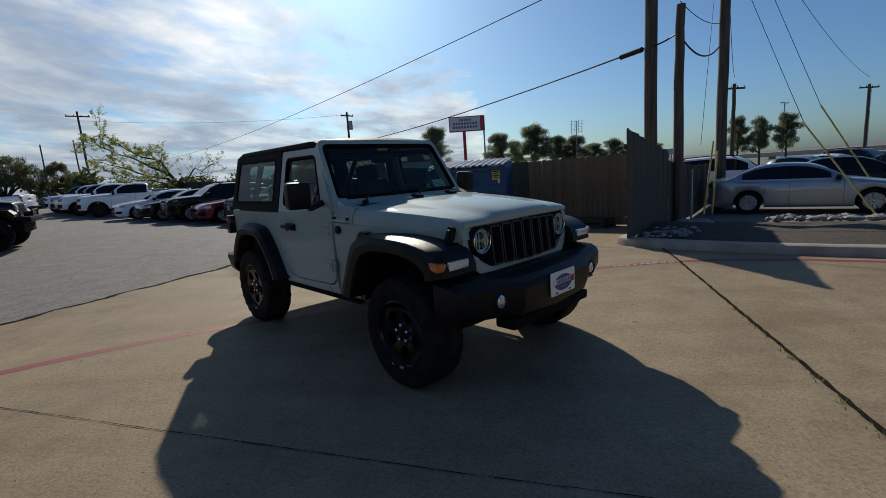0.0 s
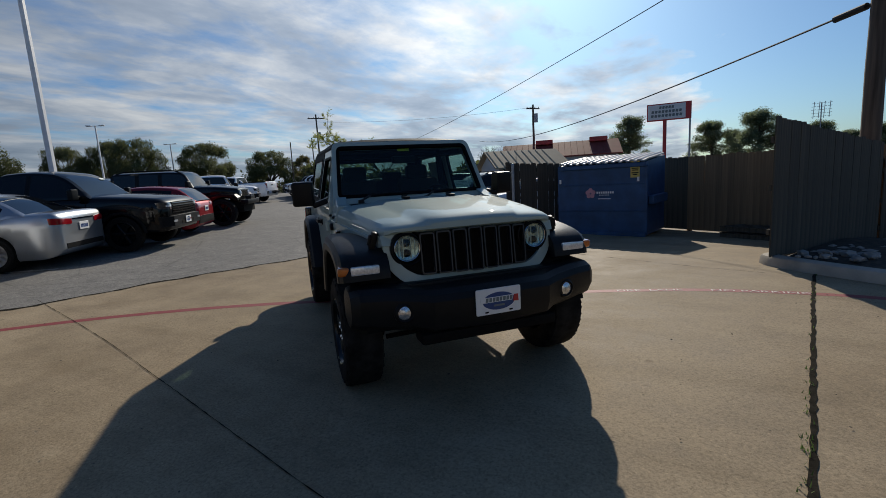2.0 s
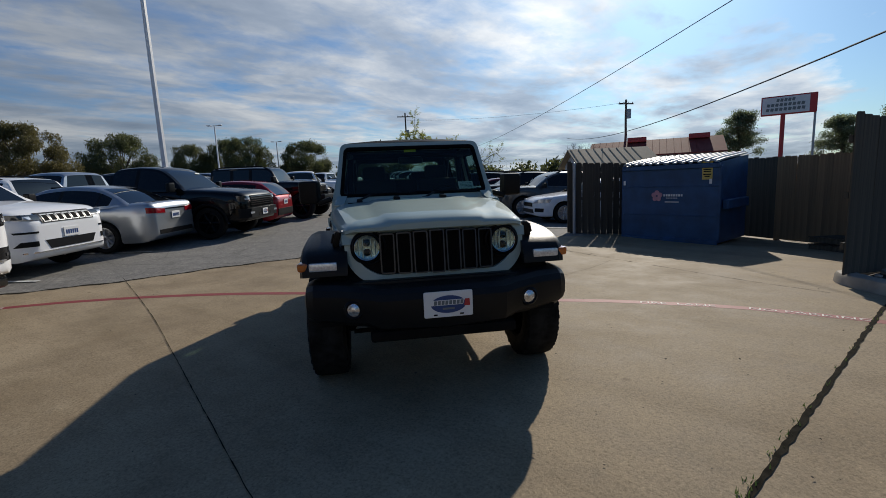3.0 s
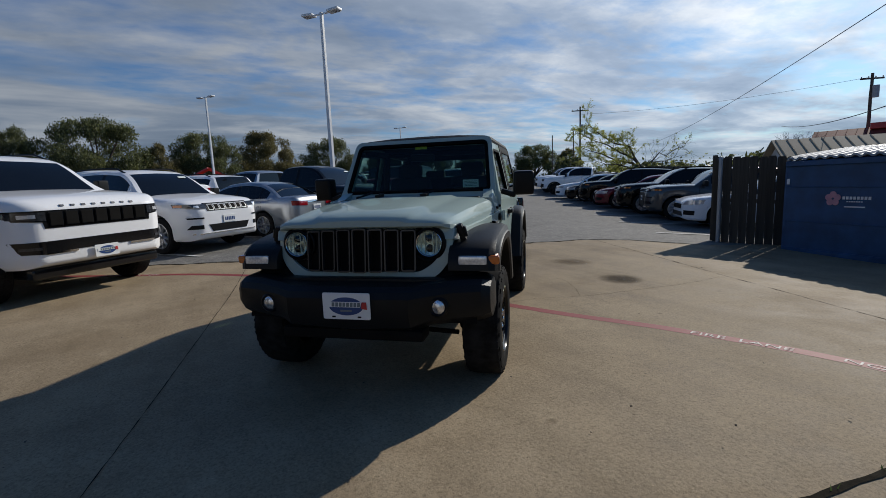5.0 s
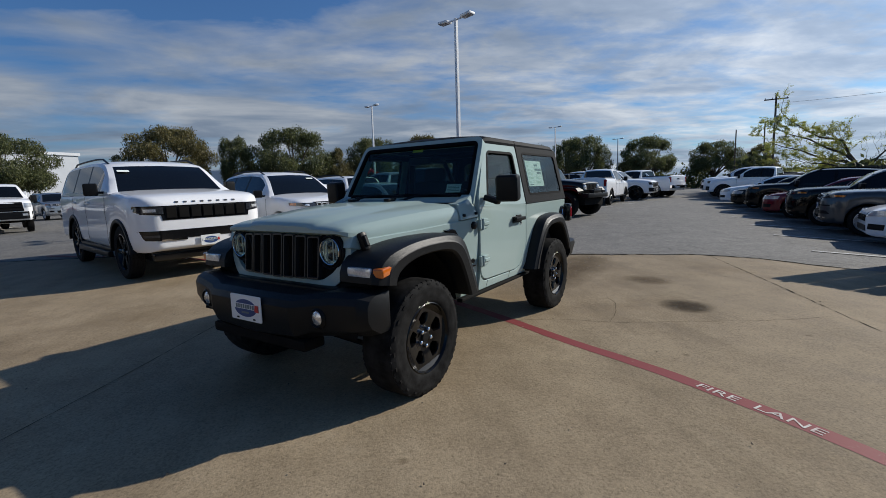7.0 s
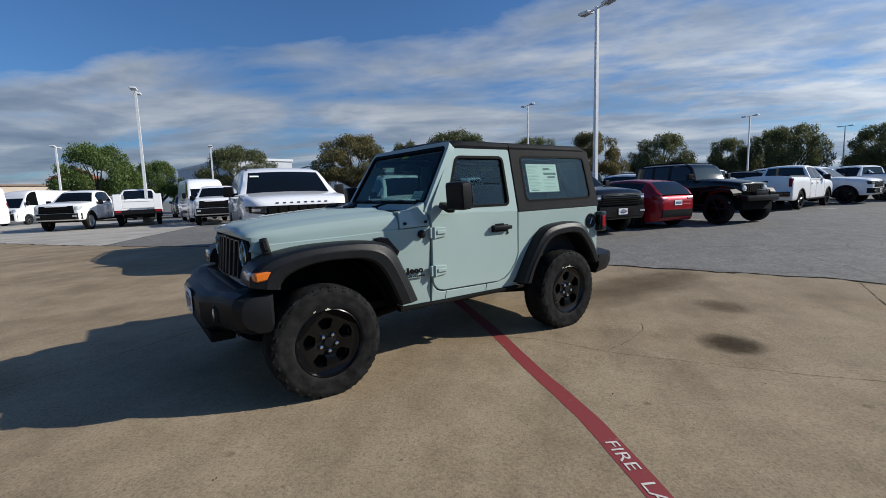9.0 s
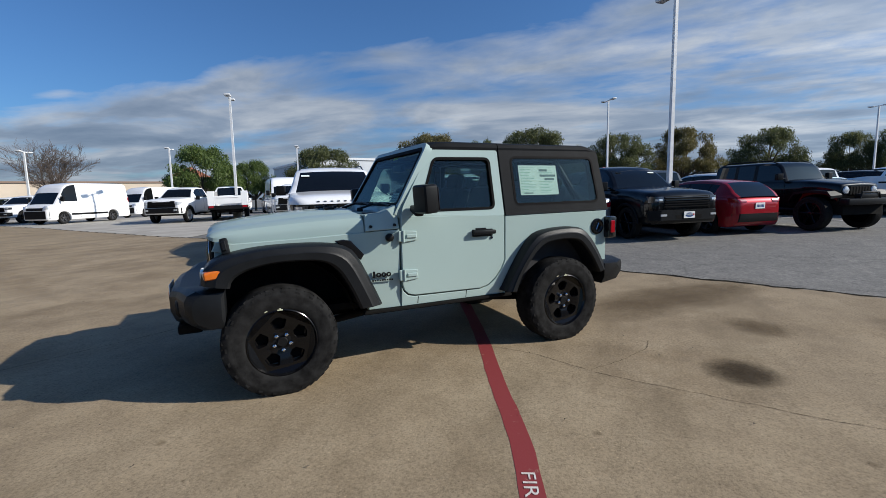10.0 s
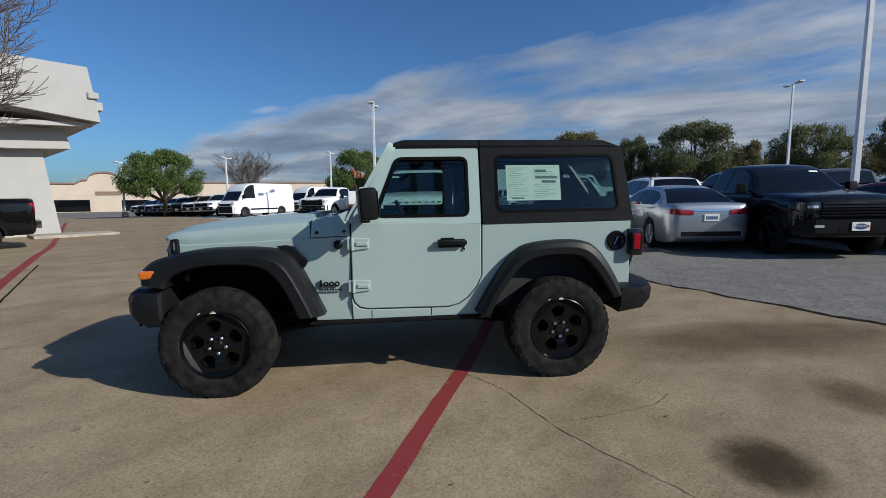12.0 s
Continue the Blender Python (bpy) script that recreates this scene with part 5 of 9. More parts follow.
    for y, xa, xb, zb, zt in ((-0.90, -2.93, -3.10, 0.56, 0.685), (-0.86, -2.93, -3.19, 0.49, 0.70), (-0.70, -2.95, -3.24, 0.485, 0.715), (0.0, -2.95, -3.26, 0.485, 0.715), (0.70, -2.95, -3.24, 0.485, 0.715), (0.86, -2.93, -3.19, 0.49, 0.70), (0.90, -2.93, -3.10, 0.56, 0.685)):
        rings.append([Vector(p) for p in ((xa, y, zt), (xb + 0.015, y, zt), (xb, y, zt - 0.03), (xb + 0.01, y, zb + 0.10), (xb + 0.07, y, zb + 0.03), (xa, y, zb))])
    loft(bm, rings)
    part("rear_bumper", bm, flare, car, "black plastic rear bumper")

    # grille: body-colour surround, black panel, seven slots, headlamps
    def face(u, v, d):
        return Vector((0.425 + d - (v - 0.95) * 0.10 - 0.05 * (u / 0.6) ** 2, u, v))
    outer = rpoly([(-0.50, 0.765), (0.50, 0.765), (0.597, 0.875), (0.622, 1.02), (0.59, 1.132), (-0.59, 1.132), (-0.622, 1.02), (-0.597, 0.875)], [0.07, 0.07, 0.06, 0.06, 0.075, 0.075, 0.06, 0.06], 5)
    inner = rpoly([(-0.40, 0.808), (0.40, 0.808), (0.505, 0.872), (0.570, 0.99), (0.53, 1.098), (-0.53, 1.098), (-0.570, 0.99), (-0.505, 0.872)], [0.04, 0.04, 0.07, 0.07, 0.06, 0.06, 0.07, 0.07], 5)
    bm = bm_new()
    ring_plate(bm, outer, inner, face, -0.10, 0.012)
    gs = part("grille_surround", bm, paint, car)
    bm = bm_new()
    prism(bm, grow(inner, 0.01), face, -0.05, -0.012)
    gp = part("grille_panel", bm, M["under"], car, "black seven-slot grille")
    for k in range(7):
        u = (k - 3) * 0.1115
        zb, zt = 0.806 + 0.010 * abs(k - 3) / 3, 1.096 - 0.004 * abs(k - 3)
        bm = bm_new()
        o = rpoly([(u - 0.048, zb), (u + 0.048, zb), (u + 0.050, zt), (u - 0.050, zt)], 0.02, 4)
        ring_plate(bm, o, grow(o, -0.009), face, -0.012, 0.026)
        sl = part("slot_frame", bm, M["slot"], gp, "thin grey slot frame")
    for s in (1, -1):
        hm = Matrix.Translation(face(s * 0.468, 0.994, -0.012)) @ Euler((0, radians(90), 0)).to_matrix().to_4x4()
        bm = bm_new()
        lathe(bm, [(0.086, 0.0), (0.088, 0.030), (0.093, 0.038), (0.099, 0.034), (0.102, 0.008)], hm, 40)
        hl = part("headlamp", bm, M["black"], car, "round headlamp in a black bezel")
        bm = bm_new()
        lathe(bm, [(0.098, 0.004), (0.104, 0.024), (0.112, 0.030), (0.119, 0.024), (0.121, -0.01)], hm @ Matrix.Translation((0, -0.010 * s, 0)), 40)
        part("headlamp_socket", bm, M["black"], hl, "deep black lamp socket")
        bm = bm_new()
        lathe(bm, [(0.0, 0.060), (0.04, 0.056), (0.066, 0.048), (0.084, 0.036)], hm, 40)
        part("headlamp_glass", bm, M["glass"], hl)
        bm = bm_new()
        lathe(bm, [(0.0, 0.010), (0.03, 0.012), (0.06, 0.018), (0.086, 0.026)], hm, 32)
        part("reflector", bm, M["reflector"], hl, "chrome reflector")
        bm = bm_new()
        lathe(bm, [(0.078, 0.026), (0.080, 0.040), (0.083, 0.042), (0.086, 0.038), (0.087, 0.026)], hm, 40)
        part("trim_ring", bm, M["chrome"], hl, "bright trim ring")
        for up in (1, -1):
            bm = bm_new()
            lathe(bm, [(0.0, 0.040), (0.012, 0.038), (0.022, 0.030), (0.027, 0.014)], hm @ Matrix.Translation((0.034 * up, 0, 0)), 24)
            part("projector", bm, M["gloss_black"], hl, "dark projector lens")
        for q in (-2, -1, 1, 2):
            bm = bm_new()
            hh = math.sqrt(0.074 ** 2 - (q * 0.026) ** 2)
            box(bm, hm @ Vector((0, q * 0.026, 0.030)), (0.006, 0.005, 2 * hh * 0.9), None)
            part("flute", bm, M["lens"], hl)
        # fog lamp
        fm = Matrix.Translation((0.628, s * 0.568, 0.640)) @ Euler((0, radians(90), 0)).to_matrix().to_4x4()
        bm = bm_new()
        lathe(bm, [(0.0, 0.022), (0.022, 0.020), (0.042, 0.010), (0.046, -0.02)], fm, 28)
        fg = part("fog_lamp", bm, M["reflector"], car, "small round fog lamp")
        bm = bm_new()
        lathe(bm, [(0.044, 0.012), (0.052, 0.018), (0.066, 0.004), (0.068, -0.02)], fm, 28)
        part("fog_bezel", bm, M["black"], fg)

    # front bumper
    bm = bm_new()
    rings = []
    st = ((-0.885, 0.36, 0.46, 0.60, 0.715), (-0.87, 0.34, 0.53, 0.535, 0.755), (-0.82, 0.33, 0.575, 0.525, 0.775), (-0.66, 0.33, 0.622, 0.515, 0.775), (-0.50, 0.33, 0.650, 0.500, 0.755), (-0.40, 0.33, 0.700, 0.470, 0.745), (0.0, 0.33, 0.715, 0.455, 0.748))
    full = list(st) + [(-a, b, c, d, e) for a, b, c, d, e in st[-2::-1]]
    for y, xa, xb, zb, zt in full:
        rings.append([Vector(p) for p in ((xa, y, zt + 0.02), (xb - 0.07, y, zt + 0.012), (xb - 0.02, y, zt - 0.012), (xb, y, zt - 0.05), (xb - 0.002, y, (zb + zt) / 2 - 0.02), (xb - 0.03, y, zb + 0.045), (xb - 0.10, y, zb), (xa, y, zb))])
    loft(bm, rings)
    fb = part("front_bumper", bm, flare, car, "black plastic front bumper", angle=24)
    bm = bm_new()
    box(bm, (0.58, 0, 0.455), (0.16, 0.95, 0.07), None, 0.02, 2)
    part("air_dam", bm, M["under"], fb)
    bm = bm_new()
    box(bm, (0.42, 0, 0.755), (0.16, 1.25, 0.05), None, 0.012, 2)
    part("bumper_shelf", bm, M["black"], fb)
    dealer_plate(car, lambda u, v, d: Vector((0.716 + d, u + 0.015, v + 0.655)), 0.31, 0.165)

    # underbody, axles, frame rails, exhaust
    bm = bm_new()
    box(bm, (-1.35, 0, 0.54), (3.2, 1.40, 0.05))
    part("floor_pan", bm, M["under"], car)
    for y in (-0.40, 0.40):
        bm = bm_new()
        box(bm, (-1.42, y, 0.47), (3.1, 0.08, 0.12), None, 0.01)
        part("frame_rail", bm, M["under"], car)
    for x in (0.0, -2.46):
        bm = bm_new()
        rod(bm, (x, -0.72, 0.385), (x, 0.72, 0.385), 0.045, seg=14)
        bmesh.ops.create_uvsphere(bm, u_segments=14, v_segments=8, radius=0.13, matrix=Matrix.Translation((x, -0.15 if x == 0 else 0.0, 0.385)))
        part("axle", bm, M["under"], car)
    bm = bm_new()
    tube(bm, [(0.2, -0.6, 0.36), (0.16, 0.0, 0.36), (0.2, 0.6, 0.34)], 0.018)
    part("track_bar", bm, M["under"], car)
    for p, q in (((0.1, 0.62, 0.36), (-0.85, 0.42, 0.42)), ((0.1, -0.62, 0.36), (-0.85, -0.42, 0.42)), ((-2.35, 0.5, 0.36), (-1.6, 0.40, 0.42)), ((-2.35, -0.5, 0.36), (-1.6, -0.40, 0.42))):
        bm = bm_new()
        rod(bm, p, q, 0.03)
        part("suspension_link", bm, M["under"], car)
    # inside
    bm = bm_new()
    box(bm, (-1.05, 0, 1.13), (0.30, 1.42, 0.22), None, 0.07, 3)
    part("dashboard", bm, M["seat"], car)
    bm = bm_new()
    sm = Matrix.Translation((-1.34, 0.36, 1.18)) @ Euler((0, radians(-66), 0)).to_matrix().to_4x4()
    lathe(bm, [(0.185 + 0.015 * math.cos(a), 0.015 * math.sin(a)) for a in np.linspace(0, 2 * math.pi, 8, endpoint=False)], sm, 32, True)
    for a in (0, 120, 240):
        rod(bm, sm @ Vector((0, 0, 0)), sm @ Vector((0.18 * math.cos(radians(a + 90)), 0.18 * math.sin(radians(a + 90)), 0)), 0.018)
    part("steering_wheel", bm, M["black"], car)
    hero_seat(car, 0.36, -1.60)
    hero_seat(car, -0.36, -1.60)
    hero_seat(car, 0.0, -2.40, True)
    for s in (1, -1):
        bm = bm_new()
        tube(bm, [(-1.20, s * 0.62, 1.68), (-1.88, s * 0.61, 1.70), (-2.55, s * 0.60, 1.68), (-2.95, s * 0.60, 1.15)], 0.032)
        rod(bm, (-1.90, s * 0.61, 1.70), (-1.92, s * 0.68, 0.9), 0.035)
        part("roll_bar", bm, M["black"], car)
    bm = bm_new()
    rod(bm, (-1.90, -0.61, 1.70), (-1.90, 0.61, 1.70), 0.035)
    part("roll_bar", bm, M["black"], car)
    bm = bm_new()
    for s in (1, -1):
        box(bm, (-1.95, s * 0.70, 0.85), (2.2, 0.03, 0.62))
    box(bm, (-0.80, 0, 0.85), (0.04, 1.40, 0.70))
    part("inner_trim", bm, M["seat"], car)
    bm = bm_new()
    box(bm, (-0.2, 0, 0.80), (1.1, 0.95, 0.5))
    part("engine_bay", bm, M["under"], car)
    for x in (0.0, -2.46):
        for s in (1, -1):
            hero_wheel(car, x, s * 0.778, 0.386, s)
    return car


HERO = stand(0.61, 4.17, -42.0)
hero_car(HERO)

# ---- parked vehicles: one builder, one spec a kind ----
WHEELS = {}


def wheel_meshes(kind):
    """Tyre and rim of unit radius, axis along local z, face towards +z."""
    if kind in WHEELS:
        return WHEELS[kind]
    ident = Matrix.Identity(4)
    bm = bm_new()
    lathe(bm, [(0.66, -0.26), (0.74, -0.30), (0.90, -0.31), (0.985, -0.25), (1.0, -0.12), (1.0, 0.12), (0.985, 0.25), (0.90, 0.31), (0.74, 0.30), (0.66, 0.26)], ident, 36)
    tyre = finish("tyre", bm, M["rubber"])
    bm = bm_new()
    lathe(bm, [(0.68, 0.24), (0.70, 0.27), (0.66, 0.28), (0.62, 0.20), (0.60, 0.0)], ident, 36)
    lathe(bm, [(0.0, 0.02), (0.61, 0.02)], ident, 24)
    n = {"black": 6, "silver": 10, "dark": 5}[kind]
    for k in range(n):
        rot = Euler((0, 0, 2 * math.pi * k / n)).to_matrix()
        rings = []
        for r, w, zf in ((0.06, 0.10, 0.20), (0.35, 0.075, 0.235), (0.64, 0.10 if n < 8 else 0.06, 0.25)):
            rings.append([rot @ Vector(p) for p in ((-w, r, 0.03), (-w, r, zf - 0.03), (-w * 0.6, r, zf), (w * 0.6, r, zf), (w, r, zf - 0.03), (w, r, 0.03))])
        loft(bm, rings)
    lathe(bm, [(0.0, 0.27), (0.10, 0.265), (0.14, 0.24), (0.15, 0.05)], ident, 18)
    rim = finish("rim", bm, {"black": M["rim_black"], "silver": M["rim_silver"], "dark": M["rim_gray"]}[kind])
    WHEELS[kind] = (tyre.data, rim.data)
    bpy.data.objects.remove(tyre), bpy.data.objects.remove(rim)
    return WHEELS[kind]


def soft(pts, x):
    """A smooth curve through points, without overshoot."""
    pts = sorted(pts)
    if x <= pts[0][0]:
        return pts[0][1]
    if x >= pts[-1][0]:
        return pts[-1][1]
    k = next(i for i in range(len(pts) - 1) if pts[i][0] <= x <= pts[i + 1][0])
    sl = [(pts[i + 1][1] - pts[i][1]) / max(1e-6, pts[i + 1][0] - pts[i][0]) for i in range(len(pts) - 1)]

    def tan(i):
        if i == 0 or i == len(pts) - 1:
            return sl[0] if i == 0 else sl[-1]
        a, b = sl[i - 1], sl[i]
        return 0.0 if a * b <= 0 else 2 * a * b / (a + b)
    h = pts[k + 1][0] - pts[k][0]
    t = (x - pts[k][0]) / h
    return ((2 * t ** 3 - 3 * t * t + 1) * pts[k][1] + (t ** 3 - 2 * t * t + t) * h * tan(k) + (3 * t * t - 2 * t ** 3) * pts[k + 1][1] + (t ** 3 - t * t) * h * tan(k + 1))


def bow(d, r):
    """0 at the tip, 1 a length r behind it, along a quarter ellipse."""
    return 1.0 if d >= r else math.sqrt(max(0.0, 1 - ((r - d) / r) ** 2))


def section(sp, x):
    """Top, half width and bottom of the body at x."""
    df, dr = sp["xf"] - x, x - sp["xr"]
    top = soft(sp["top"], x)
    w = sp["W"] - sp.get("tuck", 0.0) * max(0.0, x + 0.4)
    zb = sp["zb"]
    (rx, ry), (px, zf), (cx, zc) = sp["front"], sp["nose"], sp["chin"]
    w -= ry * (1 - bow(df, rx))
    top = zf + (top - zf) * bow(df, px)
    zb = zc - (zc - zb) * bow(df, cx)
    (rx, ry), (px, zf), (cx, zc) = sp["rear"], sp["tail"], sp["rchin"]
    w -= ry * (1 - bow(dr, rx))
    top = zf + (top - zf) * bow(dr, px)
    zb = zc - (zc - zb) * bow(dr, cx)
    return top, w, zb


def end_x(sp, y, z, back=False):
    """Where the nose (or the tail) lies at a height and a distance from the middle."""
    s = -1 if back else 1
    x0 = sp["xr"] if back else sp["xf"]
    (rx, ry), (px, zf), (cx, zc) = (sp["rear"], sp["tail"], sp["rchin"]) if back else (sp["front"], sp["nose"], sp["chin"])
    zh = soft(sp["top"], x0 - s * px)
    y, d = abs(y) / 0.985, 0.0
    W = sp["W"] - (0 if back else sp.get("tuck", 0.0) * max(0.0, x0 - rx + 0.4))
    if y > W - ry:
        d = max(d, rx * (1 - math.sqrt(max(0.0, 1 - min(1, (y - W + ry) / ry) ** 2))))
    if z > zf:
        d = max(d, px * (1 - math.sqrt(max(0.0, 1 - min(1, (z - zf) / (zh - zf + 0.03)) ** 2))))
    if z < zc:
        d = max(d, cx * (1 - math.sqrt(max(0.0, 1 - min(1, (zc - z) / (zc - sp["zb"])) ** 2))))
    return x0 - s * d


def patch(bm, sp, q, off=0.008, back=False, flip=1, n=10, m=4, deep=0.05):
    """A skin over the nose or tail between four (y, z) corners, with depth behind it."""
    s = -1 if back else 1
    grid = []
    for i in range(n + 1):
        col = []
        for j in range(m + 1):
            u, v = i / n, j / m
            y = (q[0][0] * (1 - u) + q[1][0] * u) * (1 - v) + (q[3][0] * (1 - u) + q[2][0] * u) * v
            z = (q[0][1] * (1 - u) + q[1][1] * u) * (1 - v) + (q[3][1] * (1 - u) + q[2][1] * u) * v
            col.append(Vector((end_x(sp, y, z, back) + s * off, y * flip, z)))
        grid.append(col)
    rings = []
    for col in grid:
        rings.append(col + [p - Vector((s * (deep + off), 0, 0)) for p in col[::-1]])
    loft(bm, rings)


def body_rings(sp):
    """Cross-sections of the lower body, with the wheel openings cut upwards."""
    xf, xr = sp["xf"], sp["xr"]
    xs = set(np.linspace(xr, xf, 26)) | {p[0] for p in sp["top"]}
    for k in range(11):
        f = 1 - math.cos(math.pi / 2 * k / 10)
        for key, x0, s in (("front", xf, -1), ("nose", xf, -1), ("chin", xf, -1), ("rear", xr, 1), ("tail", xr, 1)):
            xs.add(x0 + s * sp[key][0] * f)
    R = sp["r"] * sp.get("arch", 1.16)
    axles = (0.0, -sp["wb"])
    for a in axles:
        for k in range(17):
            xs.add(a + R * math.cos(math.pi * k / 16))
        xs |= {a + R + 0.004, a - R - 0.004}
    keep, last = [], None
    for x in sorted(xs)[::-1]:
        if xr <= x <= xf and (last is None or last - x > 0.0025):
            keep.append(x)
            last = x
    rings = []
    for x in keep:
        zt, w, zb = section(sp, x)
        for a in axles:
            if abs(x - a) < R:
                zb = max(zb, sp["r"] + math.sqrt(max(0, R * R - (x - a) ** 2)) - 0.02)
        zb = min(zb, zt - 0.06)
        c = sp.get("crown", 0.03) * min(1, w / sp["W"]) ** 2
        h = zt - zb
        sh = sp.get("shoulder", 0.04)
        half = [(0.0, zt + c), (0.5 * w, zt + 0.8 * c), (0.80 * w, zt + 0.3 * c), (0.90 * w, zt - 0.1 * sh), (0.955 * w, zt - min(0.8 * sh, 0.1 * h)), (0.983 * w, zt - min(2.2 * sh, 0.22 * h)), (w, zt - min(0.30, 0.42 * h)),
                (0.992 * w, zb + 0.40 * h), (0.998 * w, zb + 0.22 * h), (0.985 * w, zb + 0.06 * h), (0.94 * w, zb), (0.0, zb)]
        rings.append([Vector((x, y, z)) for y, z in half] + [Vector((x, -y, z)) for y, z in half[-2:0:-1]])
    return rings


def cabin_rings(sp):
    gh = sorted(sp["gh"])
    xs = {p[0] for p in gh} | {v for w in sp["win"] for v in w} | set(np.linspace(gh[0][0], gh[-1][0], 24))
    zmax = max(z for _, z in gh)
    rings, out = [], []
    for x in sorted(xs)[::-1]:
        top, w, _ = section(sp, x)
        zb, zt = top - 0.03, soft(gh, x)
        w *= 0.962
        zt = max(zt, zb + 0.012)
        f = (zt - zb) / max(0.05, zmax - zb)
        wr = w - (w - sp["wr"]) * min(1, f)
        rail = min(0.085, 0.35 * (zt - zb))
        half = [(w, zb), (w - 0.012, zb + min(0.055, 0.3 * (zt - zb))), (wr + 0.015, zt - rail), (wr * 0.965, zt - rail * 0.35), (wr * 0.86, zt - 0.004), (wr * 0.5, zt + 0.014 * f), (0.0, zt + 0.024 * f)]
        rings.append([Vector((x, y, z)) for y, z in half] + [Vector((x, -y, z)) for y, z in half[-2::-1]])
        out.append(x)
    return rings, out


def build_vehicle(name, sp, label, category, paint, glass=None):
    root = thing(name, Matrix.Identity(4), label, category)
    glass = glass or M["far_glass"]
    bm = bm_new()
    loft(bm, body_rings(sp))
    part("body", bm, paint, root, angle=35)
    rings, xs = cabin_rings(sp)
    n = len(rings[0])
    w0, w1 = max(v for w in sp["win"] for v in w), min(v for w in sp["win"] for v in w)

    def role(i, j):
        mid = (xs[i] + xs[i + 1]) / 2
        jj = j if j < n // 2 else n - 2 - j
        if any(min(w) - 1e-6 <= mid <= max(w) + 1e-6 for w in sp["screens"]) and jj in (4, 5):
            return 1
        if jj == 1 and w1 <= mid <= w0:
            if any(min(w) <= mid <= max(w) for w in sp["win"]):
                return 1
            return (2 + 2 * sum(1 for w in sp["win"] if min(w) > mid)) + (j == jj)
        return 0
    pillars = tuple((k, "pillar_trim", M["black"], "") for k in range(2, 10))
    for k, nm, mat, lab in ((0, "cabin", paint, ""), (1, "glazing", glass, "dark tinted glazing")) + pillars:
        bm = bm_new()
        loft(bm, rings, closed=False, caps=False, keep=lambda i, j: role(i, j) == k)
        if len(bm.faces):
            part(nm, bm, mat, root, lab, angle=35)
        else:
            bm.free()
    # dark inside so that arches and gaps stay black
    bm = bm_new()
    box(bm, (-sp["wb"] / 2, 0, sp["r"] + 0.16), (sp["wb"] + 1.3, sp["track"] * 2 - 0.36, 0.36))
    part("underbody", bm, M["under"], root)
    tyre, rim = wheel_meshes(sp.get("rim", "dark"))
    for i, a in enumerate((0.0, -sp["wb"])):
        for s in (1, -1):
            hub = new("wheel")
            hub.parent = root
            hub.matrix_local = Matrix.Translation((a, s * sp["track"], sp["r"])) @ Matrix.Rotation(radians(-90 * s), 4, "X") @ Matrix.Rotation(radians(23 * i + 31 * s), 4, "Z") @ Matrix.Diagonal((sp["r"], sp["r"], sp.get("tyre_w", 0.36), 1))
            for nm, me in (("tyre", tyre), ("rim", rim)):
                o = new(nm, me)
                o.parent = hub
    # mirrors
    mx, mz = sp["mirror"]
    for s in (1, -1):
        w = section(sp, mx)[1]
        k = sp.get("mirror_size", 1)
        bm = bm_new()
        box(bm, (mx, s * (w + 0.09 + 0.02 * k), mz), (0.12, 0.20, 0.14 * k), Euler((0, 0, radians(10 * s))).to_matrix(), 0.035, 3)
        box(bm, (mx + 0.02, s * (w - 0.01), mz - 0.05), (0.06, 0.14, 0.04), None, 0.01)
        part("mirror", bm, M["black"], root)
    # door gaps and handles
    for x in sp["gaps"]:
        top, w, zb = section(sp, x)
        zt, zb = top - 0.06, zb + 0.07
        for s in (1, -1):
            bm = bm_new()
            loft(bm, [[Vector((x + dx, s * (y + dy), z)) for dx, dy in ((-0.004, 0), (0.004, 0), (0.004, 0.003), (-0.004, 0.003))] for y, z in ((w * 0.982, zt), (w * 1.0, zt - 0.22), (w * 0.992, zb + 0.3), (w * 0.997, zb + 0.1), (w * 0.988, zb))])
            part("door_gap", bm, M["black"], root)
    for x in sp["handles"]:
        top, w, _ = section(sp, x)
        for s in (1, -1):
            bm = bm_new()
            box(bm, (x, s * (w * 0.993 + 0.014), top - 0.17), (0.20, 0.035, 0.035), None, 0.012, 2)
            part("handle", bm, paint, root)
    # lamps, grille, intakes: skins that follow the nose and the tail
    for nm, mat, q, off, lab in sp["trim"]:
        back = nm.startswith(("tail", "rear"))
        for flip in ((1, -1) if q[0][0] >= 0 else (1,)):
            bm = bm_new()
            patch(bm, sp, q, off, back, flip)
            part(nm, bm, M[mat], root, lab)
    for fn in sp.get("extra", ()):
        fn(root, sp)
    return root


def span(y0, z0, y1, z1, y2=None, z2=None, z3=None):
    """Corners of a patch: bottom from (y0, z0) to (y1, z2 or z0), top at z1."""
    return ((y0, z0), (y1, z0 if z2 is None else z2), (y1 if y2 is None else y2, z1 if z3 is None else z3), (y0 if y0 > -0.01 or y2 is None else -y2, z1))


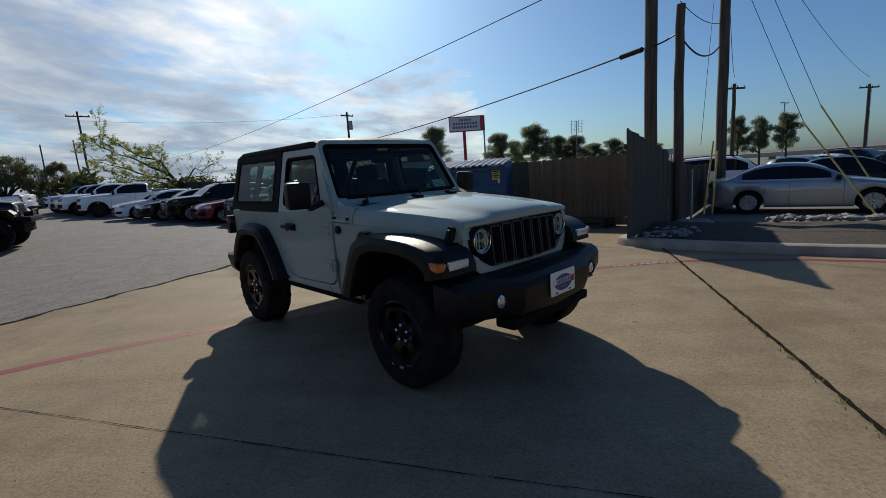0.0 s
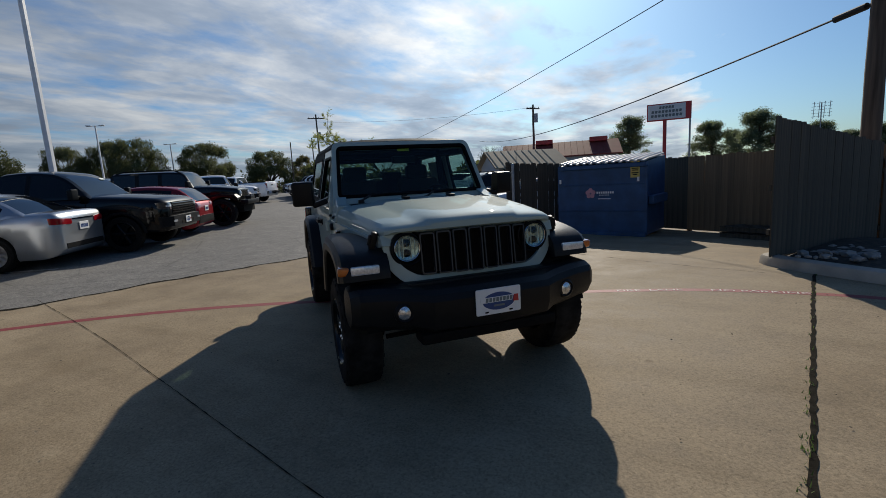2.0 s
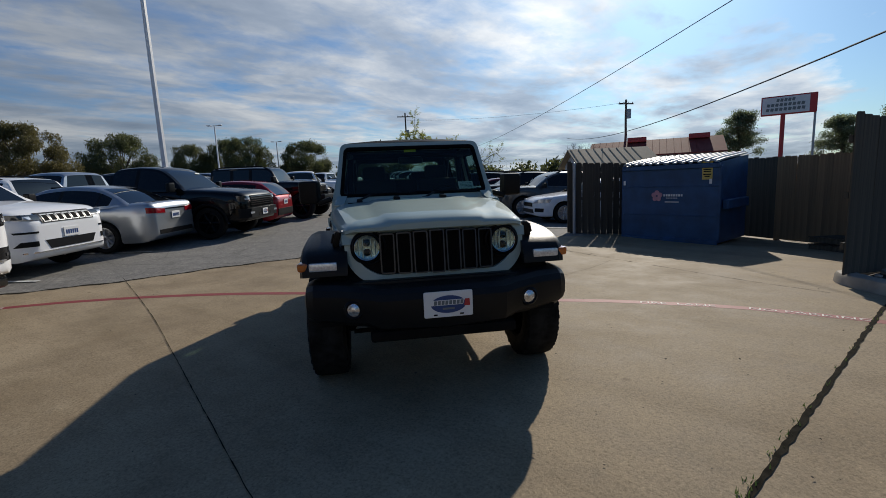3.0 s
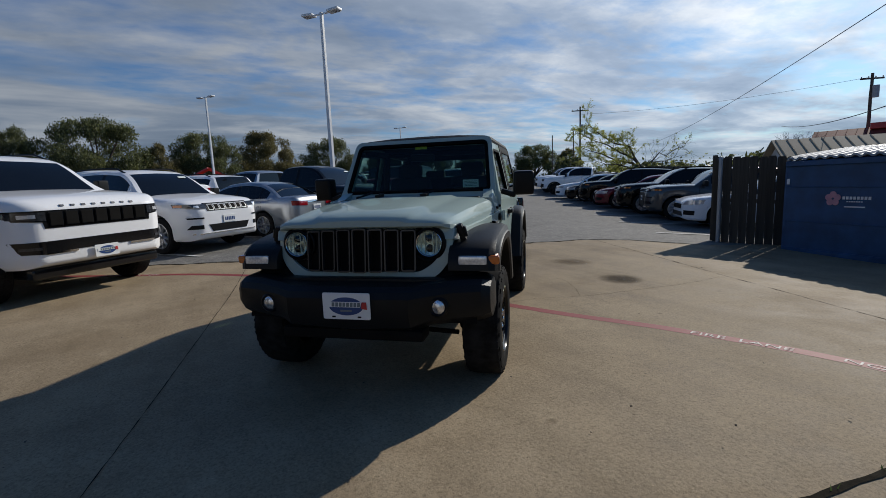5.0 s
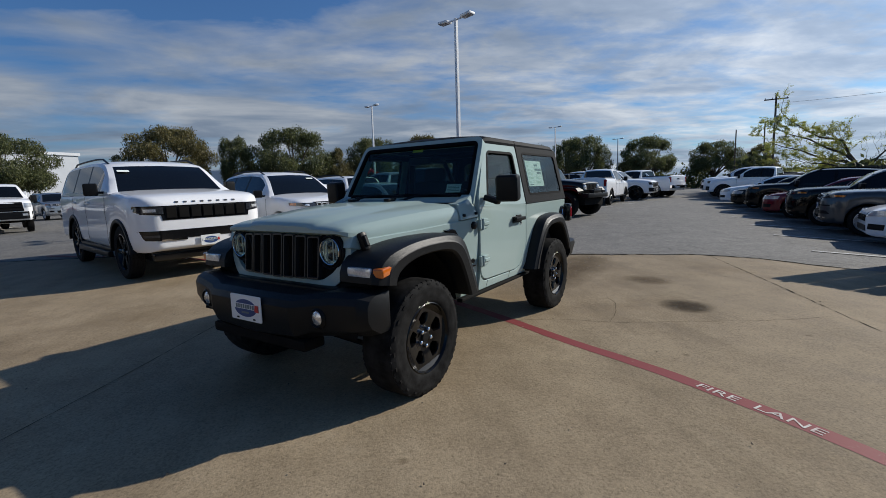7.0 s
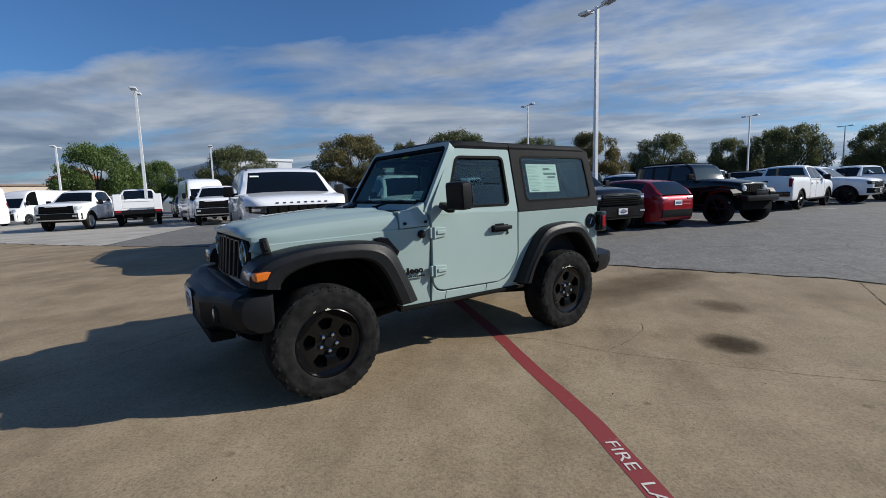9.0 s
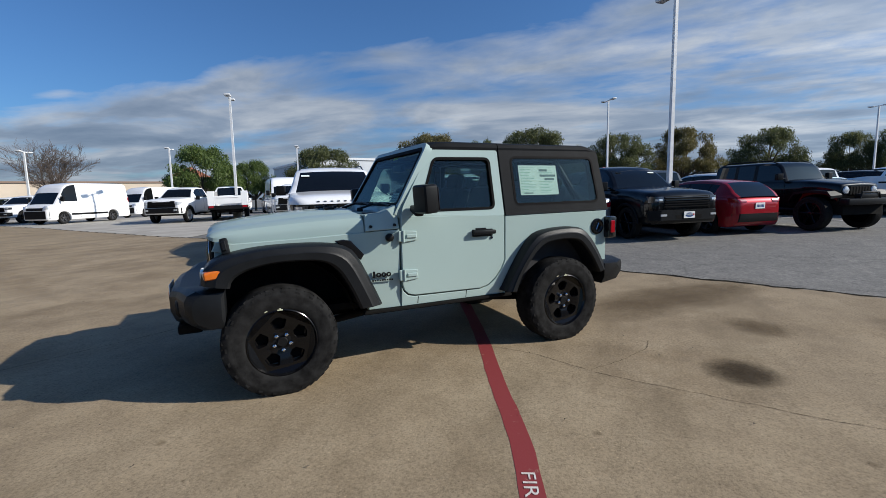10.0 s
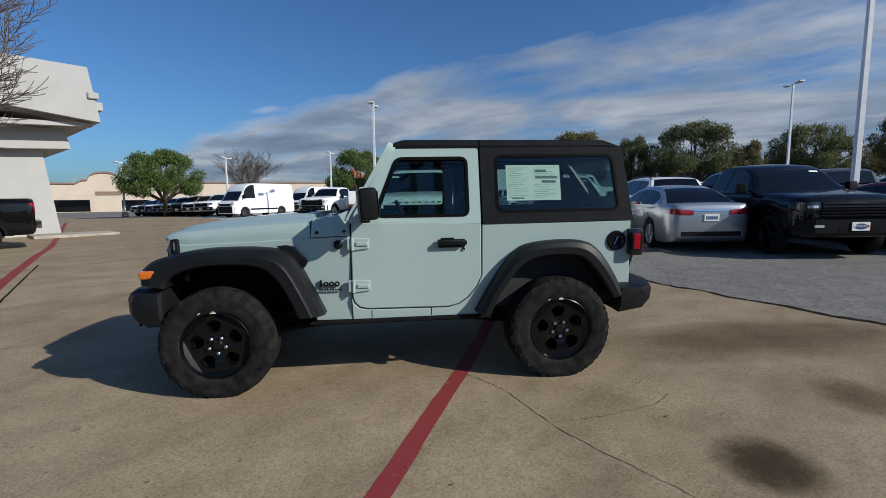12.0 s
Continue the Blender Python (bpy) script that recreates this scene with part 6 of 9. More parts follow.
def grille_slots(z0, z1, w, n, mat="chrome", back="black", rim=0.014):
    """A grille of upright slots, each with its frame."""
    def fn(root, sp):
        bm = bm_new()
        patch(bm, sp, span(-w / 2 - 0.03, z0 - 0.02, w / 2 + 0.03, z1 + 0.02), 0.006)
        g = part("grille", bm, M[back], root)
        for k in range(n):
            y0, y1 = -w / 2 + w * (k + 0.08) / n, -w / 2 + w * (k + 0.92) / n
            bm = bm_new()
            patch(bm, sp, span(y0, z0, y1, z1), 0.016, n=3)
            part("slot_frame", bm, M[mat], g)
            bm = bm_new()
            patch(bm, sp, span(y0 + rim, z0 + rim, y1 - rim, z1 - rim), 0.021, n=3)
            part("slot_opening", bm, M["under"], g)
    return fn


def grille_bars(z0, z1, w, n, mat="gloss_black", back="under"):
    def fn(root, sp):
        bm = bm_new()
        patch(bm, sp, span(-w / 2, z0, w / 2, z1, w / 2 - 0.04), 0.010)
        g = part("grille", bm, M[back], root)
        for k in range(n):
            z = z0 + (z1 - z0) * (k + 0.5) / n
            t = (z1 - z0) / n * 0.15
            bm = bm_new()
            patch(bm, sp, span(-w / 2 + 0.03, z - t, w / 2 - 0.03, z + t), 0.026, m=2)
            part("grille_bar", bm, M[mat], g)
    return fn


def promo_plate(z, off=0.012):
    def fn(root, sp):
        x = end_x(sp, 0, z) + off
        dealer_plate(root, lambda u, v, d: Vector((x + d, u, v + z)), 0.31, 0.16, False)
    return fn


def number_plate(z, s=1, off=0.012):
    """A registration plate; its characters are plain bars."""
    def fn(root, sp):
        x = end_x(sp, 0, z, s < 0) + s * off
        bm = bm_new()
        box(bm, (x, 0, z), (0.008, 0.31, 0.155), None, 0.003)
        p = part("plate", bm, M["plate"], root, "white plate with a dark bar")
        for k in range(6):
            bm = bm_new()
            box(bm, (x + 0.005 * s, (k - 2.5) * 0.042, z - 0.005), (0.004, 0.026, 0.07))
            part("plate_bar", bm, M["plate_blue"], p)
    return fn


def letter_blocks(z, n, mat, pitch):
    def fn(root, sp):
        for k in range(n):
            y = (k - (n - 1) / 2) * pitch
            bm = bm_new()
            patch(bm, sp, span(y - 0.022, z, y + 0.022, z + 0.022), 0.008, n=2, m=2, deep=0.02)
            part("letter_block", bm, M[mat], root)
    return fn


def roof_rails(x0, x1, y, mat="black"):
    def fn(root, sp):
        for s in (1, -1):
            bm = bm_new()
            xs = np.linspace(x0, x1, 9)
            tube(bm, [(x, s * y, soft(sp["gh"], x) + (0.045 if 0 < k < 8 else -0.02)) for k, x in enumerate(xs)], 0.018, 6)
            part("roof_rail", bm, M[mat], root)
    return fn


def flares(out=0.012, mat="black"):
    def fn(root, sp):
        R, r, w = sp["r"] * sp.get("arch", 1.16), sp["r"], sp["W"]
        for a in (0, -sp["wb"]):
            for s in (1, -1):
                bm = bm_new()
                pts = arc(a, r - 0.02, R, 4, 176, 16)
                loft(bm, [[Vector((x + (x - a) * f, s * y, z + (z - r) * f)) for y, f in ((w - 0.12, -0.01), (w + out - 0.006, -0.01), (w + out, 0.02), (w + out, 0.10), (w + out - 0.012, 0.125), (w - 0.08, 0.13))] for x, z in pts])
                part("wheel_arch", bm, M[mat], root)
    return fn


def side_strip(nm, z0, z1, mat, out=0.012, lab=""):
    """Sill cladding between the wheels."""
    def fn(root, sp):
        x0, x1 = -sp["r"] * 1.2, -sp["wb"] + sp["r"] * 1.2
        for s in (1, -1):
            bm = bm_new()
            box(bm, ((x0 + x1) / 2, s * (sp["W"] - 0.04 + out), (z0 + z1) / 2), (x0 - x1, 0.08, z1 - z0), None, 0.015, 2)
            part(nm, bm, M[mat], root, lab)
    return fn


def windscreen_tag(y, f=0.2):
    """A small white ticket behind the top of the windscreen."""
    def fn(root, sp):
        (xa, xb), gh = sp["screens"][0], sp["gh"]
        x = xb + (xa - xb) * f
        z, z2 = soft(gh, x) + 0.022, soft(gh, x + 0.05) + 0.022
        bm = bm_new()
        prism(bm, [(y - 0.09, 0), (y + 0.09, 0), (y + 0.09, 1), (y - 0.09, 1)], lambda u, v, d: Vector((x + 0.05 * v + d, u, z + (z2 - z) * v + d)), 0.0, 0.003)
        part("windscreen_tag", bm, M["paper"], root, "white paper ticket")
    return fn


SEDAN = dict(
    xf=0.93, xr=-3.88, W=0.91, wb=2.80, r=0.335, track=0.79, wr=0.58, rim="silver", zb=0.20, tuck=0.03,
    front=(0.60, 0.42), nose=(0.42, 0.58), chin=(0.20, 0.30), rear=(0.50, 0.26), tail=(0.14, 0.86), rchin=(0.35, 0.38),
    top=[(0.93, 0.76), (0.5, 0.82), (0.0, 0.90), (-0.55, 0.97), (-2.9, 1.00), (-3.30, 1.045), (-3.88, 1.06)],
    gh=[(-0.42, 0.95), (-1.15, 1.34), (-1.45, 1.42), (-1.95, 1.455), (-2.45, 1.43), (-2.75, 1.36), (-3.40, 1.03)],
    win=[(-0.90, -1.78), (-1.86, -2.68), (-2.72, -2.98)], screens=[(-0.42, -1.20), (-2.70, -3.40)],
    mirror=(-0.75, 1.02), gaps=[-0.62, -1.82, -2.78], handles=[-1.62, -2.60],
    trim=[("headlamp", "lens", span(0.46, 0.60, 0.86, 0.70, None, 0.64, 0.76), 0.006, "clear headlamp"), ("lower_intake", "black", span(-0.55, 0.30, 0.55, 0.42, 0.5), 0.006, ""), ("fog_recess", "black", span(0.60, 0.34, 0.80, 0.46), 0.006, ""),
          ("tail_lamp", "red_lens", span(0.38, 0.82, 0.82, 0.92, None, 0.835, 0.96), 0.014, "red tail lamp"), ("rear_valance", "black", span(-0.62, 0.36, 0.62, 0.46), 0.008, ""), ("rear_garnish", "chrome", span(-0.36, 0.90, 0.36, 0.925), 0.010, "")],
    extra=[number_plate(0.76, -1), grille_bars(0.50, 0.63, 0.9, 3)])
HATCH = dict(
    SEDAN, xf=0.92, xr=-3.52, W=0.90, wb=2.70, r=0.33, track=0.78, wr=0.58, rim="dark", rear=(0.60, 0.34), tail=(0.26, 0.76), rchin=(0.30, 0.44),
    top=[(0.92, 0.76), (0.5, 0.84), (0.0, 0.92), (-0.55, 0.97), (-2.6, 1.01), (-3.52, 1.03)],
    gh=[(-0.42, 0.97), (-1.15, 1.35), (-1.5, 1.43), (-2.1, 1.455), (-2.75, 1.41), (-2.98, 1.37), (-3.46, 1.00)],
    win=[(-0.92, -1.75), (-1.83, -2.55), (-2.60, -2.85)], screens=[(-0.42, -1.20), (-2.98, -3.46)], gaps=[-0.62, -1.79, -2.66], handles=[-1.6, -2.5],
    trim=[("headlamp", "lens", span(0.46, 0.62, 0.85, 0.72, None, 0.66, 0.78), 0.006, "clear headlamp"), ("tail_lamp", "red_lens", span(0.42, 0.86, 0.81, 0.93, None, 0.855, 0.97), 0.014, "red tail lamp"),
          ("rear_valance", "black", span(-0.80, 0.34, 0.80, 0.56, 0.76), 0.012, "black rear bumper insert"), ("lower_intake", "black", span(-0.5, 0.32, 0.5, 0.46), 0.006, "")],
    extra=[number_plate(0.76, -1)])
SUV = dict(
    xf=0.92, xr=-3.84, W=0.97, wb=2.92, r=0.375, track=0.82, wr=0.66, rim="silver", crown=0.045, zb=0.27, tuck=0.02,
    front=(0.55, 0.36), nose=(0.36, 0.80), chin=(0.22, 0.42), rear=(0.40, 0.18), tail=(0.10, 0.95), rchin=(0.25, 0.46),
    top=[(0.92, 1.00), (0.55, 1.055), (0.0, 1.11), (-0.55, 1.15), (-3.0, 1.17), (-3.84, 1.16)],
    gh=[(-0.45, 1.13), (-1.10, 1.60), (-1.40, 1.70), (-2.2, 1.74), (-3.1, 1.71), (-3.45, 1.66), (-3.80, 1.16)],
    win=[(-0.92, -1.82), (-1.92, -2.72), (-2.80, -3.40)], screens=[(-0.45, -1.15), (-3.45, -3.80)], mirror=(-0.72, 1.20), mirror_size=1.25, gaps=[-0.60, -1.87, -2.85], handles=[-1.65, -2.62],
    trim=[("headlamp", "lamp_dark", span(0.50, 0.90, 0.93, 0.985, None, 0.93, 1.0), 0.006, "smoked headlamp"), ("headlamp_bulb", "lens", span(0.66, 0.92, 0.76, 0.965), 0.012, ""), ("headlamp_marker", "amber", span(0.88, 0.94, 0.93, 0.985), 0.012, ""), ("lower_intake", "black", span(-0.42, 0.44, 0.42, 0.58, 0.50), 0.008, ""), ("fog_recess", "black", span(0.62, 0.50, 0.86, 0.58, 0.80), 0.008, ""), ("fog_slot", "black", span(0.60, 0.70, 0.86, 0.73), 0.008, ""), ("bumper_bar", "chrome", span(-0.8, 0.395, 0.8, 0.415), 0.012, ""),
          ("tail_lamp", "red_lens", span(0.55, 0.92, 0.93, 1.06), 0.010, "red tail lamp"), ("rear_valance", "black", span(-0.75, 0.44, 0.75, 0.60), 0.010, "")],
    extra=[grille_slots(0.865, 0.985, 0.96, 7, "bright_trim"), number_plate(0.67), roof_rails(-1.3, -3.3, 0.60), windscreen_tag(0.45)])
BIG_SUV = dict(
    xf=0.93, xr=-4.42, W=1.03, wb=3.12, r=0.435, track=0.90, wr=0.80, rim="black", crown=0.035, zb=0.47, tuck=0.015, shoulder=0.05,
    front=(0.50, 0.34), nose=(0.20, 1.16), chin=(0.20, 0.56), rear=(0.25, 0.12), tail=(0.08, 1.15), rchin=(0.2, 0.52),
    top=[(0.93, 1.27), (0.60, 1.325), (0.0, 1.37), (-0.50, 1.395), (-0.9, 1.385), (-3.4, 1.38), (-4.42, 1.37)],
    gh=[(-0.42, 1.37), (-1.02, 1.80), (-1.24, 1.90), (-1.5, 1.945), (-2.2, 1.975), (-3.6, 1.955), (-4.10, 1.90), (-4.38, 1.36)],
    win=[(-0.98, -1.90), (-2.00, -2.95), (-3.06, -4.02)], screens=[(-0.42, -1.08), (-4.10, -4.38)], mirror=(-0.78, 1.45), mirror_size=1.5, gaps=[-0.62, -1.95, -3.00], handles=[-1.72, -2.80],
    trim=[("grille_band", "gloss_black", span(-0.66, 0.955, 0.66, 1.175, 0.70), 0.006, "black mesh grille"), ("grille_wing", "gloss_black", span(0.62, 1.03, 0.985, 1.175, 0.97, 1.06), 0.006, ""), ("headlamp", "lamp_dark", span(0.64, 1.05, 0.97, 1.155, 0.955, 1.075), 0.011, "smoked headlamp"), ("headlamp_bulb", "lens", span(0.74, 1.085, 0.88, 1.13), 0.015, ""),
          ("lower_band", "gloss_black", span(-0.66, 0.665, 0.66, 0.80, 0.68), 0.008, "black lower intake"), ("lower_wing", "gloss_black", span(0.64, 0.64, 0.93, 0.80, 0.955, 0.66), 0.008, ""), ("fog_lamp", "lamp_dark", span(0.72, 0.70, 0.90, 0.735), 0.014, ""), ("lower_trim", "chrome", span(0.34, 0.640, 0.70, 0.665), 0.018, "")],
    extra=[grille_slots(0.985, 1.155, 1.24, 7, "black", "gloss_black", 0.008), promo_plate(0.60, 0.03), letter_blocks(1.215, 8, "rim_gray", 0.125), roof_rails(-1.3, -4.05, 0.72), flares(0.008), side_strip("side_step", 0.32, 0.42, "black", 0.05, "black side step"), side_strip("sill_trim", 0.42, 0.48, "black", 0.004), windscreen_tag(-0.62), lambda root, sp: lower_valance(root)])
PICKUP = dict(
    xf=0.98, xr=-4.80, W=1.02, wb=3.66, r=0.41, track=0.88, wr=0.72, rim="black", crown=0.06, zb=0.42, tuck=0.015, shoulder=0.06,
    front=(0.40, 0.24), nose=(0.26, 0.98), chin=(0.12, 0.52), rear=(0.10, 0.05), tail=(0.03, 1.36), rchin=(0.15, 0.60),
    top=[(0.98, 1.15), (0.55, 1.20), (0.0, 1.25), (-0.60, 1.28), (-2.58, 1.29), (-2.66, 1.38), (-4.80, 1.41)],
    gh=[(-0.55, 1.26), (-1.15, 1.76), (-1.40, 1.86), (-1.9, 1.905), (-2.35, 1.88), (-2.52, 1.80), (-2.60, 1.29)],
    win=[(-0.98, -1.80), (-1.90, -2.45)], screens=[(-0.55, -1.20), (-2.52, -2.60)], mirror=(-0.80, 1.36), mirror_size=1.7, gaps=[-0.66, -1.85, -2.56, -2.66], handles=[-1.62, -2.38],
    trim=[("headlamp", "lamp_dark", span(0.66, 0.94, 0.955, 1.09), 0.008, "smoked headlamp"), ("headlamp_bulb", "lens", span(0.70, 0.98, 0.86, 1.03), 0.014, ""), ("bumper", "black", span(-0.96, 0.52, 0.96, 0.76), 0.075, "front bumper"), ("bumper_fog_lamp", "lens", span(0.62, 0.62, 0.78, 0.67), 0.084, ""), ("bumper_opening", "under", span(-0.36, 0.55, 0.36, 0.64), 0.080, ""),
          ("tail_lamp", "red_lens", span(0.86, 1.00, 1.0, 1.34), 0.012, "red tail lamp"), ("rear_bumper", "chrome", span(-0.96, 0.60, 0.96, 0.80), 0.13, "rear bumper"), ("rear_bumper_step", "black", span(-0.40, 0.72, 0.40, 0.805), 0.135, ""), ("rear_handle", "black", span(-0.12, 1.20, 0.12, 1.26), 0.012, "")],
    extra=[grille_bars(0.80, 1.09, 1.30, 5), promo_plate(0.64, 0.09), flares(0.006), side_strip("side_step", 0.40, 0.46, "black", 0.05), lambda root, sp: bed_cover(root), windscreen_tag(0.5)])
WORK_TRUCK = dict(
    PICKUP, rim="silver", wb=3.8, xf=1.0, xr=-2.64, r=0.43, zb=0.50, nose=(0.22, 1.08), front=(0.32, 0.18), chin=(0.10, 0.60), rear=(0.03, 0.02), tail=(0.02, 1.34), rchin=(0.02, 0.52),
    top=[(1.0, 1.24), (0.55, 1.30), (0.0, 1.34), (-0.60, 1.37), (-2.64, 1.38)],
    gh=[(-0.55, 1.34), (-1.15, 1.84), (-1.40, 1.94), (-1.9, 1.98), (-2.35, 1.96), (-2.54, 1.88), (-2.62, 1.38)], gaps=[-0.66, -1.85],
    trim=[("headlamp", "lens", span(0.76, 1.00, 0.98, 1.17), 0.010, "clear headlamp"), ("bumper", "black", span(-0.98, 0.56, 0.98, 0.84), 0.08, "front bumper"), ("bumper_fog_lamp", "lens", span(0.66, 0.68, 0.82, 0.76), 0.09, "")],
    extra=[grille_bars(0.86, 1.21, 1.46, 3, "black"), flares(0.006)])
VAN = dict(
    xf=0.95, xr=-4.80, W=1.03, wb=3.45, r=0.36, track=0.86, wr=0.86, rim="dark", crown=0.03, zb=0.26, tuck=0.02,
    front=(0.50, 0.30), nose=(0.34, 0.88), chin=(0.12, 0.34), rear=(0.06, 0.03), tail=(0.03, 1.30), rchin=(0.1, 0.40),
    top=[(0.95, 1.10), (0.60, 1.18), (0.2, 1.28), (-0.2, 1.35), (-4.80, 1.36)],
    gh=[(0.52, 1.19), (0.02, 1.90), (-0.20, 2.22), (-0.55, 2.42), (-1.2, 2.50), (-4.5, 2.52), (-4.74, 2.42), (-4.79, 1.36)],
    win=[(0.02, -0.95)], screens=[(0.52, -0.06)], mirror=(0.16, 1.52), mirror_size=2.2, gaps=[0.22, -1.05, -2.35], handles=[-0.88],
    trim=[("headlamp", "lens", span(0.62, 0.92, 0.90, 1.10, 0.84), 0.008, "clear headlamp"), ("bumper", "black", span(-0.90, 0.34, 0.90, 0.80), 0.012, "black plastic bumper"), ("grille", "black", span(-0.56, 0.84, 0.56, 1.00, 0.60), 0.008, "black grille"),
          ("tail_lamp", "red_lens", span(0.90, 1.05, 1.0, 1.55), 0.010, "red tail lamp")], extra=[side_strip("side_rub", 0.52, 0.64, "black", 0.012)])
BOXY = dict(
    xf=0.52, xr=-3.60, W=0.80, wb=3.00, r=0.47, track=0.86, wr=0.66, rim="black", crown=0.05, zb=0.62, tuck=0.16, arch=1.1, tyre_w=0.46,
    front=(0.06, 0.05), nose=(0.09, 1.20), chin=(0.05, 0.84), rear=(0.05, 0.04), tail=(0.03, 1.25), rchin=(0.1, 0.74),
    top=[(0.52, 1.26), (0.0, 1.33), (-0.65, 1.38), (-3.60, 1.38)],
    gh=[(-0.92, 1.36), (-1.20, 1.82), (-1.35, 1.92), (-2.0, 1.95), (-3.4, 1.94), (-3.54, 1.88), (-3.59, 1.38)],
    win=[(-1.18, -1.92), (-2.05, -2.65), (-2.78, -3.45)], screens=[(-0.92, -1.25), (-3.54, -3.59)], mirror=(-1.02, 1.50), mirror_size=1.4, gaps=[-0.94, -1.98, -2.72], handles=[-1.78, -2.55],
    trim=[], extra=[grille_slots(0.98, 1.20, 0.70, 7, "black", "gloss_black"), roof_rails(-1.3, -3.4, 0.6), lambda root, sp: off_road_kit(root)])


def lower_valance(root):
    """The black skid panel under the bumper and the liners ahead of the wheels."""
    bm = bm_new()
    box(bm, (0.50, 0, 0.40), (0.66, 1.62, 0.15), None, 0.05, 3)
    part("skid_panel", bm, M["gloss_black"], root, "black skid panel")


def bed_cover(root):
    bm = bm_new()
    box(bm, (-3.70, 0, 1.435), (2.0, 1.74, 0.05), None, 0.015)
    part("bed_cover", bm, M["black"], root, "black bed cover")


def off_road_kit(root):
    """Round lamps, steel bumpers, winch, wide wing flares and a light bar."""
    for s in (1, -1):
        bm = bm_new()
        lathe(bm, [(0.0, 0.03), (0.085, 0.02), (0.10, 0.0), (0.10, -0.03)], Matrix.Translation((0.53, s * 0.47, 1.10)) @ Euler((0, radians(90), 0)).to_matrix().to_4x4(), 20)
        part("headlamp", bm, M["lens"], root, "round headlamp")
        for x0, x1, w0, w1 in ((0.56, -0.62, 0.62, 1.0), (-2.42, -3.60, 0.78, 1.0)):
            bm = bm_new()
            pts = [(x0, 0.98), (x0 - 0.10, 1.10), ((x0 + x1) / 2, 1.14), (x1 + 0.15, 1.08), (x1, 0.86)]
            loft(bm, [[Vector((x, s * w0, z)), Vector((x, s * w1, z - 0.02)), Vector((x, s * w1, z - 0.09)), Vector((x, s * w0, z - 0.06))] for x, z in pts])
            part("wing_flare", bm, M["black"], root, "wide black wing flare")
        bm = bm_new()
        box(bm, (-3.62, s * 0.68, 1.12), (0.08, 0.14, 0.24), None, 0.02, 2)
        part("tail_lamp", bm, M["red_lens"], root)
        bm = bm_new()
        rod(bm, (-0.5, s * 0.84, 0.56), (-2.5, s * 0.84, 0.56), 0.045, seg=10)
        part("rock_rail", bm, M["black"], root)
    for nm, c, sz in (("bumper", (0.70, 0, 0.80), (0.26, 1.46, 0.17)), ("winch", (0.70, 0, 0.94), (0.20, 0.56, 0.14)), ("rear_bumper", (-3.72, 0, 0.78), (0.24, 1.6, 0.18))):
        bm = bm_new()
        box(bm, c, sz, None, 0.035, 2)
        part(nm, bm, M["black"], root)
    bm = bm_new()
    tube(bm, [(0.80, -0.34, 0.86), (0.80, -0.28, 1.04), (0.80, 0.28, 1.04), (0.80, 0.34, 0.86)], 0.022, 8)
    part("bull_bar", bm, M["black"], root)


BUILT = {}


def park(kind, sp, name, x, y, heading, paint, label, category, group="parked vehicles", size=1.0):
    """Build the first of a kind, copy the rest; each takes its own paint."""
    if kind not in BUILT:
        BUILT[kind] = build_vehicle(name, sp, label, category, M["white_paint"])
        ob = BUILT[kind]
        ob.matrix_world = stand(x, y, heading) @ Matrix.Diagonal((size, size, size, 1))
    else:
        ob = copy_thing(BUILT[kind], Matrix.Identity(4))
        ob.name = name
        ob.matrix_world = stand(x, y, heading) @ Matrix.Diagonal((size, size, size, 1))
    tagged(ob, label, category, group)
    for o in ob.children:
        if o.type == "MESH" and o.name.split(".")[0] in ("body", "cabin", "handle"):
            o.material_slots[0].link = "OBJECT"
            o.material_slots[0].material = M[paint]
    return ob

# ---- the lot: who stands where ----
park("big_suv", BIG_SUV, "large_suv", -4.54, 1.25, 40.2, "white_paint", "white full-size SUV with black grille and promo plate", "car", size=1.005)
park("suv", SUV, "suv", -8.0, 3.05, 37.5, "white_paint", "white mid-size SUV with chrome seven-slot grille", "car", size=1.05)
park("sedan", SEDAN, "sedan", -9.55 - 2.8 * 0.79, 5.25 - 2.8 * 0.61, 217.5, "silver_paint", "silver sedan parked with its tail to the lane", "car")
park("pickup", PICKUP, "pickup_truck", -9.75, 7.65, 36, "black_paint", "black crew-cab pickup with promo plate on bumper", "truck")
park("hatch", HATCH, "hatchback", -11.4 - 2.7 * 0.80, 9.6 - 2.7 * 0.60, 217, "red_paint", "red hatchback parked with its tail to the lane", "car")
park("boxy", BOXY, "off_road_car", -12.5, 12.3, 35, "black_paint", "black lifted four-door off-road car on big tyres", "car")
for k, (kind, sp, nm, paint, lab, cat) in enumerate((
        ("pickup", PICKUP, "pickup_truck", "white_paint", "white crew-cab pickup parked across the row", "truck"),
        ("pickup", PICKUP, "pickup_truck", "white_paint", "white pickup with black bumper in the row", "truck"),
        ("pickup", PICKUP, "pickup_truck", "white_paint", "white pickup in the row by the trees", "truck"))):
    x, y, hd = ((-21.9, 18.6, 139), (-23.3, 21.5, 45), (-26.5, 25.3, 50))[k]
    park(kind, sp, nm, x, y, hd, paint, lab, cat)
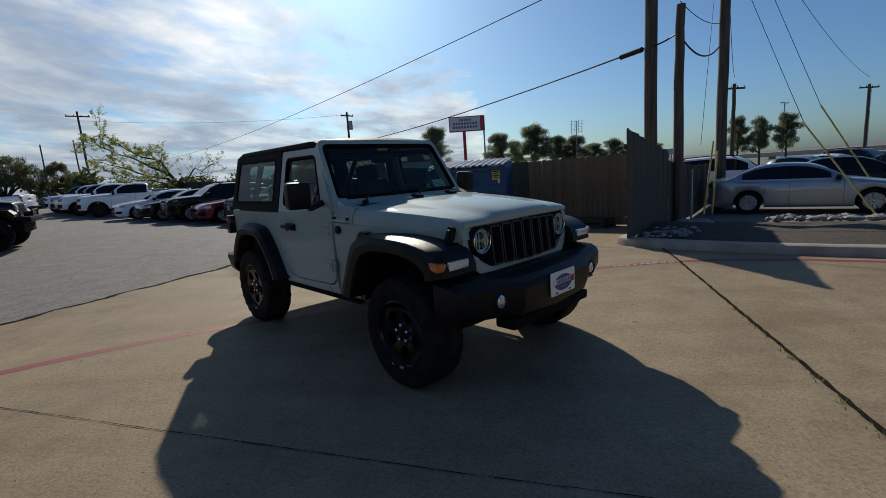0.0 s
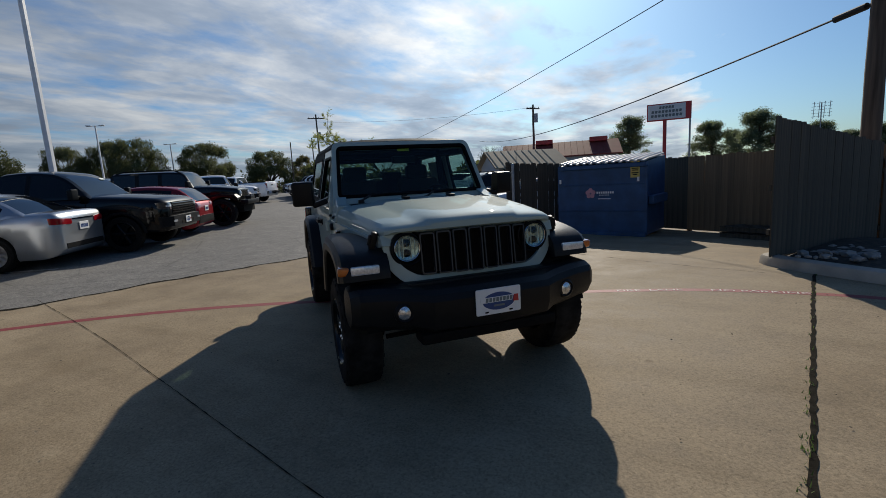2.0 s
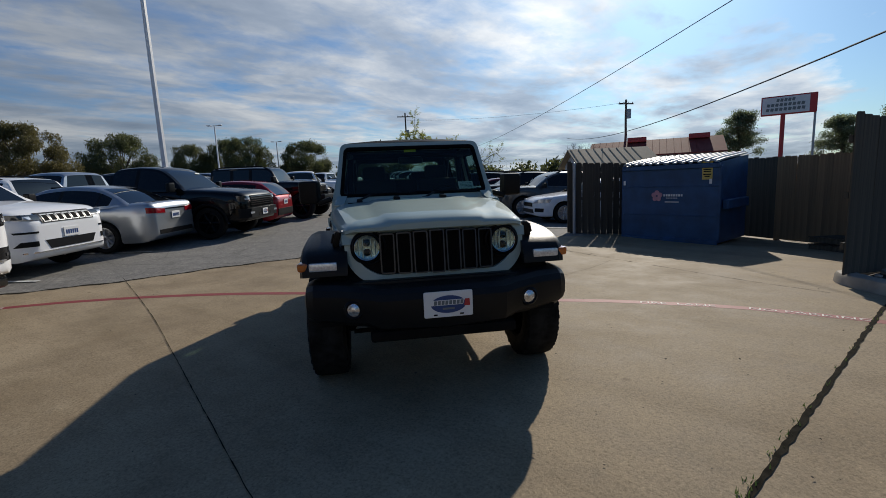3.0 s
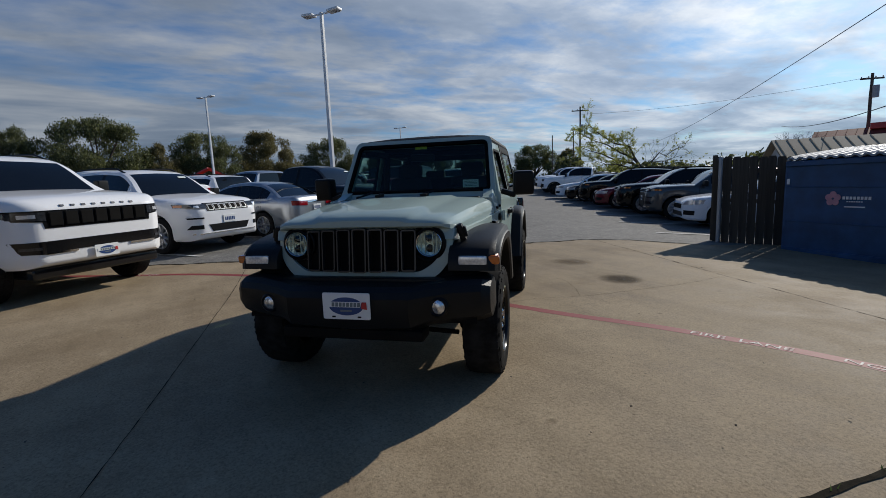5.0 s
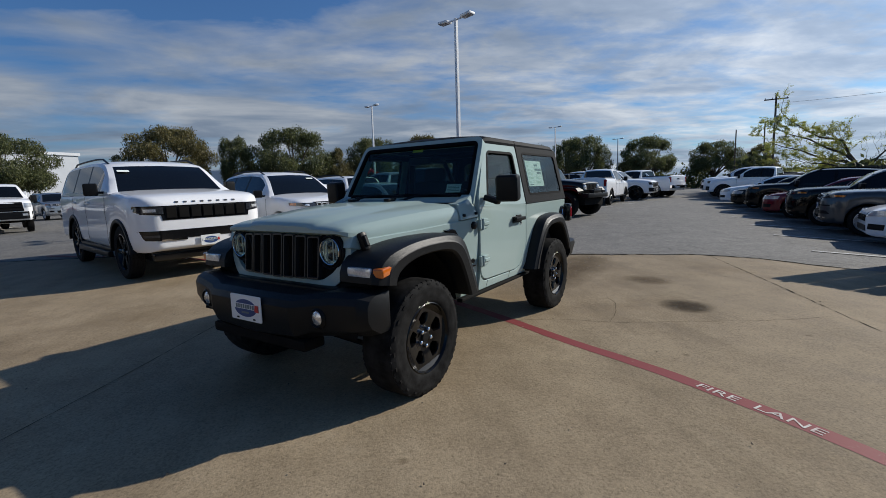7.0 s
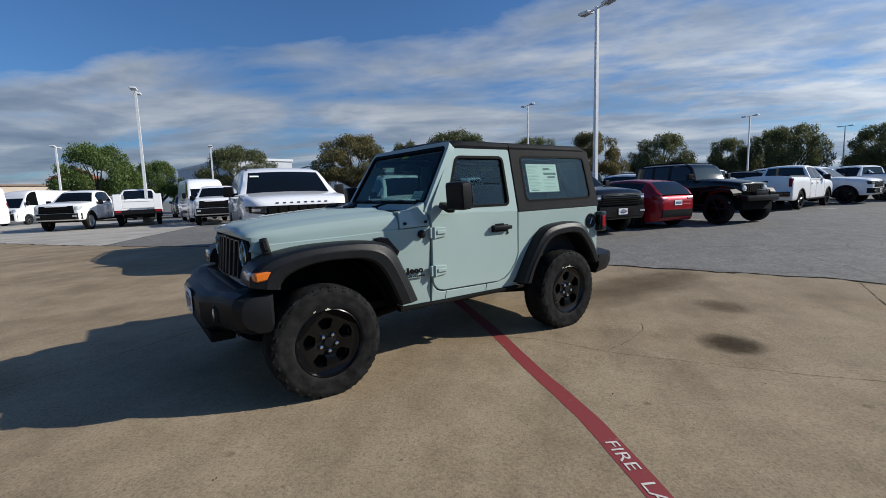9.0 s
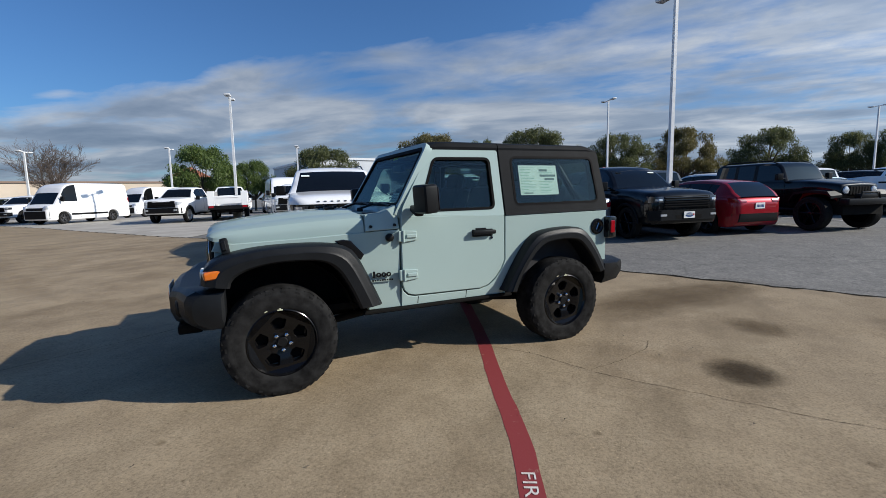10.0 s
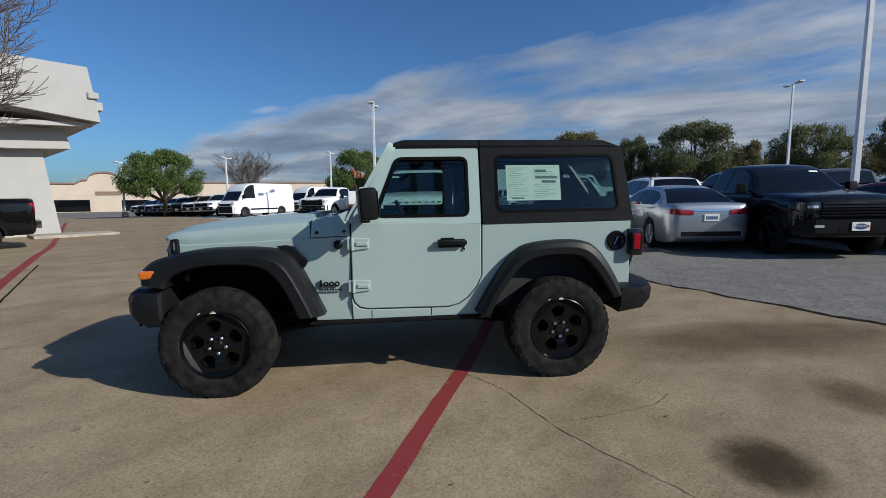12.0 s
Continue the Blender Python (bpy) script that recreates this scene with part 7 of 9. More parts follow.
# the row before the dark back fence
ROW = [("sedan", SEDAN, "sedan", "white_paint", "white sedan beside the fence gate", "car"), ("suv", SUV, "suv", "grey_paint", "dark grey SUV with seven-slot grille", "car"), ("suv", SUV, "suv", "black_paint", "black SUV with a chrome grille", "car"),
       ("sedan", SEDAN, "sedan", "maroon_paint", "dark red sedan in the back row", "car"), ("suv", SUV, "suv", "black_paint", "black SUV in the back row", "car"), ("sedan", SEDAN, "sedan", "black_paint", "black sedan in the back row", "car"),
       ("sedan", SEDAN, "sedan", "white_paint", "white sedan at the end of the back row", "car")]
for k, (kind, sp, nm, paint, lab, cat) in enumerate(ROW):
    park(kind, sp, nm, -3.9 - 2.2 * k, 15.9 + 1.25 * k, 226, paint, lab, cat)
park("pickup", PICKUP, "pickup_truck", -21.5, 26.4, 214, "white_paint", "white dual-cab pickup facing the lane", "truck")
for k in range(4):
    park("pickup", PICKUP, "pickup_truck", -24.3 - 2.4 * k, 28.2 + 2.0 * k, 214, ("white_paint", "silver_paint", "white_paint", "grey_paint")[k], "pickup truck in the far row", "truck")
park("pickup", PICKUP, "pickup_truck", -26.0 - 3.0, 24.6 - 1.4, 205, "white_paint", "white pickup standing with its tail to the lane", "truck")
# second row behind, seen between the near ones
for k in range(9):
    kind, sp, nm = (("pickup", PICKUP, "pickup_truck"), ("suv", SUV, "suv"), ("pickup", PICKUP, "pickup_truck"))[k % 3]
    park(kind, sp, nm, -13.6 - 1.75 * k, -0.2 + 2.25 * k, 217, ("white_paint", "white_paint", "silver_paint", "grey_paint", "white_paint", "blue_paint", "white_paint", "black_paint", "white_paint")[k], "parked truck or SUV in the second row" if kind == "pickup" else "parked SUV in the second row", "truck" if kind == "pickup" else "car", "second row")
for k in range(10):
    kind, sp, nm = (("suv", SUV, "suv"), ("sedan", SEDAN, "sedan"), ("pickup", PICKUP, "pickup_truck"))[k % 3]
    park(kind, sp, nm, -27.5 - 1.5 * k, 2.0 + 3.0 * k, 37, ("white_paint", "silver_paint", "white_paint", "black_paint", "maroon_paint", "white_paint", "grey_paint", "white_paint", "silver_paint", "white_paint")[k], "parked vehicle in the third row", "car", "third row")
for k in range(8):
    kind, sp, nm = (("sedan", SEDAN, "sedan"), ("suv", SUV, "suv"))[k % 2]
    park(kind, sp, nm, -40 - 1.6 * k, -14.0 + 5.5 * k, 37, ("white_paint", "silver_paint", "black_paint", "white_paint", "grey_paint", "white_paint", "red_paint", "white_paint")[k], "parked car far across the lot", "car", "fourth row")

# ---- work trucks and vans to the south-west ----


def service_body(root, sp):
    """A white service body with side lockers and a drop tailboard."""
    for s in (1, -1):
        bm = bm_new()
        box(bm, (-4.2, s * 0.86, 1.18), (2.7, 0.36, 0.95), None, 0.015)
        b = part("locker", bm, M["white_paint"], root, "white steel locker")
        for k in range(3):
            bm = bm_new()
            box(bm, (-3.35 - 0.85 * k, s * 1.045, 1.2), (0.74, 0.012, 0.74), None, 0.004)
            part("locker_door", bm, M["white_paint"], b)
    bm = bm_new()
    box(bm, (-5.52, 0, 1.16), (0.06, 1.36, 0.44), None, 0.01)
    t = part("tailboard", bm, M["white_paint"], root)
    bm = bm_new()
    box(bm, (-5.56, 0, 1.30), (0.03, 1.1, 0.05), None, 0.008)
    part("tailboard_rib", bm, M["white_paint"], t)
    bm = bm_new()
    box(bm, (-5.6, 0, 0.74), (0.22, 2.06, 0.22), None, 0.02)
    part("rear_bumper", bm, M["black"], root)
    for s in (1, -1):
        bm = bm_new()
        box(bm, (-5.70, s * 0.86, 0.78), (0.03, 0.26, 0.11), None, 0.01)
        part("tail_lamp", bm, M["red_lens"], root)


WORK_TRUCK["extra"] = list(WORK_TRUCK["extra"]) + [service_body]
park("work", WORK_TRUCK, "work_truck", -14.2, -16.9, 27, "white_paint", "white work truck with steel service body", "truck", "work trucks")
park("work", WORK_TRUCK, "work_truck", -16.6 - 5.7 * 0.71, -13.6 - 5.7 * 0.71, 225, "white_paint", "white work truck showing its tailboard", "truck", "work trucks").location = (-15.8 - 5.2 * 0.71, -14.3 - 5.2 * 0.71, gz(-20, -17) + 0.003)
park("work", WORK_TRUCK, "work_truck", -16.5, -10.2, 36, "white_paint", "white work truck with a black grille", "truck", "work trucks")
park("van", VAN, "cargo_van", -13.0, -26.0, 14, "white_paint", "white high-roof cargo van", "van", "cargo vans")
park("van", VAN, "cargo_van", -21.5, -31.0, 14, "white_paint", "white high-roof cargo van", "van", "cargo vans")
park("van", VAN, "cargo_van", -19.2, -13.0, 48, "white_paint", "white cargo van behind the work trucks", "van", "cargo vans")
for k in range(8):
    park("pickup", PICKUP, "pickup_truck", -13.4 - 0.25 * k, -31.5 - 3.4 * k, 24, ("white_paint", "white_paint", "grey_paint", "white_paint")[k % 4], "new pickup in the long row by the showroom", "truck", "new pickups")
for k in range(9):
    park("suv", SUV, "suv", -24 - 1.0 * k, -30.0 + 2.9 * k, 46, ("white_paint", "silver_paint", "white_paint", "grey_paint")[k % 4], "SUV in the far south-west row", "car", "south-west row")
park("pickup", PICKUP, "pickup_truck", 5.0, -11.0, -5, "black_paint", "black pickup parked before the white showroom", "truck")
# the lower lot east of the fence
park("sedan", SEDAN, "sedan", 11.7, 14.15, -33, "silver_paint", "silver sedan on the lower lot beyond the bed", "car", "lower lot")
park("suv", SUV, "suv", 12.4, 19.2, -33, "white_paint", "white SUV behind the silver sedan", "car", "lower lot")
park("sedan", SEDAN, "sedan", 15.4, 17.0, -33, "black_paint", "black sedan behind the silver sedan", "car", "lower lot")
for k in range(16):
    i, j = k % 8, k // 8
    kind, sp, nm = (("sedan", SEDAN, "sedan"), ("suv", SUV, "suv"), ("hatch", HATCH, "hatchback"))[k % 3]
    park(kind, sp, nm, 20 + 3.4 * i + 1.5 * j, 22 + 2.3 * i + 9 * j - 2.5, -62, ("black_paint", "silver_paint", "white_paint", "grey_paint", "blue_paint", "silver_paint", "maroon_paint")[k % 7], "car parked on the lower lot", "car", "lower lot")

# ---- fences and enclosure ----


def board_mesh(w, h, cut=0.02):
    bm = bm_new()
    prism(bm, [(-w / 2, 0), (w / 2, 0), (w / 2, h - cut), (w / 2 - cut, h), (-w / 2 + cut, h), (-w / 2, h - cut)], lambda u, v, d: Vector((u, d, v)), -0.008, 0.008)
    return bm


def fence(p0, p1, h0, h1, material, label, gap=0.003, width=0.14, base=0.04, z_add=0.0, posts=True, board_name="board", jitter=1.0):
    """A board fence between two points; its height runs from h0 to h1."""
    rng = random.Random(int(abs(p0[0] * 100 + p0[1] * 10)))
    d = Vector((p1[0] - p0[0], p1[1] - p0[1], 0))
    n = max(2, int(d.length / (width + gap)))
    ang = math.degrees(math.atan2(d.y, d.x))
    root = thing("fence", Matrix.Identity(4), label, "fence", "enclosure fence")
    bm = board_mesh(width, 1.0)
    first = finish(board_name, bm, material, smooth=False)
    me = first.data
    bpy.data.objects.remove(first)
    for k in range(n):
        t = (k + 0.5) / n
        x, y = p0[0] + d.x * t, p0[1] + d.y * t
        o = new(board_name, me)
        o.parent = root
        hh = h0 + (h1 - h0) * t + rng.uniform(-0.012, 0.012)
        fill = d.length / n / (width + gap)
        o.matrix_local = pose(x, y, gz(x, y) + base + z_add, rng.uniform(-0.6, 0.6) * jitter, rng.uniform(-0.4, 0.4) * jitter, ang) @ Matrix.Diagonal((fill, 1, hh, 1))
    side = Vector((-d.y, d.x, 0)).normalized()
    for f in (0.18, 0.5, 0.84):
        bm = bm_new()
        a, b = Vector((*p0, 0)) + side * 0.035, Vector((*p1, 0)) + side * 0.035
        za, zb = gz(*p0) + base + z_add + h0 * f, gz(*p1) + base + z_add + h1 * f
        rings = [[Vector((p.x + side.x * o, p.y + side.y * o, z + q)) for o, q in ((-0.02, -0.04), (0.02, -0.04), (0.02, 0.04), (-0.02, 0.04))] for p, z in ((a, za), (b, zb))]
        loft(bm, rings)
        part("rail", bm, material, root, smooth=False)
    if posts:
        m = max(1, int(d.length / 2.3))
        for k in range(m + 1):
            t = k / m
            x, y = p0[0] + d.x * t + side.x * 0.09, p0[1] + d.y * t + side.y * 0.09
            bm = bm_new()
            box(bm, (x, y, gz(x, y) + z_add + (h0 + (h1 - h0) * t) / 2), (0.09, 0.09, h0 + (h1 - h0) * t), Euler((0, 0, radians(ang))).to_matrix(), 0.006)
            part("post", bm, material, root, smooth=False)
    return root


fence((2.25, 14.17), (5.25, 12.05), 1.83, 1.80, M["fence"], "brown weathered board fence at the back of the enclosure", gap=-0.001, jitter=0.4)
fence((1.15, 14.95), (2.25, 14.17), 1.83, 1.83, M["fence_grey"], "dark grey board fence in the corner of the enclosure", gap=-0.001, jitter=0.4)
fence((-0.2, 15.2), (1.15, 14.95), 1.80, 1.83, M["fence_grey"], "dark grey board fence behind the dumpster")
fence((3.22, 8.62), (5.22, 11.85), 1.88, 1.68, M["fence_grey"], "dark weathered fence panel with a sloping top", z_add=0.10, gap=-0.001, jitter=0.3, posts=False)
fence((5.3, 11.95), (9.3, 18.2), 1.55, 1.5, M["fence_grey"], "dark board fence running back beside the poles")
fence((-1.92, 12.62), (0.3, 13.9), 1.80, 1.80, M["gate_wood"], "dark board gate with gaps between its boards", gap=0.005, base=-0.03, jitter=0.7)
fence((-8.0, 28.0), (-36, 49.0), 1.75, 1.75, M["fence_grey"], "long dark fence behind the back row")
fence((-8.0, 28.0), (-1.0, 21.5), 1.75, 1.75, M["fence_grey"], "long dark fence behind the back row")


def steel_post(x, y, h, r=0.045):
    bm = bm_new()
    rod(bm, (0, 0, -0.1), (0, 0, h), r, seg=16)
    lathe(bm, [(r * 1.1, h - 0.02), (r * 1.1, h + 0.01), (r * 0.7, h + 0.035), (0, h + 0.045)], Matrix.Identity(4), 16)
    ob = finish("gate_post", bm, M["galv"])
    ob.matrix_world = pose(x, y, gz(x, y))
    tagged(ob, "grey steel gate post with a domed cap", "post")


steel_post(-1.78, 12.58, 1.72, 0.038)


def dumpster():
    """A blue front-load dumpster with ribbed lids."""
    root = thing("dumpster", pose(-0.60, 12.68, gz(0.4, 12.5) - 0.10, 0, 0, -12.3), "dark blue steel dumpster with ribbed grey lids", "dumpster")
    W, D, H, Hb = 2.05, 1.55, 1.78, 1.92
    bm = bm_new()
    prism(bm, [(0.0, 0.12), (D, 0.12), (D, Hb), (0.10, H), (0.0, H - 0.05)], lambda u, v, d: Vector((d, u, v)), 0.0, W)
    part("body", bm, M["dump_blue"], root, smooth=False)
    for z in (0.68, 1.30):
        bm = bm_new()
        box(bm, (W / 2, -0.006, z), (W, 0.02, 0.02), None, 0.004)
        part("seam_rib", bm, M["dump_blue"], root)
    for z, hh in ((0.14, 0.10), (H - 0.06, 0.10)):
        bm = bm_new()
        box(bm, (W / 2, -0.02, z), (W + 0.04, 0.05, hh), None, 0.012)
        part("edge_rail", bm, M["dump_blue"], root)
    for x in (-0.02, W + 0.02):
        bm = bm_new()
        box(bm, (x + (0.06 if x > 1 else -0.06), 0.72, 0.92), (0.12, 1.15, 0.20), None, 0.015)
        part("fork_pocket", bm, M["dump_blue"], root)
        bm = bm_new()
        box(bm, (x, 0.03, 0.92), (0.05, 0.07, 1.58), None, 0.01)
        part("corner_post", bm, M["dump_blue"], root)
    for k in range(2):
        bm = bm_new()
        x0 = 0.02 + k * (W / 2)
        rows = []
        for j in range(25):
            x = x0 + (W / 2 - 0.04) * j / 24
            lift = 0.03 if j % 4 in (1, 2) else 0.0
            rows.append([Vector((x, y, z + lift)) for y, z in ((-0.06, H + 0.00), (-0.055, H + 0.035), (0.3, H + 0.085), (D, Hb + 0.06), (D, Hb + 0.03), (0.3, H + 0.05), (0.0, H + 0.0))])
        loft(bm, rows)
        part("lid", bm, M["lid"], root, "ribbed grey plastic lid")
    bm = bm_new()
    box(bm, (0.80, -0.012, 1.10), (0.003, 0.003, 0.003))
    for k in range(5):
        a = radians(90 + 72 * k)
        lathe(bm, [(0.0, 0.004), (0.052, 0.003), (0.055, 0.0)], Matrix.Translation((0.80 + 0.072 * math.cos(a), -0.012, 1.10 + 0.072 * math.sin(a))) @ Euler((radians(90), 0, 0)).to_matrix().to_4x4(), 14)
    part("flower_mark", bm, M["flower_pink"], root, "faded pink flower mark")
    bm = bm_new()
    for k in range(8):
        box(bm, (0.965 + k * 0.053, -0.012, 1.115), (0.036, 0.006, 0.05))
    for k in range(7):
        box(bm, (1.02 + k * 0.035, -0.012, 1.055), (0.024, 0.006, 0.018))
    box(bm, (1.13, -0.012, 0.97), (0.30, 0.006, 0.02))
    part("lettering", bm, M["plate"], root, "white lettering drawn as bars")
    bm = bm_new()
    box(bm, (1.83, -0.012, 1.62), (0.20, 0.006, 0.37), None, 0.002)
    y = part("warning_label", bm, M["yellow_guard"], root, "yellow warning label with black bars")
    bm = bm_new()
    for z, w in ((1.755, 0.15), (1.705, 0.13), (1.64, 0.15), (1.60, 0.14), (1.54, 0.15), (1.50, 0.10)):
        box(bm, (1.83, -0.017, z), (w, 0.006, 0.022))
    part("label_print", bm, M["black"], y)
    for x in (0.03, 1.9):
        bm = bm_new()
        box(bm, (x, -0.014, 1.40), (0.05, 0.006, 0.10))
        part("reflector", bm, M["plate"], root)


dumpster()


def pallets():
    root = thing("pallet_stack", stand(3.2, 13.1, -36), "low stack of dark wooden pallets by the fence", "pallet")
    for k in range(2):
        for j in range(7):
            bm = bm_new()
            box(bm, (j * 0.17, 0, 0.10 + 0.14 * k), (0.10, 1.0, 0.02))
            part("slat", bm, M["fence_grey"], root, smooth=False)
        for yy in (-0.45, 0, 0.45):
            bm = bm_new()
            box(bm, (0.5, yy, 0.05 + 0.14 * k), (1.1, 0.04, 0.09))
            part("stringer", bm, M["fence_grey"], root, smooth=False)


pallets()

# ---- poles, wires, lamps, sign ----


def wood_pole(x, y, h, r0, r1, arms=(), label="weathered wooden utility pole", lean=0.0, box_at=None):
    root = thing("utility_pole", pose(x, y, gz(x, y) - 0.05, 0, lean, 0), label, "utility pole")
    bm = bm_new()
    n = 10
    rng = random.Random(int(x * 10))
    tube(bm, [(rng.uniform(-0.015, 0.015), rng.uniform(-0.015, 0.015), h * k / n) for k in range(n + 1)], [r0 + (r1 - r0) * k / n for k in range(n + 1)], 16)
    part("shaft", bm, M["pole_wood"], root)
    for z, w, ang in arms:
        bm = bm_new()
        d = Vector((math.cos(radians(ang)), math.sin(radians(ang)), 0))
        box(bm, (0, 0, z), (w, 0.11, 0.12), Euler((0, 0, radians(ang))).to_matrix(), 0.01)
        part("crossarm", bm, M["pole_wood"], root)
        for k in (-0.45, -0.15, 0.15, 0.45):
            bm = bm_new()
            c = d * w * k
            lathe(bm, [(0.02, 0.0), (0.045, 0.04), (0.03, 0.08), (0.05, 0.11), (0.0, 0.14)], Matrix.Translation((c.x, c.y, z + 0.06)), 12)
            part("insulator", bm, M["galv"], root)
    if box_at:
        bm = bm_new()
        rod(bm, (0.28, 0.0, box_at - 0.45), (0.28, 0.0, box_at + 0.45), 0.22, seg=18)
        part("transformer", bm, M["galv"], root, "grey pole transformer")
    return root


wood_pole(5.52, 13.7, 11.5, 0.175, 0.14)
wood_pole(5.68, 12.35, 5.25, 0.125, 0.10, label="short dark wooden service pole")
pc = wood_pole(9.05, 16.9, 12.0, 0.17, 0.14, arms=((9.5, 2.4, 20),), label="tall wooden utility pole with cables", box_at=8.2)
wood_pole(-39.8, 47.2, 9.9, 0.13, 0.09, arms=((9.4, 2.1, 50),), box_at=7.2)
wood_pole(-12.2, 50.0, 8.6, 0.14, 0.10, arms=((8.2, 1.6, 50),), box_at=7.2)
wood_pole(-39.6, 46.0, 6.9, 0.08, 0.06, lean=-1.5)
wood_pole(-42.4, 44.9, 6.6, 0.08, 0.06)
wood_pole(18.8, 34.2, 6.6, 0.15, 0.11, arms=((6.3, 1.6, 10),))
wood_pole(37.0, 46.0, 7.5, 0.15, 0.11, arms=((7.2, 2.0, 10),))


def cable(p0, p1, sag, r=0.014, n=22, name="overhead_cable", label="black overhead cable strung between poles"):
    p0, p1 = Vector(p0), Vector(p1)
    bm = bm_new()
    tube(bm, [p0.lerp(p1, k / n) - Vector((0, 0, sag * 4 * (k / n) * (1 - k / n))) for k in range(n + 1)], r, 6)
    tagged(finish(name, bm, M["wire"]), label, "cable", "overhead cables")


cable((5.5, 13.62, 4.35), (-22, 58, 5.9), 1.0, 0.022)
cable((5.4, 13.6, 6.7), (-44, 66, 6.2), 0.8, 0.014)
cable((5.52, 13.7, 4.35), (5.68, 12.35, 4.35), 0.05, 0.02)
cable((5.68, 12.35, 4.25), (9.0, 16.9, 5.0), 0.45, 0.022)
cable((5.68, 12.35, 5.0), (9.0, 16.9, 5.6), 0.2, 0.010)
cable((9.05, 16.9, 9.6), (37, 46, 7.2), 0.8, 0.014)
cable((9.05, 16.9, 8.4), (18.8, 34.2, 6.4), 0.8, 0.014)
cable((9.05, 16.9, 8.0), (9.59, 13.77, 2.03), 0.02, 0.008, label="thin guy wire of the pole")
cable((9.05, 16.9, 9.4), (10.71, 14.81, 2.58), 0.02, 0.008, label="thin guy wire of the pole")
cable((-39.8, 47.2, 9.4), (-12.2, 50, 8.2), 0.5, 0.012)
cable((9.05, 16.9, 11.5), (7.05, 14.1, 1.7), 0.02, 0.007, label="thin guy wire of the pole")
# the splice case hanging on the cable
bm = bm_new()
rod(bm, (5.35, 13.86, 4.33), (4.98, 14.46, 4.30), 0.07, seg=14)
tagged(finish("splice_case", bm, M["wire"]), "black cable splice case hung on the wire", "cable box")


def guard(p0, p1, mat="yellow_guard"):
    bm = bm_new()
    rod(bm, p0, p1, 0.022, seg=10)
    tagged(finish("guy_guard", bm, M[mat]), "yellow plastic guy wire guard", "guy guard", "guy guards")


guard((6.32, 12.35, -0.05), (6.66, 12.65, 1.75))
guard((6.50, 12.30, -0.05), (6.74, 12.6, 1.5))
guard((12.05, 14.03, -0.25), (10.71, 14.81, 2.58))
guard((9.99, 11.83, -0.25), (9.59, 13.77, 2.03))
bm = bm_new()
rod(bm, (5.95, 12.2, -0.3), (5.95, 12.2, 1.1), 0.025, seg=10)
tagged(finish("conduit", bm, M["galv"]), "pale conduit fixed beside the service pole", "conduit")


def pole_base(x, y):
    root = thing("lamp_footing", pose(x, y, gz(x, y)), "round concrete lamp footing with a white cover", "post base")
    bm = bm_new()
    lathe(bm, [(0.0, 0.62), (0.26, 0.62), (0.29, 0.60), (0.30, 0.0), (0.30, -0.2)], Matrix.Identity(4), 28)
    part("footing", bm, M["curb"], root)
    bm = bm_new()
    box(bm, (0, 0, 0.66), (0.42, 0.42, 0.10), None, 0.02)
    part("cover", bm, M["white_steel"], root, "white steel cover")


pole_base(7.6, 8.3)


def lamp_post(x, y, h, heads=2, lean=0.0, label="white steel lot lamp post with twin heads", base=0.55):
    root = thing("lamp_post", pose(x, y, gz(x, y), 0, lean, 37), label, "lamp post", "lot lamps")
    bm = bm_new()
    rod(bm, (0, 0, 0), (0, 0, base), 0.28, seg=16)
    part("footing", bm, M["curb"], root)
    bm = bm_new()
    rings = [[Vector((sx * w, sy * w, z)) for sx, sy in ((-1, -1), (1, -1), (1, 1), (-1, 1))] for z, w in ((base, 0.075), (h, 0.055))]
    loft(bm, rings)
    part("shaft", bm, M["white_steel"], root, smooth=False)
    for s in ((1, -1) if heads == 2 else (1,)):
        bm = bm_new()
        box(bm, (s * 0.22, 0, h - 0.05), (0.40, 0.06, 0.06), None, 0.01)
        part("arm", bm, M["white_steel"], root)
        bm = bm_new()
        box(bm, (s * 0.62, 0, h - 0.02), (0.52, 0.34, 0.10), Euler((0, radians(-4 * s), 0)).to_matrix(), 0.03, 2)
        hd = part("lamp_head", bm, M["white_steel"], root)
        bm = bm_new()
        box(bm, (s * 0.62, 0, h - 0.075), (0.42, 0.26, 0.01), None)
        part("lens", bm, M["galv"], hd)


lamp_post(-15.1, 8.2, 8.0)
for x, y, h in ((-38.5, 4.8, 8.6), (-17.9, -15.9, 7.4), (-26.0, -32.4, 6.1), (-31, -22.0, 5.9), (-59.3, -23.7, 8.4), (-52.3, 27.8, 8.4), (-70.7, 15.4, 8.0), (-17.6, -37.8, 5.6), (-10.8, -45.4, 5.4), (-77, 3.4, 9.0), (-69.6, -9.8, 8.9),
                (-65.3, 43.7, 8.2), (46, 57, 8.5), (40, 62, 8)):
    lamp_post(x, y, h)


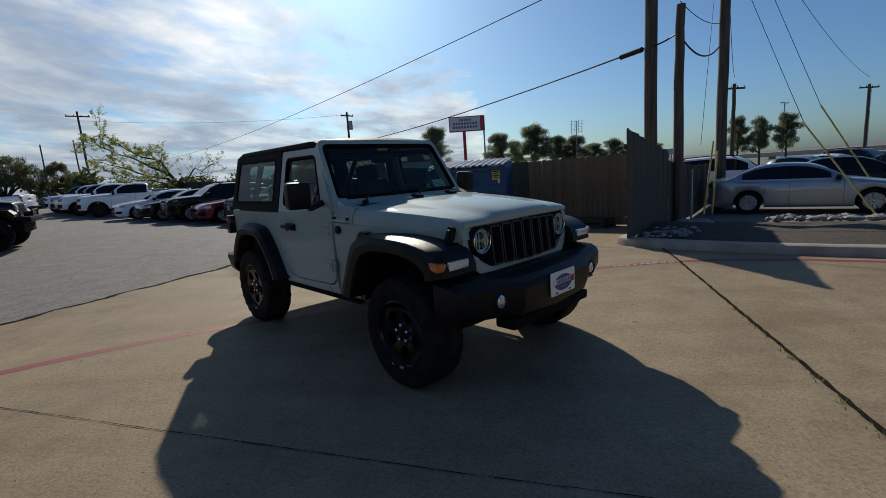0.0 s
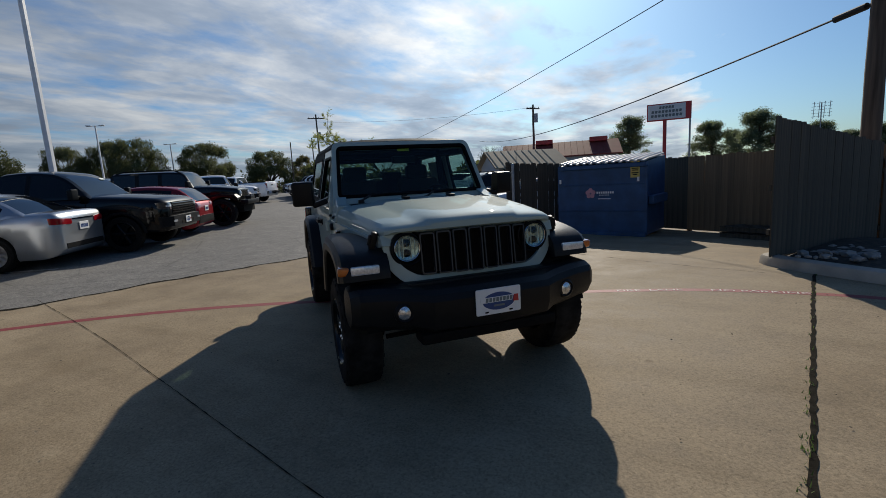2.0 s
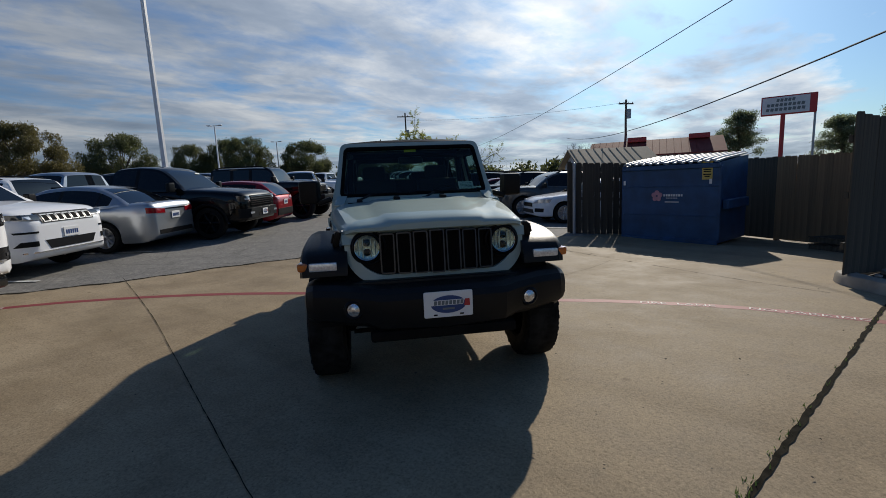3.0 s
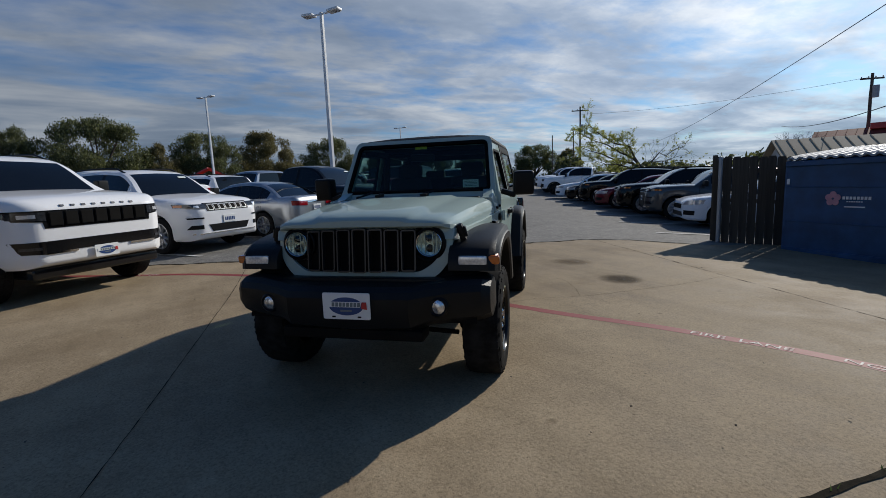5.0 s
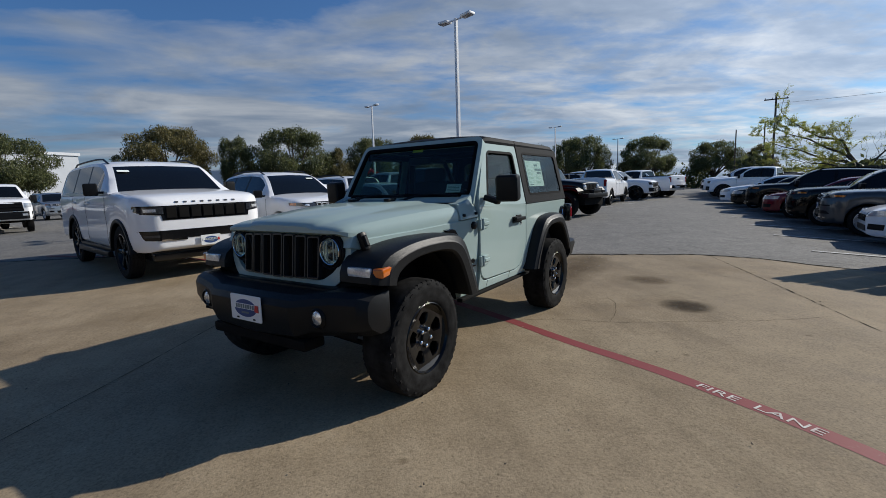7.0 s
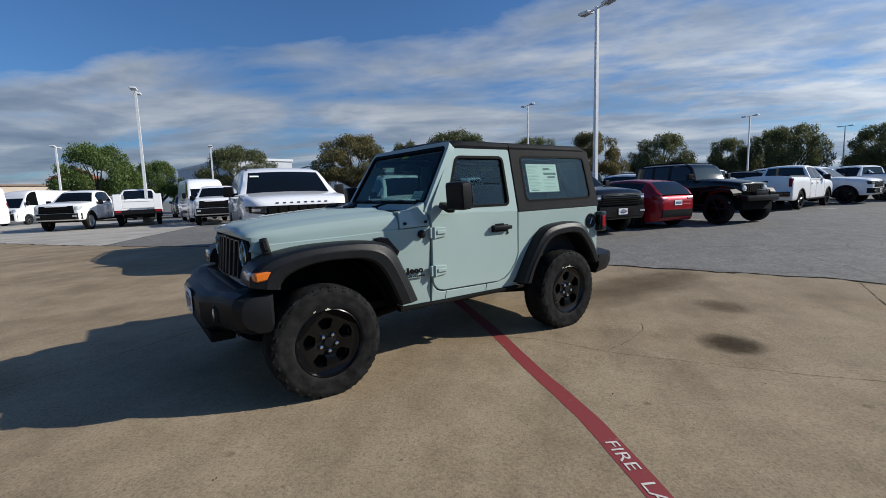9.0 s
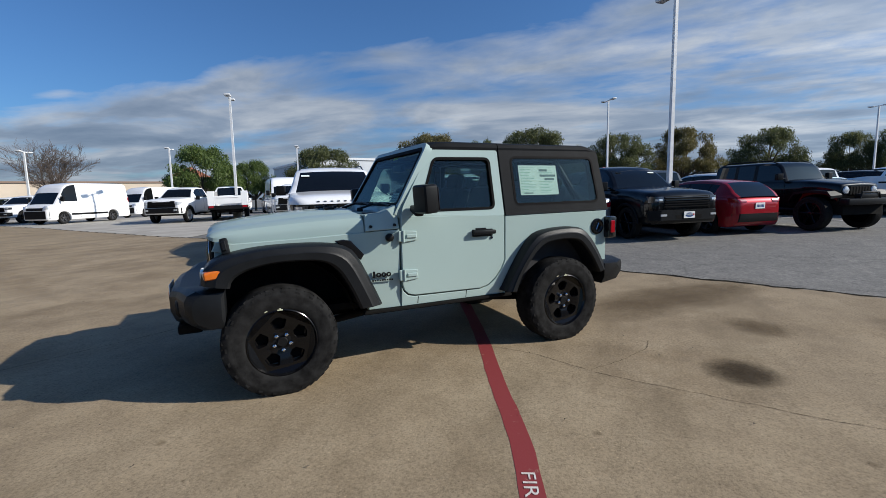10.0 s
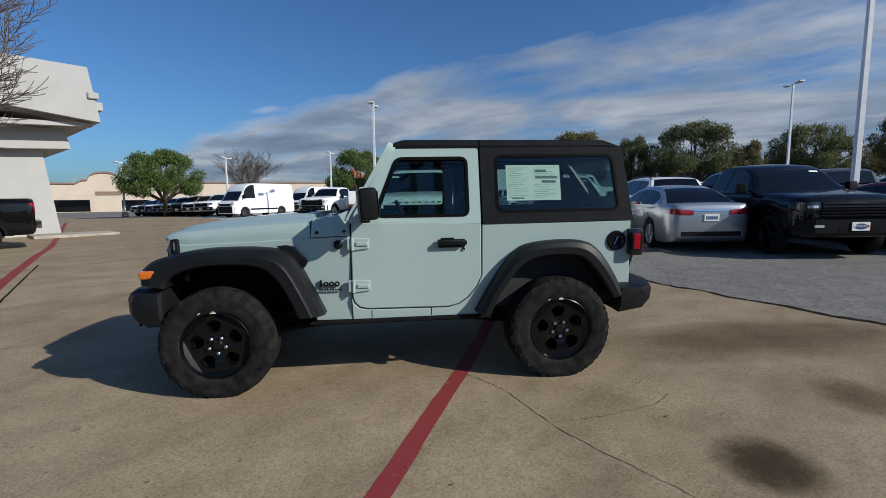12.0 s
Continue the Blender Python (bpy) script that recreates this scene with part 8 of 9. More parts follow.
def sign():
    """Roadside pylon sign; its words are drawn as bars."""
    root = thing("pylon_sign", pose(0.4, 61.3, gz(0, 40) + 0.35, 0, 0, 4), "white and red pylon sign on a red post", "sign")
    bm = bm_new()
    box(bm, (0, 0, 7.45), (4.6, 0.45, 1.9), None, 0.04)
    part("cabinet", bm, M["sign_red"], root)
    bm = bm_new()
    box(bm, (-0.25, -0.235, 7.45), (3.9, 0.02, 1.65), None, 0.01)
    part("sign_face", bm, M["sign_white"], root)
    for z, w, n in ((7.95, 1.6, 5), (7.50, 3.2, 9), (7.05, 3.3, 9)):
        for k in range(n):
            bm = bm_new()
            box(bm, (-0.25 + (k - (n - 1) / 2) * w / n, -0.255, z), (w / n * 0.72, 0.02, 0.30), Euler((0, radians(12), 0)).to_matrix())
            part("letter_bar", bm, M["ink"], root)
    bm = bm_new()
    rod(bm, (-0.4, 0.0, 0), (-0.4, 0.0, 6.5), 0.20, seg=14)
    part("post", bm, M["sign_red"], root)
    bm = bm_new()
    rod(bm, (2.2, 0.3, 0), (2.2, 0.3, 6.6), 0.10, seg=10)
    part("back_post", bm, M["galv"], root)


sign()


def antenna(x, y, h):
    root = thing("antenna", pose(x, y, gz(x, y)), "tall lattice television antenna on a mast", "antenna")
    bm = bm_new()
    rod(bm, (0, 0, 0), (0, 0, h), 0.05, seg=8)
    part("mast", bm, M["galv"], root)
    for i in range(4):
        bm = bm_new()
        rod(bm, ((i - 1.5) * 0.42, 0, h - 1.5), ((i - 1.5) * 0.42 + 0.06, 0, h + 0.1), 0.028, seg=6)
        for j in range(5):
            rod(bm, ((i - 1.5) * 0.42 - 0.16, 0, h - 1.35 + j * 0.32), ((i - 1.5) * 0.42 + 0.2, 0, h - 1.30 + j * 0.32), 0.02, seg=5)
        part("element", bm, M["galv"], root)


antenna(14.0, 60.0, 7.2)


def billboard(x, y, h, w, hh, ang):
    root = thing("billboard", pose(x, y, gz(x, y), 0, 0, ang), "distant roadside board on posts", "sign")
    bm = bm_new()
    box(bm, (0, 0, h), (w, 0.25, hh), None, 0.02)
    part("board", bm, M["grey_wall"], root)
    for s in (-0.3, 0.3):
        bm = bm_new()
        rod(bm, (s * w, 0.1, 0), (s * w, 0.1, h - hh / 2), 0.1, seg=8)
        part("post", bm, M["galv"], root)


billboard(31, 75, 3.2, 2.6, 0.9, -20)
billboard(31.4, 76, 1.5, 2.2, 0.7, -20)

# ---- trees ----


def leaf_cloud(name, blobs, count, size, material, parent, rng, shell=0.55):
    """Leaves scattered through ellipsoids, thicker towards their skins."""
    vol = np.array([b[1][0] * b[1][1] * b[1][2] for b in blobs])
    pick = rng.choice(len(blobs), count, p=vol / vol.sum())
    c = np.array([b[0] for b in blobs])[pick]
    r = np.array([b[1] for b in blobs])[pick]
    d = rng.normal(size=(count, 3))
    d /= np.linalg.norm(d, axis=1)[:, None]
    rad = (shell + (1 - shell) * rng.random(count)) ** 0.7
    p = c + d * r * rad[:, None] * rng.uniform(0.65, 1.22, (count, 1))
    u = rng.normal(size=(count, 3))
    u /= np.linalg.norm(u, axis=1)[:, None]
    v = np.cross(u, rng.normal(size=(count, 3)))
    v /= np.linalg.norm(v, axis=1)[:, None]
    s = size * rng.uniform(0.5, 1.4, (count, 1))
    u, v = u * s, v * s * 0.55
    quad = np.stack([p - u, p + v, p + u, p - v], 1).reshape(-1, 3)
    me = bpy.data.meshes.new(name)
    me.from_pydata(quad.tolist(), [], np.arange(count * 4).reshape(-1, 4).tolist())
    me.materials.append(material)
    ob = new(name, me)
    ob.parent = parent
    return ob


def oak(seed, leaf, count, label, size):
    """A live oak of unit height and half width: short trunk, forking limbs, a domed crown of many clumps."""
    rng = np.random.default_rng(seed)
    rnd = random.Random(seed)
    root = thing("tree", Matrix.Identity(4), label, "tree", "lot trees")
    fork = rnd.uniform(0.22, 0.27)
    bm = bm_new()
    tube(bm, [(0, 0, -0.02), (0.012, 0.01, fork * 0.5), (0.01, 0.01, fork)], [0.050, 0.040, 0.036], 9)
    blobs = []
    lobes = [(rnd.uniform(0, 6.28), rnd.uniform(0.82, 1.08)) for _ in range(5)]
    for k in range(64):
        a = 2.4 * k + rnd.uniform(-0.4, 0.4)
        lift = rnd.uniform(-0.05, 1.0) if k % 4 else rnd.uniform(-0.08, 0.15)
        # the dome: widest a third of the way up, with lobes that bulge
        reach = math.sqrt(max(0.0, 1 - max(0.0, lift) ** 2.6)) * rnd.uniform(0.50, 0.98)
        reach *= 0.80 + 0.20 * max(f * math.cos(a - p) for p, f in lobes)
        q = Vector((0.86 * reach * math.cos(a), 0.86 * reach * math.sin(a), 0.42 + 0.48 * lift))
        if k % 3 == 0:
            mid = Vector((q.x * 0.45, q.y * 0.45, fork + (q.z - fork) * 0.55))
            tube(bm, [(0.01, 0.01, fork * 0.95), mid, q], [0.022, 0.013, 0.004], 5)
        e = rnd.uniform(0.11, 0.20)
        blobs.append((tuple(q), (e * 1.05, e * 1.05, e * 0.58)))
    part("trunk", bm, M["bark"], root)
    leaf_cloud("crown", blobs, count, size, leaf, root, rng, 0.45)
    return root


OAKS = [oak(1, M["leaf"], 46000, "dark green live oak in the parking lot", 0.0130), oak(2, M["leaf_warm"], 46000, "bronze-green live oak in the parking lot", 0.0130), oak(3, M["leaf"], 42000, "dark green live oak in the parking lot", 0.0135),
        oak(4, M["leaf_bright"], 40000, "bright green oak by the work trucks", 0.0145), oak(6, M["leaf_warm"], 30000, "small bronze-green oak in the parking lot", 0.0160)]
# x, y, height of the top, half width, kind
TREES = [(-51.7, -18.0, 9.5, 4.8, 1), (-57.2, -5.2, 9.9, 5.1, 0), (-61.9, 4.8, 9.2, 4.1, 2), (-67.3, 13.1, 10.0, 4.1, 1), (-73.4, 23.8, 10.0, 4.4, 0), (-63.2, 37.2, 9.2, 3.5, 2), (-63.2, 47.3, 8.9, 4.4, 0), (-59.4, 56.3, 7.7, 3.8, 2),
         (-57.0, 62.0, 6.6, 2.4, 4), (-57.7, -12.3, 9.1, 2.3, 2), (-57.8, 0.3, 7.2, 2.1, 4), (-68.1, 36.1, 9.2, 2.7, 0), (-69.7, 32.0, 8.5, 3.0, 2),
         (-31.8, -35.3, 7.1, 3.6, 3), (-42.6, -39.0, 6.4, 2.6, 3), (-44.3, -29.3, 8.0, 4.2, 0), (-12.8, -40.5, 6.1, 3.7, 3)]
used = set()
for x, y, top, w, k in TREES:
    z0 = gz(x, y) - 0.05
    t = copy_thing(OAKS[k], Matrix.Identity(4)) if k in used else OAKS[k]
    used.add(k)
    t.matrix_world = pose(x, y, z0, 0, 0, (x * 37 + y * 11) % 360) @ Matrix.Diagonal((w * 1.24, w * 1.24, (top - z0) * 1.02, 1))


def pine(seed, h, label):
    rng = np.random.default_rng(seed)
    rnd = random.Random(seed)
    root = thing("pine_tree", Matrix.Identity(4), label, "tree", "far pines")
    bm = bm_new()
    tube(bm, [(0, 0, 0), (0.1, 0, h * 0.5), (0.0, 0.1, h * 0.95)], [0.24, 0.17, 0.05], 8)
    blobs = []
    for k in range(46):
        a, z = rnd.uniform(0, 6.28), h * rnd.uniform(0.36, 0.94)
        o = h * rnd.uniform(0.03, 0.34) * (1.5 - 1.05 * z / h)
        tip = Vector((o * math.cos(a), o * math.sin(a), z + 0.25))
        tube(bm, [(0.05, 0.05, z - 0.4), tip], [0.06, 0.02], 5)
        blobs.append((tuple(tip), (rnd.uniform(0.6, 1.15), rnd.uniform(0.6, 1.15), rnd.uniform(0.45, 0.85))))
    blobs.append(((0, 0, h * 0.93), (0.9, 0.9, 0.5)))
    part("trunk", bm, M["bark"], root)
    leaf_cloud("crown", blobs, 26000, 0.080, M["leaf_pine"], root, rng, 0.2)
    return root


PINES = [pine(11, 8.2, "tall dark pine beyond the fence"), pine(12, 8.2, "tall dark pine beyond the fence")]
# bearing seen from the apron, distance, height of the top, half width
for k, (az, d, h, w) in enumerate(((94.4, 70, 7.9, 3.0), (86.2, 70, 6.6, 2.7), (82.0, 68, 6.9, 3.2), (79.6, 72, 5.6, 2.2), (77.6, 70, 5.1, 2.5), (75.4, 74, 4.2, 2.2), (73.1, 72, 4.3, 2.3), (71.0, 75, 3.6, 2.0), (69.0, 76, 3.4, 2.0),
                                   (61.1, 70, 5.8, 1.5), (59.2, 70, 5.2, 1.7), (57.0, 70, 5.6, 1.7), (84.3, 76, 5.3, 2.2))):
    t = PINES[k] if k < 2 else copy_thing(PINES[k % 2], Matrix.Identity(4))
    x, y = 0.56 + d * math.cos(radians(az)), 0.56 + d * math.sin(radians(az))
    z0 = gz(x, y)
    t.matrix_world = pose(x, y, z0, 0, 0, k * 77) @ Matrix.Diagonal((w / 2.9, w / 2.9, (h - z0) / 8.2, 1))


def bent_tree():
    """The wind-bent tree in pale spring leaf: crooked limbs thrown west over the cars, bare ones to the east."""
    rng = np.random.default_rng(5)
    rnd = random.Random(5)
    b = Vector((-27.4, 42.9, gz(-27.4, 42.9)))
    root = thing("tree", Matrix.Translation(b) @ Matrix.Diagonal((0.74, 0.74, 0.78, 1)), "bent tree with dark limbs and sparse pale green leaves", "tree")
    bm = bm_new()
    leafy = []
    west, north = Vector((-0.76, -0.65, 0)), Vector((-0.65, 0.76, 0))

    def twig(p, d, length, r, depth, leaves):
        pts, rs, q = [p], [r], p
        for k in range(4):
            d = (d * 1.6 + Vector((rnd.uniform(-0.7, 0.7), rnd.uniform(-0.7, 0.7), rnd.uniform(-0.55, 0.65)))).normalized()
            q = q + d * length / 4
            pts.append(q), rs.append(max(0.007, r * (1 - 0.75 * (k + 1) / 4)))
            if depth and k:
                e = (d + Vector((rnd.uniform(-0.9, 0.9), rnd.uniform(-0.9, 0.9), rnd.uniform(-0.6, 0.7)))).normalized()
                twig(q, e, length * rnd.uniform(0.45, 0.7), rs[-1] * 0.6, depth - 1, leaves)
            if leaves and rnd.random() < leaves:
                leafy.append((tuple(q), (0.26, 0.26, 0.14)))
        tube(bm, pts, rs, 5)

    def limb(guide, r, leaves, away):
        """A crooked limb along (west, height) stations, with twigs all along it."""
        pts = [west * u + north * (away * abs(u) + rnd.uniform(-0.25, 0.25)) + Vector((0, 0, z + rnd.uniform(-0.12, 0.12))) for u, z in guide]
        n = len(pts)
        tube(bm, pts, [max(0.02, r * (1 - 0.85 * k / (n - 1))) for k in range(n)], 7)
        for k in range(1, n):
            d = (pts[k] - pts[k - 1]).normalized()
            for f in (0.35, 0.7, 1.0):
                p = pts[k - 1].lerp(pts[k], f)
                e = (d * 0.8 + Vector((rnd.uniform(-0.8, 0.8), rnd.uniform(-0.8, 0.8), rnd.uniform(-0.5, 0.8)))).normalized()
                twig(p, e, rnd.uniform(1.0, 1.9), 0.030, 2, leaves * min(1.0, 0.35 + 0.2 * k))
    tube(bm, [(0, 0, -0.2), (0.10, 0.06, 1.1), (0.0, 0.0, 2.0), (-0.1, -0.1, 2.6)], [0.34, 0.28, 0.27, 0.22], 9)
    limb([(0.1, 2.5), (0.8, 3.5), (1.4, 4.9), (2.1, 5.2), (3.4, 5.5), (4.8, 6.6), (6.0, 7.5), (7.0, 8.5)], 0.17, 0.75, 0.05)
    limb([(0.1, 2.5), (1.2, 3.7), (2.6, 4.2), (4.2, 5.2), (6.0, 6.0), (7.8, 7.1)], 0.15, 0.8, -0.15)
    limb([(0.1, 2.4), (1.5, 2.9), (3.2, 3.4), (5.0, 4.3), (6.8, 4.8), (8.2, 5.6)], 0.14, 0.8, 0.2)
    limb([(0.1, 2.3), (1.4, 2.4), (2.8, 2.8), (4.4, 2.8), (6.0, 3.4)], 0.10, 0.8, -0.05)
    limb([(0.1, 2.3), (0.9, 2.9), (2.0, 3.1), (3.2, 2.2), (4.4, 2.0)], 0.08, 0.7, 0.15)
    limb([(-0.1, 2.4), (-1.3, 2.9), (-2.3, 3.9), (-3.1, 3.6), (-4.3, 4.4), (-5.4, 4.7)], 0.12, 0.10, 0.1)
    limb([(-0.1, 2.3), (-1.5, 2.8), (-3.0, 3.0), (-4.4, 3.4)], 0.09, 0.12, -0.1)
    part("trunk", bm, M["bark"], root)
    leaf_cloud("leaves", leafy, 30000, 0.058, M["leaf_new"], root, rng, 0.0)


bent_tree()


def bare_tree(x, y, h, spread, seed, label):
    rnd = random.Random(seed)
    root = thing("tree", pose(x, y, gz(x, y)), label, "tree")
    bm = bm_new()

    def grow_limb(p, d, length, r, depth):
        pts, rs = [p], [r]
        q = p
        for k in range(4):
            d = (d + Vector((rnd.uniform(-0.25, 0.25), rnd.uniform(-0.25, 0.25), rnd.uniform(-0.12, 0.2)))).normalized()
            q = q + d * length / 4
            pts.append(q), rs.append(max(h * 0.0014, r * (1 - 0.7 * (k + 1) / 4)))
            if depth:
                for _ in range(2):
                    e = (d + Vector((rnd.uniform(-0.9, 0.9), rnd.uniform(-0.9, 0.9), rnd.uniform(-0.4, 0.5)))).normalized()
                    grow_limb(q, e, length * rnd.uniform(0.4, 0.62), rs[-1] * 0.6, depth - 1)
        tube(bm, pts, rs, 4 if depth < 2 else 6)
    tube(bm, [(0, 0, 0), (0.03, 0, h * 0.35)], [h * 0.018, h * 0.014], 8)
    for k in range(8):
        a = 6.28 * k / 8 + rnd.uniform(-0.3, 0.3)
        grow_limb(Vector((0.03, 0, h * 0.33)), Vector((math.cos(a) * spread, math.sin(a) * spread, 1)).normalized(), h * 0.55, h * 0.010, 3)
    part("branch_work", bm, M["twig"], root)


bare_tree(-30.5, -59.4, 7.4, 0.55, 3, "bare brown tree before the far shops")
bare_tree(3.3, -10.3, 6.4, 0.7, 8, "bare tree beside the white showroom")
bare_tree(-15.5, 46, 3.3, 0.5, 9, "bare tree behind the fence")
bare_tree(-8.5, 52, 3.4, 0.5, 10, "bare tree behind the fence")


def treeline():
    """Low hedges and far woods, too many leaves to count."""
    rng = np.random.default_rng(8)
    blobs = []
    for az, r, h in [(a, 88 + 8 * math.sin(a * 3.1), 2.6 + 1.6 * math.sin(a * 1.7) + rng.uniform(-0.6, 1.0)) for a in np.arange(105, 146, 1.4)]:
        x, y = r * math.cos(radians(az)) + 2, r * math.sin(radians(az)) + 4
        blobs.append(((x, y, h * 0.45), (2.6, 2.6, h * 0.6)))
    for x, y, h, w in ((-12, 47, 3.4, 3.4), (-17, 45, 3.2, 3.0), (-6.5, 50, 3.0, 3), (-22, 44, 2.6, 3), (-26, 43, 2.8, 3), (-32.8, 37.8, 4.2, 1.9), (-33.5, 39.5, 3.8, 1.8), (4.4, 58, 2.2, 1.6), (2.6, 57, 2.0, 1.5)):
        for k in range(4):
            blobs.append(((x + rng.uniform(-w, w) * 0.5, y + rng.uniform(-w, w) * 0.4, h * rng.uniform(0.35, 0.7)), (w * 0.6, w * 0.6, h * 0.4)))
    ob = leaf_cloud("far_hedge", blobs, 26000, 0.26, M["leaf"], None, rng, 0.3)
    tagged(ob, "far hedges and woods beyond the lot", "hedge", kind="stuff")


treeline()

# ---- buildings ----


def wall_box(name, x0, y0, x1, y1, z0, z1, mat, parent):
    bm = bm_new()
    box(bm, ((x0 + x1) / 2, (y0 + y1) / 2, (z0 + z1) / 2), (x1 - x0, y1 - y0, z1 - z0), None, 0.02)
    return part(name, bm, M[mat], parent, smooth=False)


def house(x, y, ang, w, d, eave, ridge, wall, roof, label):
    """A gabled building: w along the ridge, d across it, roof with overhang."""
    root = thing("building", pose(x, y, gz(x, y), 0, 0, ang), label, "building")
    bm = bm_new()
    prism(bm, [(-d / 2, -0.3), (d / 2, -0.3), (d / 2, eave), (0, ridge - 0.15), (-d / 2, eave)], lambda u, v, e: Vector((e, u, v)), -w / 2, w / 2)
    wl_ = part("wall", bm, M[wall], root, smooth=False)
    for s in (1, -1):
        bm = bm_new()
        o = 0.45
        e = (ridge - eave) / (d / 2)
        prism(bm, [(0, ridge), (s * (d / 2 + o), eave - e * o), (s * (d / 2 + o), eave - e * o - 0.12), (0, ridge - 0.12)], lambda u, v, q: Vector((q, u, v)), -w / 2 - o, w / 2 + o)
        rf = part("roof", bm, M[roof], root, smooth=False)
        for k in range(int(w / 0.6)):
            xx = -w / 2 - 0.2 + k * 0.6
            bm = bm_new()
            p0, p1 = Vector((xx, 0, ridge + 0.02)), Vector((xx, s * (d / 2 + o), eave - e * o + 0.02))
            rod(bm, p0, p1, 0.014, seg=4)
            part("roof_rib", bm, M[roof], rf, smooth=False)
    for k in range(3):
        bm = bm_new()
        box(bm, (-w / 2 + w * (k + 0.5) / 3, -d / 2 - 0.02, 1.4), (1.2, 0.06, 1.1), None, 0.01)
        part("window", bm, M["far_glass"], root)
    return root


house(-9.9, 38.2, 40, 5.4, 4.6, 2.3, 3.45, "grey_wall", "tan_roof", "low building with a tan metal gable roof")
hb_ = house(-9.4, 49.6, 14, 10.6, 6.0, 3.2, 4.5, "grey_wall", "red_roof", "low building with a red metal roof")
for xx in (-1.5, 3.8):
    bm = bm_new()
    box(bm, (xx, -0.5, 4.55), (1.7, 0.6, 0.45), None, 0.03)
    part("roof_unit", bm, M["sign_red"], hb_)


def mall():
    root = thing("shopping_row", pose(0, 0, -1.0), "long beige shopping row with an arched parapet", "building")
    a, b = Vector((8, -108, 0)), Vector((-66, -86, 0))
    ang = math.atan2(b.y - a.y, b.x - a.x)
    L = (b - a).length

    def place(u, v, d):
        return a + Vector((math.cos(ang) * u - math.sin(ang) * d, math.sin(ang) * u + math.cos(ang) * d, v))
    top = [(0, 5.6), (26, 5.6), (27, 6.2)] + [(30.5 + 2.6 * math.cos(radians(q)), 6.3 + 1.5 * math.sin(radians(q))) for q in range(180, -1, -20)] + [(34, 6.2), (35, 5.9), (L, 6.3)]
    bm = bm_new()
    prism(bm, [(0, 0)] + top + [(L, 0)], place, 0, 12)
    part("wall", bm, M["beige"], root, smooth=False)
    bm = bm_new()
    n = len(top)
    loft(bm, [[place(u, v + q, o) for o, q in ((-0.25, -0.16), (-0.25, 0.14), (0.2, 0.14), (0.2, -0.16))] for u, v in top], caps=True)
    part("parapet_cap", bm, M["beige_trim"], root)
    for u0, u1, z0, z1 in ((2, 28, 0.3, 2.5), (33, 44, 0.3, 2.4), (46, 60, 0.3, 2.5), (62, L - 1, 0.3, 2.4)):
        bm = bm_new()
        prism(bm, [(u0, z0), (u1, z0), (u1, z1), (u0, z1)], place, -0.05, 0.3)
        part("shop_front", bm, M["far_glass"], root, smooth=False)
    for u0, u1, z0, z1 in ((29, 33, 3.4, 4.1), (41, 45, 3.6, 4.4), (56, 58.5, 3.4, 4.6)):
        bm = bm_new()
        prism(bm, [(u0, z0), (u1, z0), (u1, z1), (u0, z1)], place, -0.12, 0.1)
        part("shop_sign", bm, M["beige_trim"], root, smooth=False)


mall()


def grey_block():
    root = thing("warehouse", pose(-78, -50, -0.6, 0, 0, 56), "pale grey flat-roofed building behind the trees", "building")
    wall_box("wall", -16, -10, 16, 0, 0, 8.4, "grey_wall", root)
    wall_box("parapet", -16.2, -10.2, 16.2, 0.2, 8.4, 8.8, "white_steel", root)
    for k in range(8):
        bm = bm_new()
        box(bm, (-14 + 4 * k, 0.02, 2.2), (2.6, 0.1, 2.0), None, 0.01)
        part("window", bm, M["far_glass"], root)
    root = thing("clay_roof_pavilion", pose(-57, -68.5, -0.8, 0, 0, 45), "beige pavilion with a clay tile roof", "building")
    wall_box("wall", -3, -3, 3, 3, 0, 6.2, "beige", root)
    bm = bm_new()
    r = [[Vector((s * 3.6, t * 3.6, 6.2)) for s, t in ((-1, -1), (1, -1), (1, 1), (-1, 1))], [Vector((s * 0.05, t * 0.05, 8.2)) for s, t in ((-1, -1), (1, -1), (1, 1), (-1, 1))]]
    loft(bm, r)
    part("roof", bm, M["tile_roof"], root, smooth=False)


grey_block()
wb_ = thing("white_hall", pose(-98, 0, 0, 0, 0, 90), "long white hall far behind the trees", "building")
wall_box("wall", -45, -8, -8, 0, 0, 6.5, "grey_wall", wb_)
wall_box("dark_base", -45.1, -8.1, -7.9, 0.1, 0, 2.2, "beige_trim", wb_)


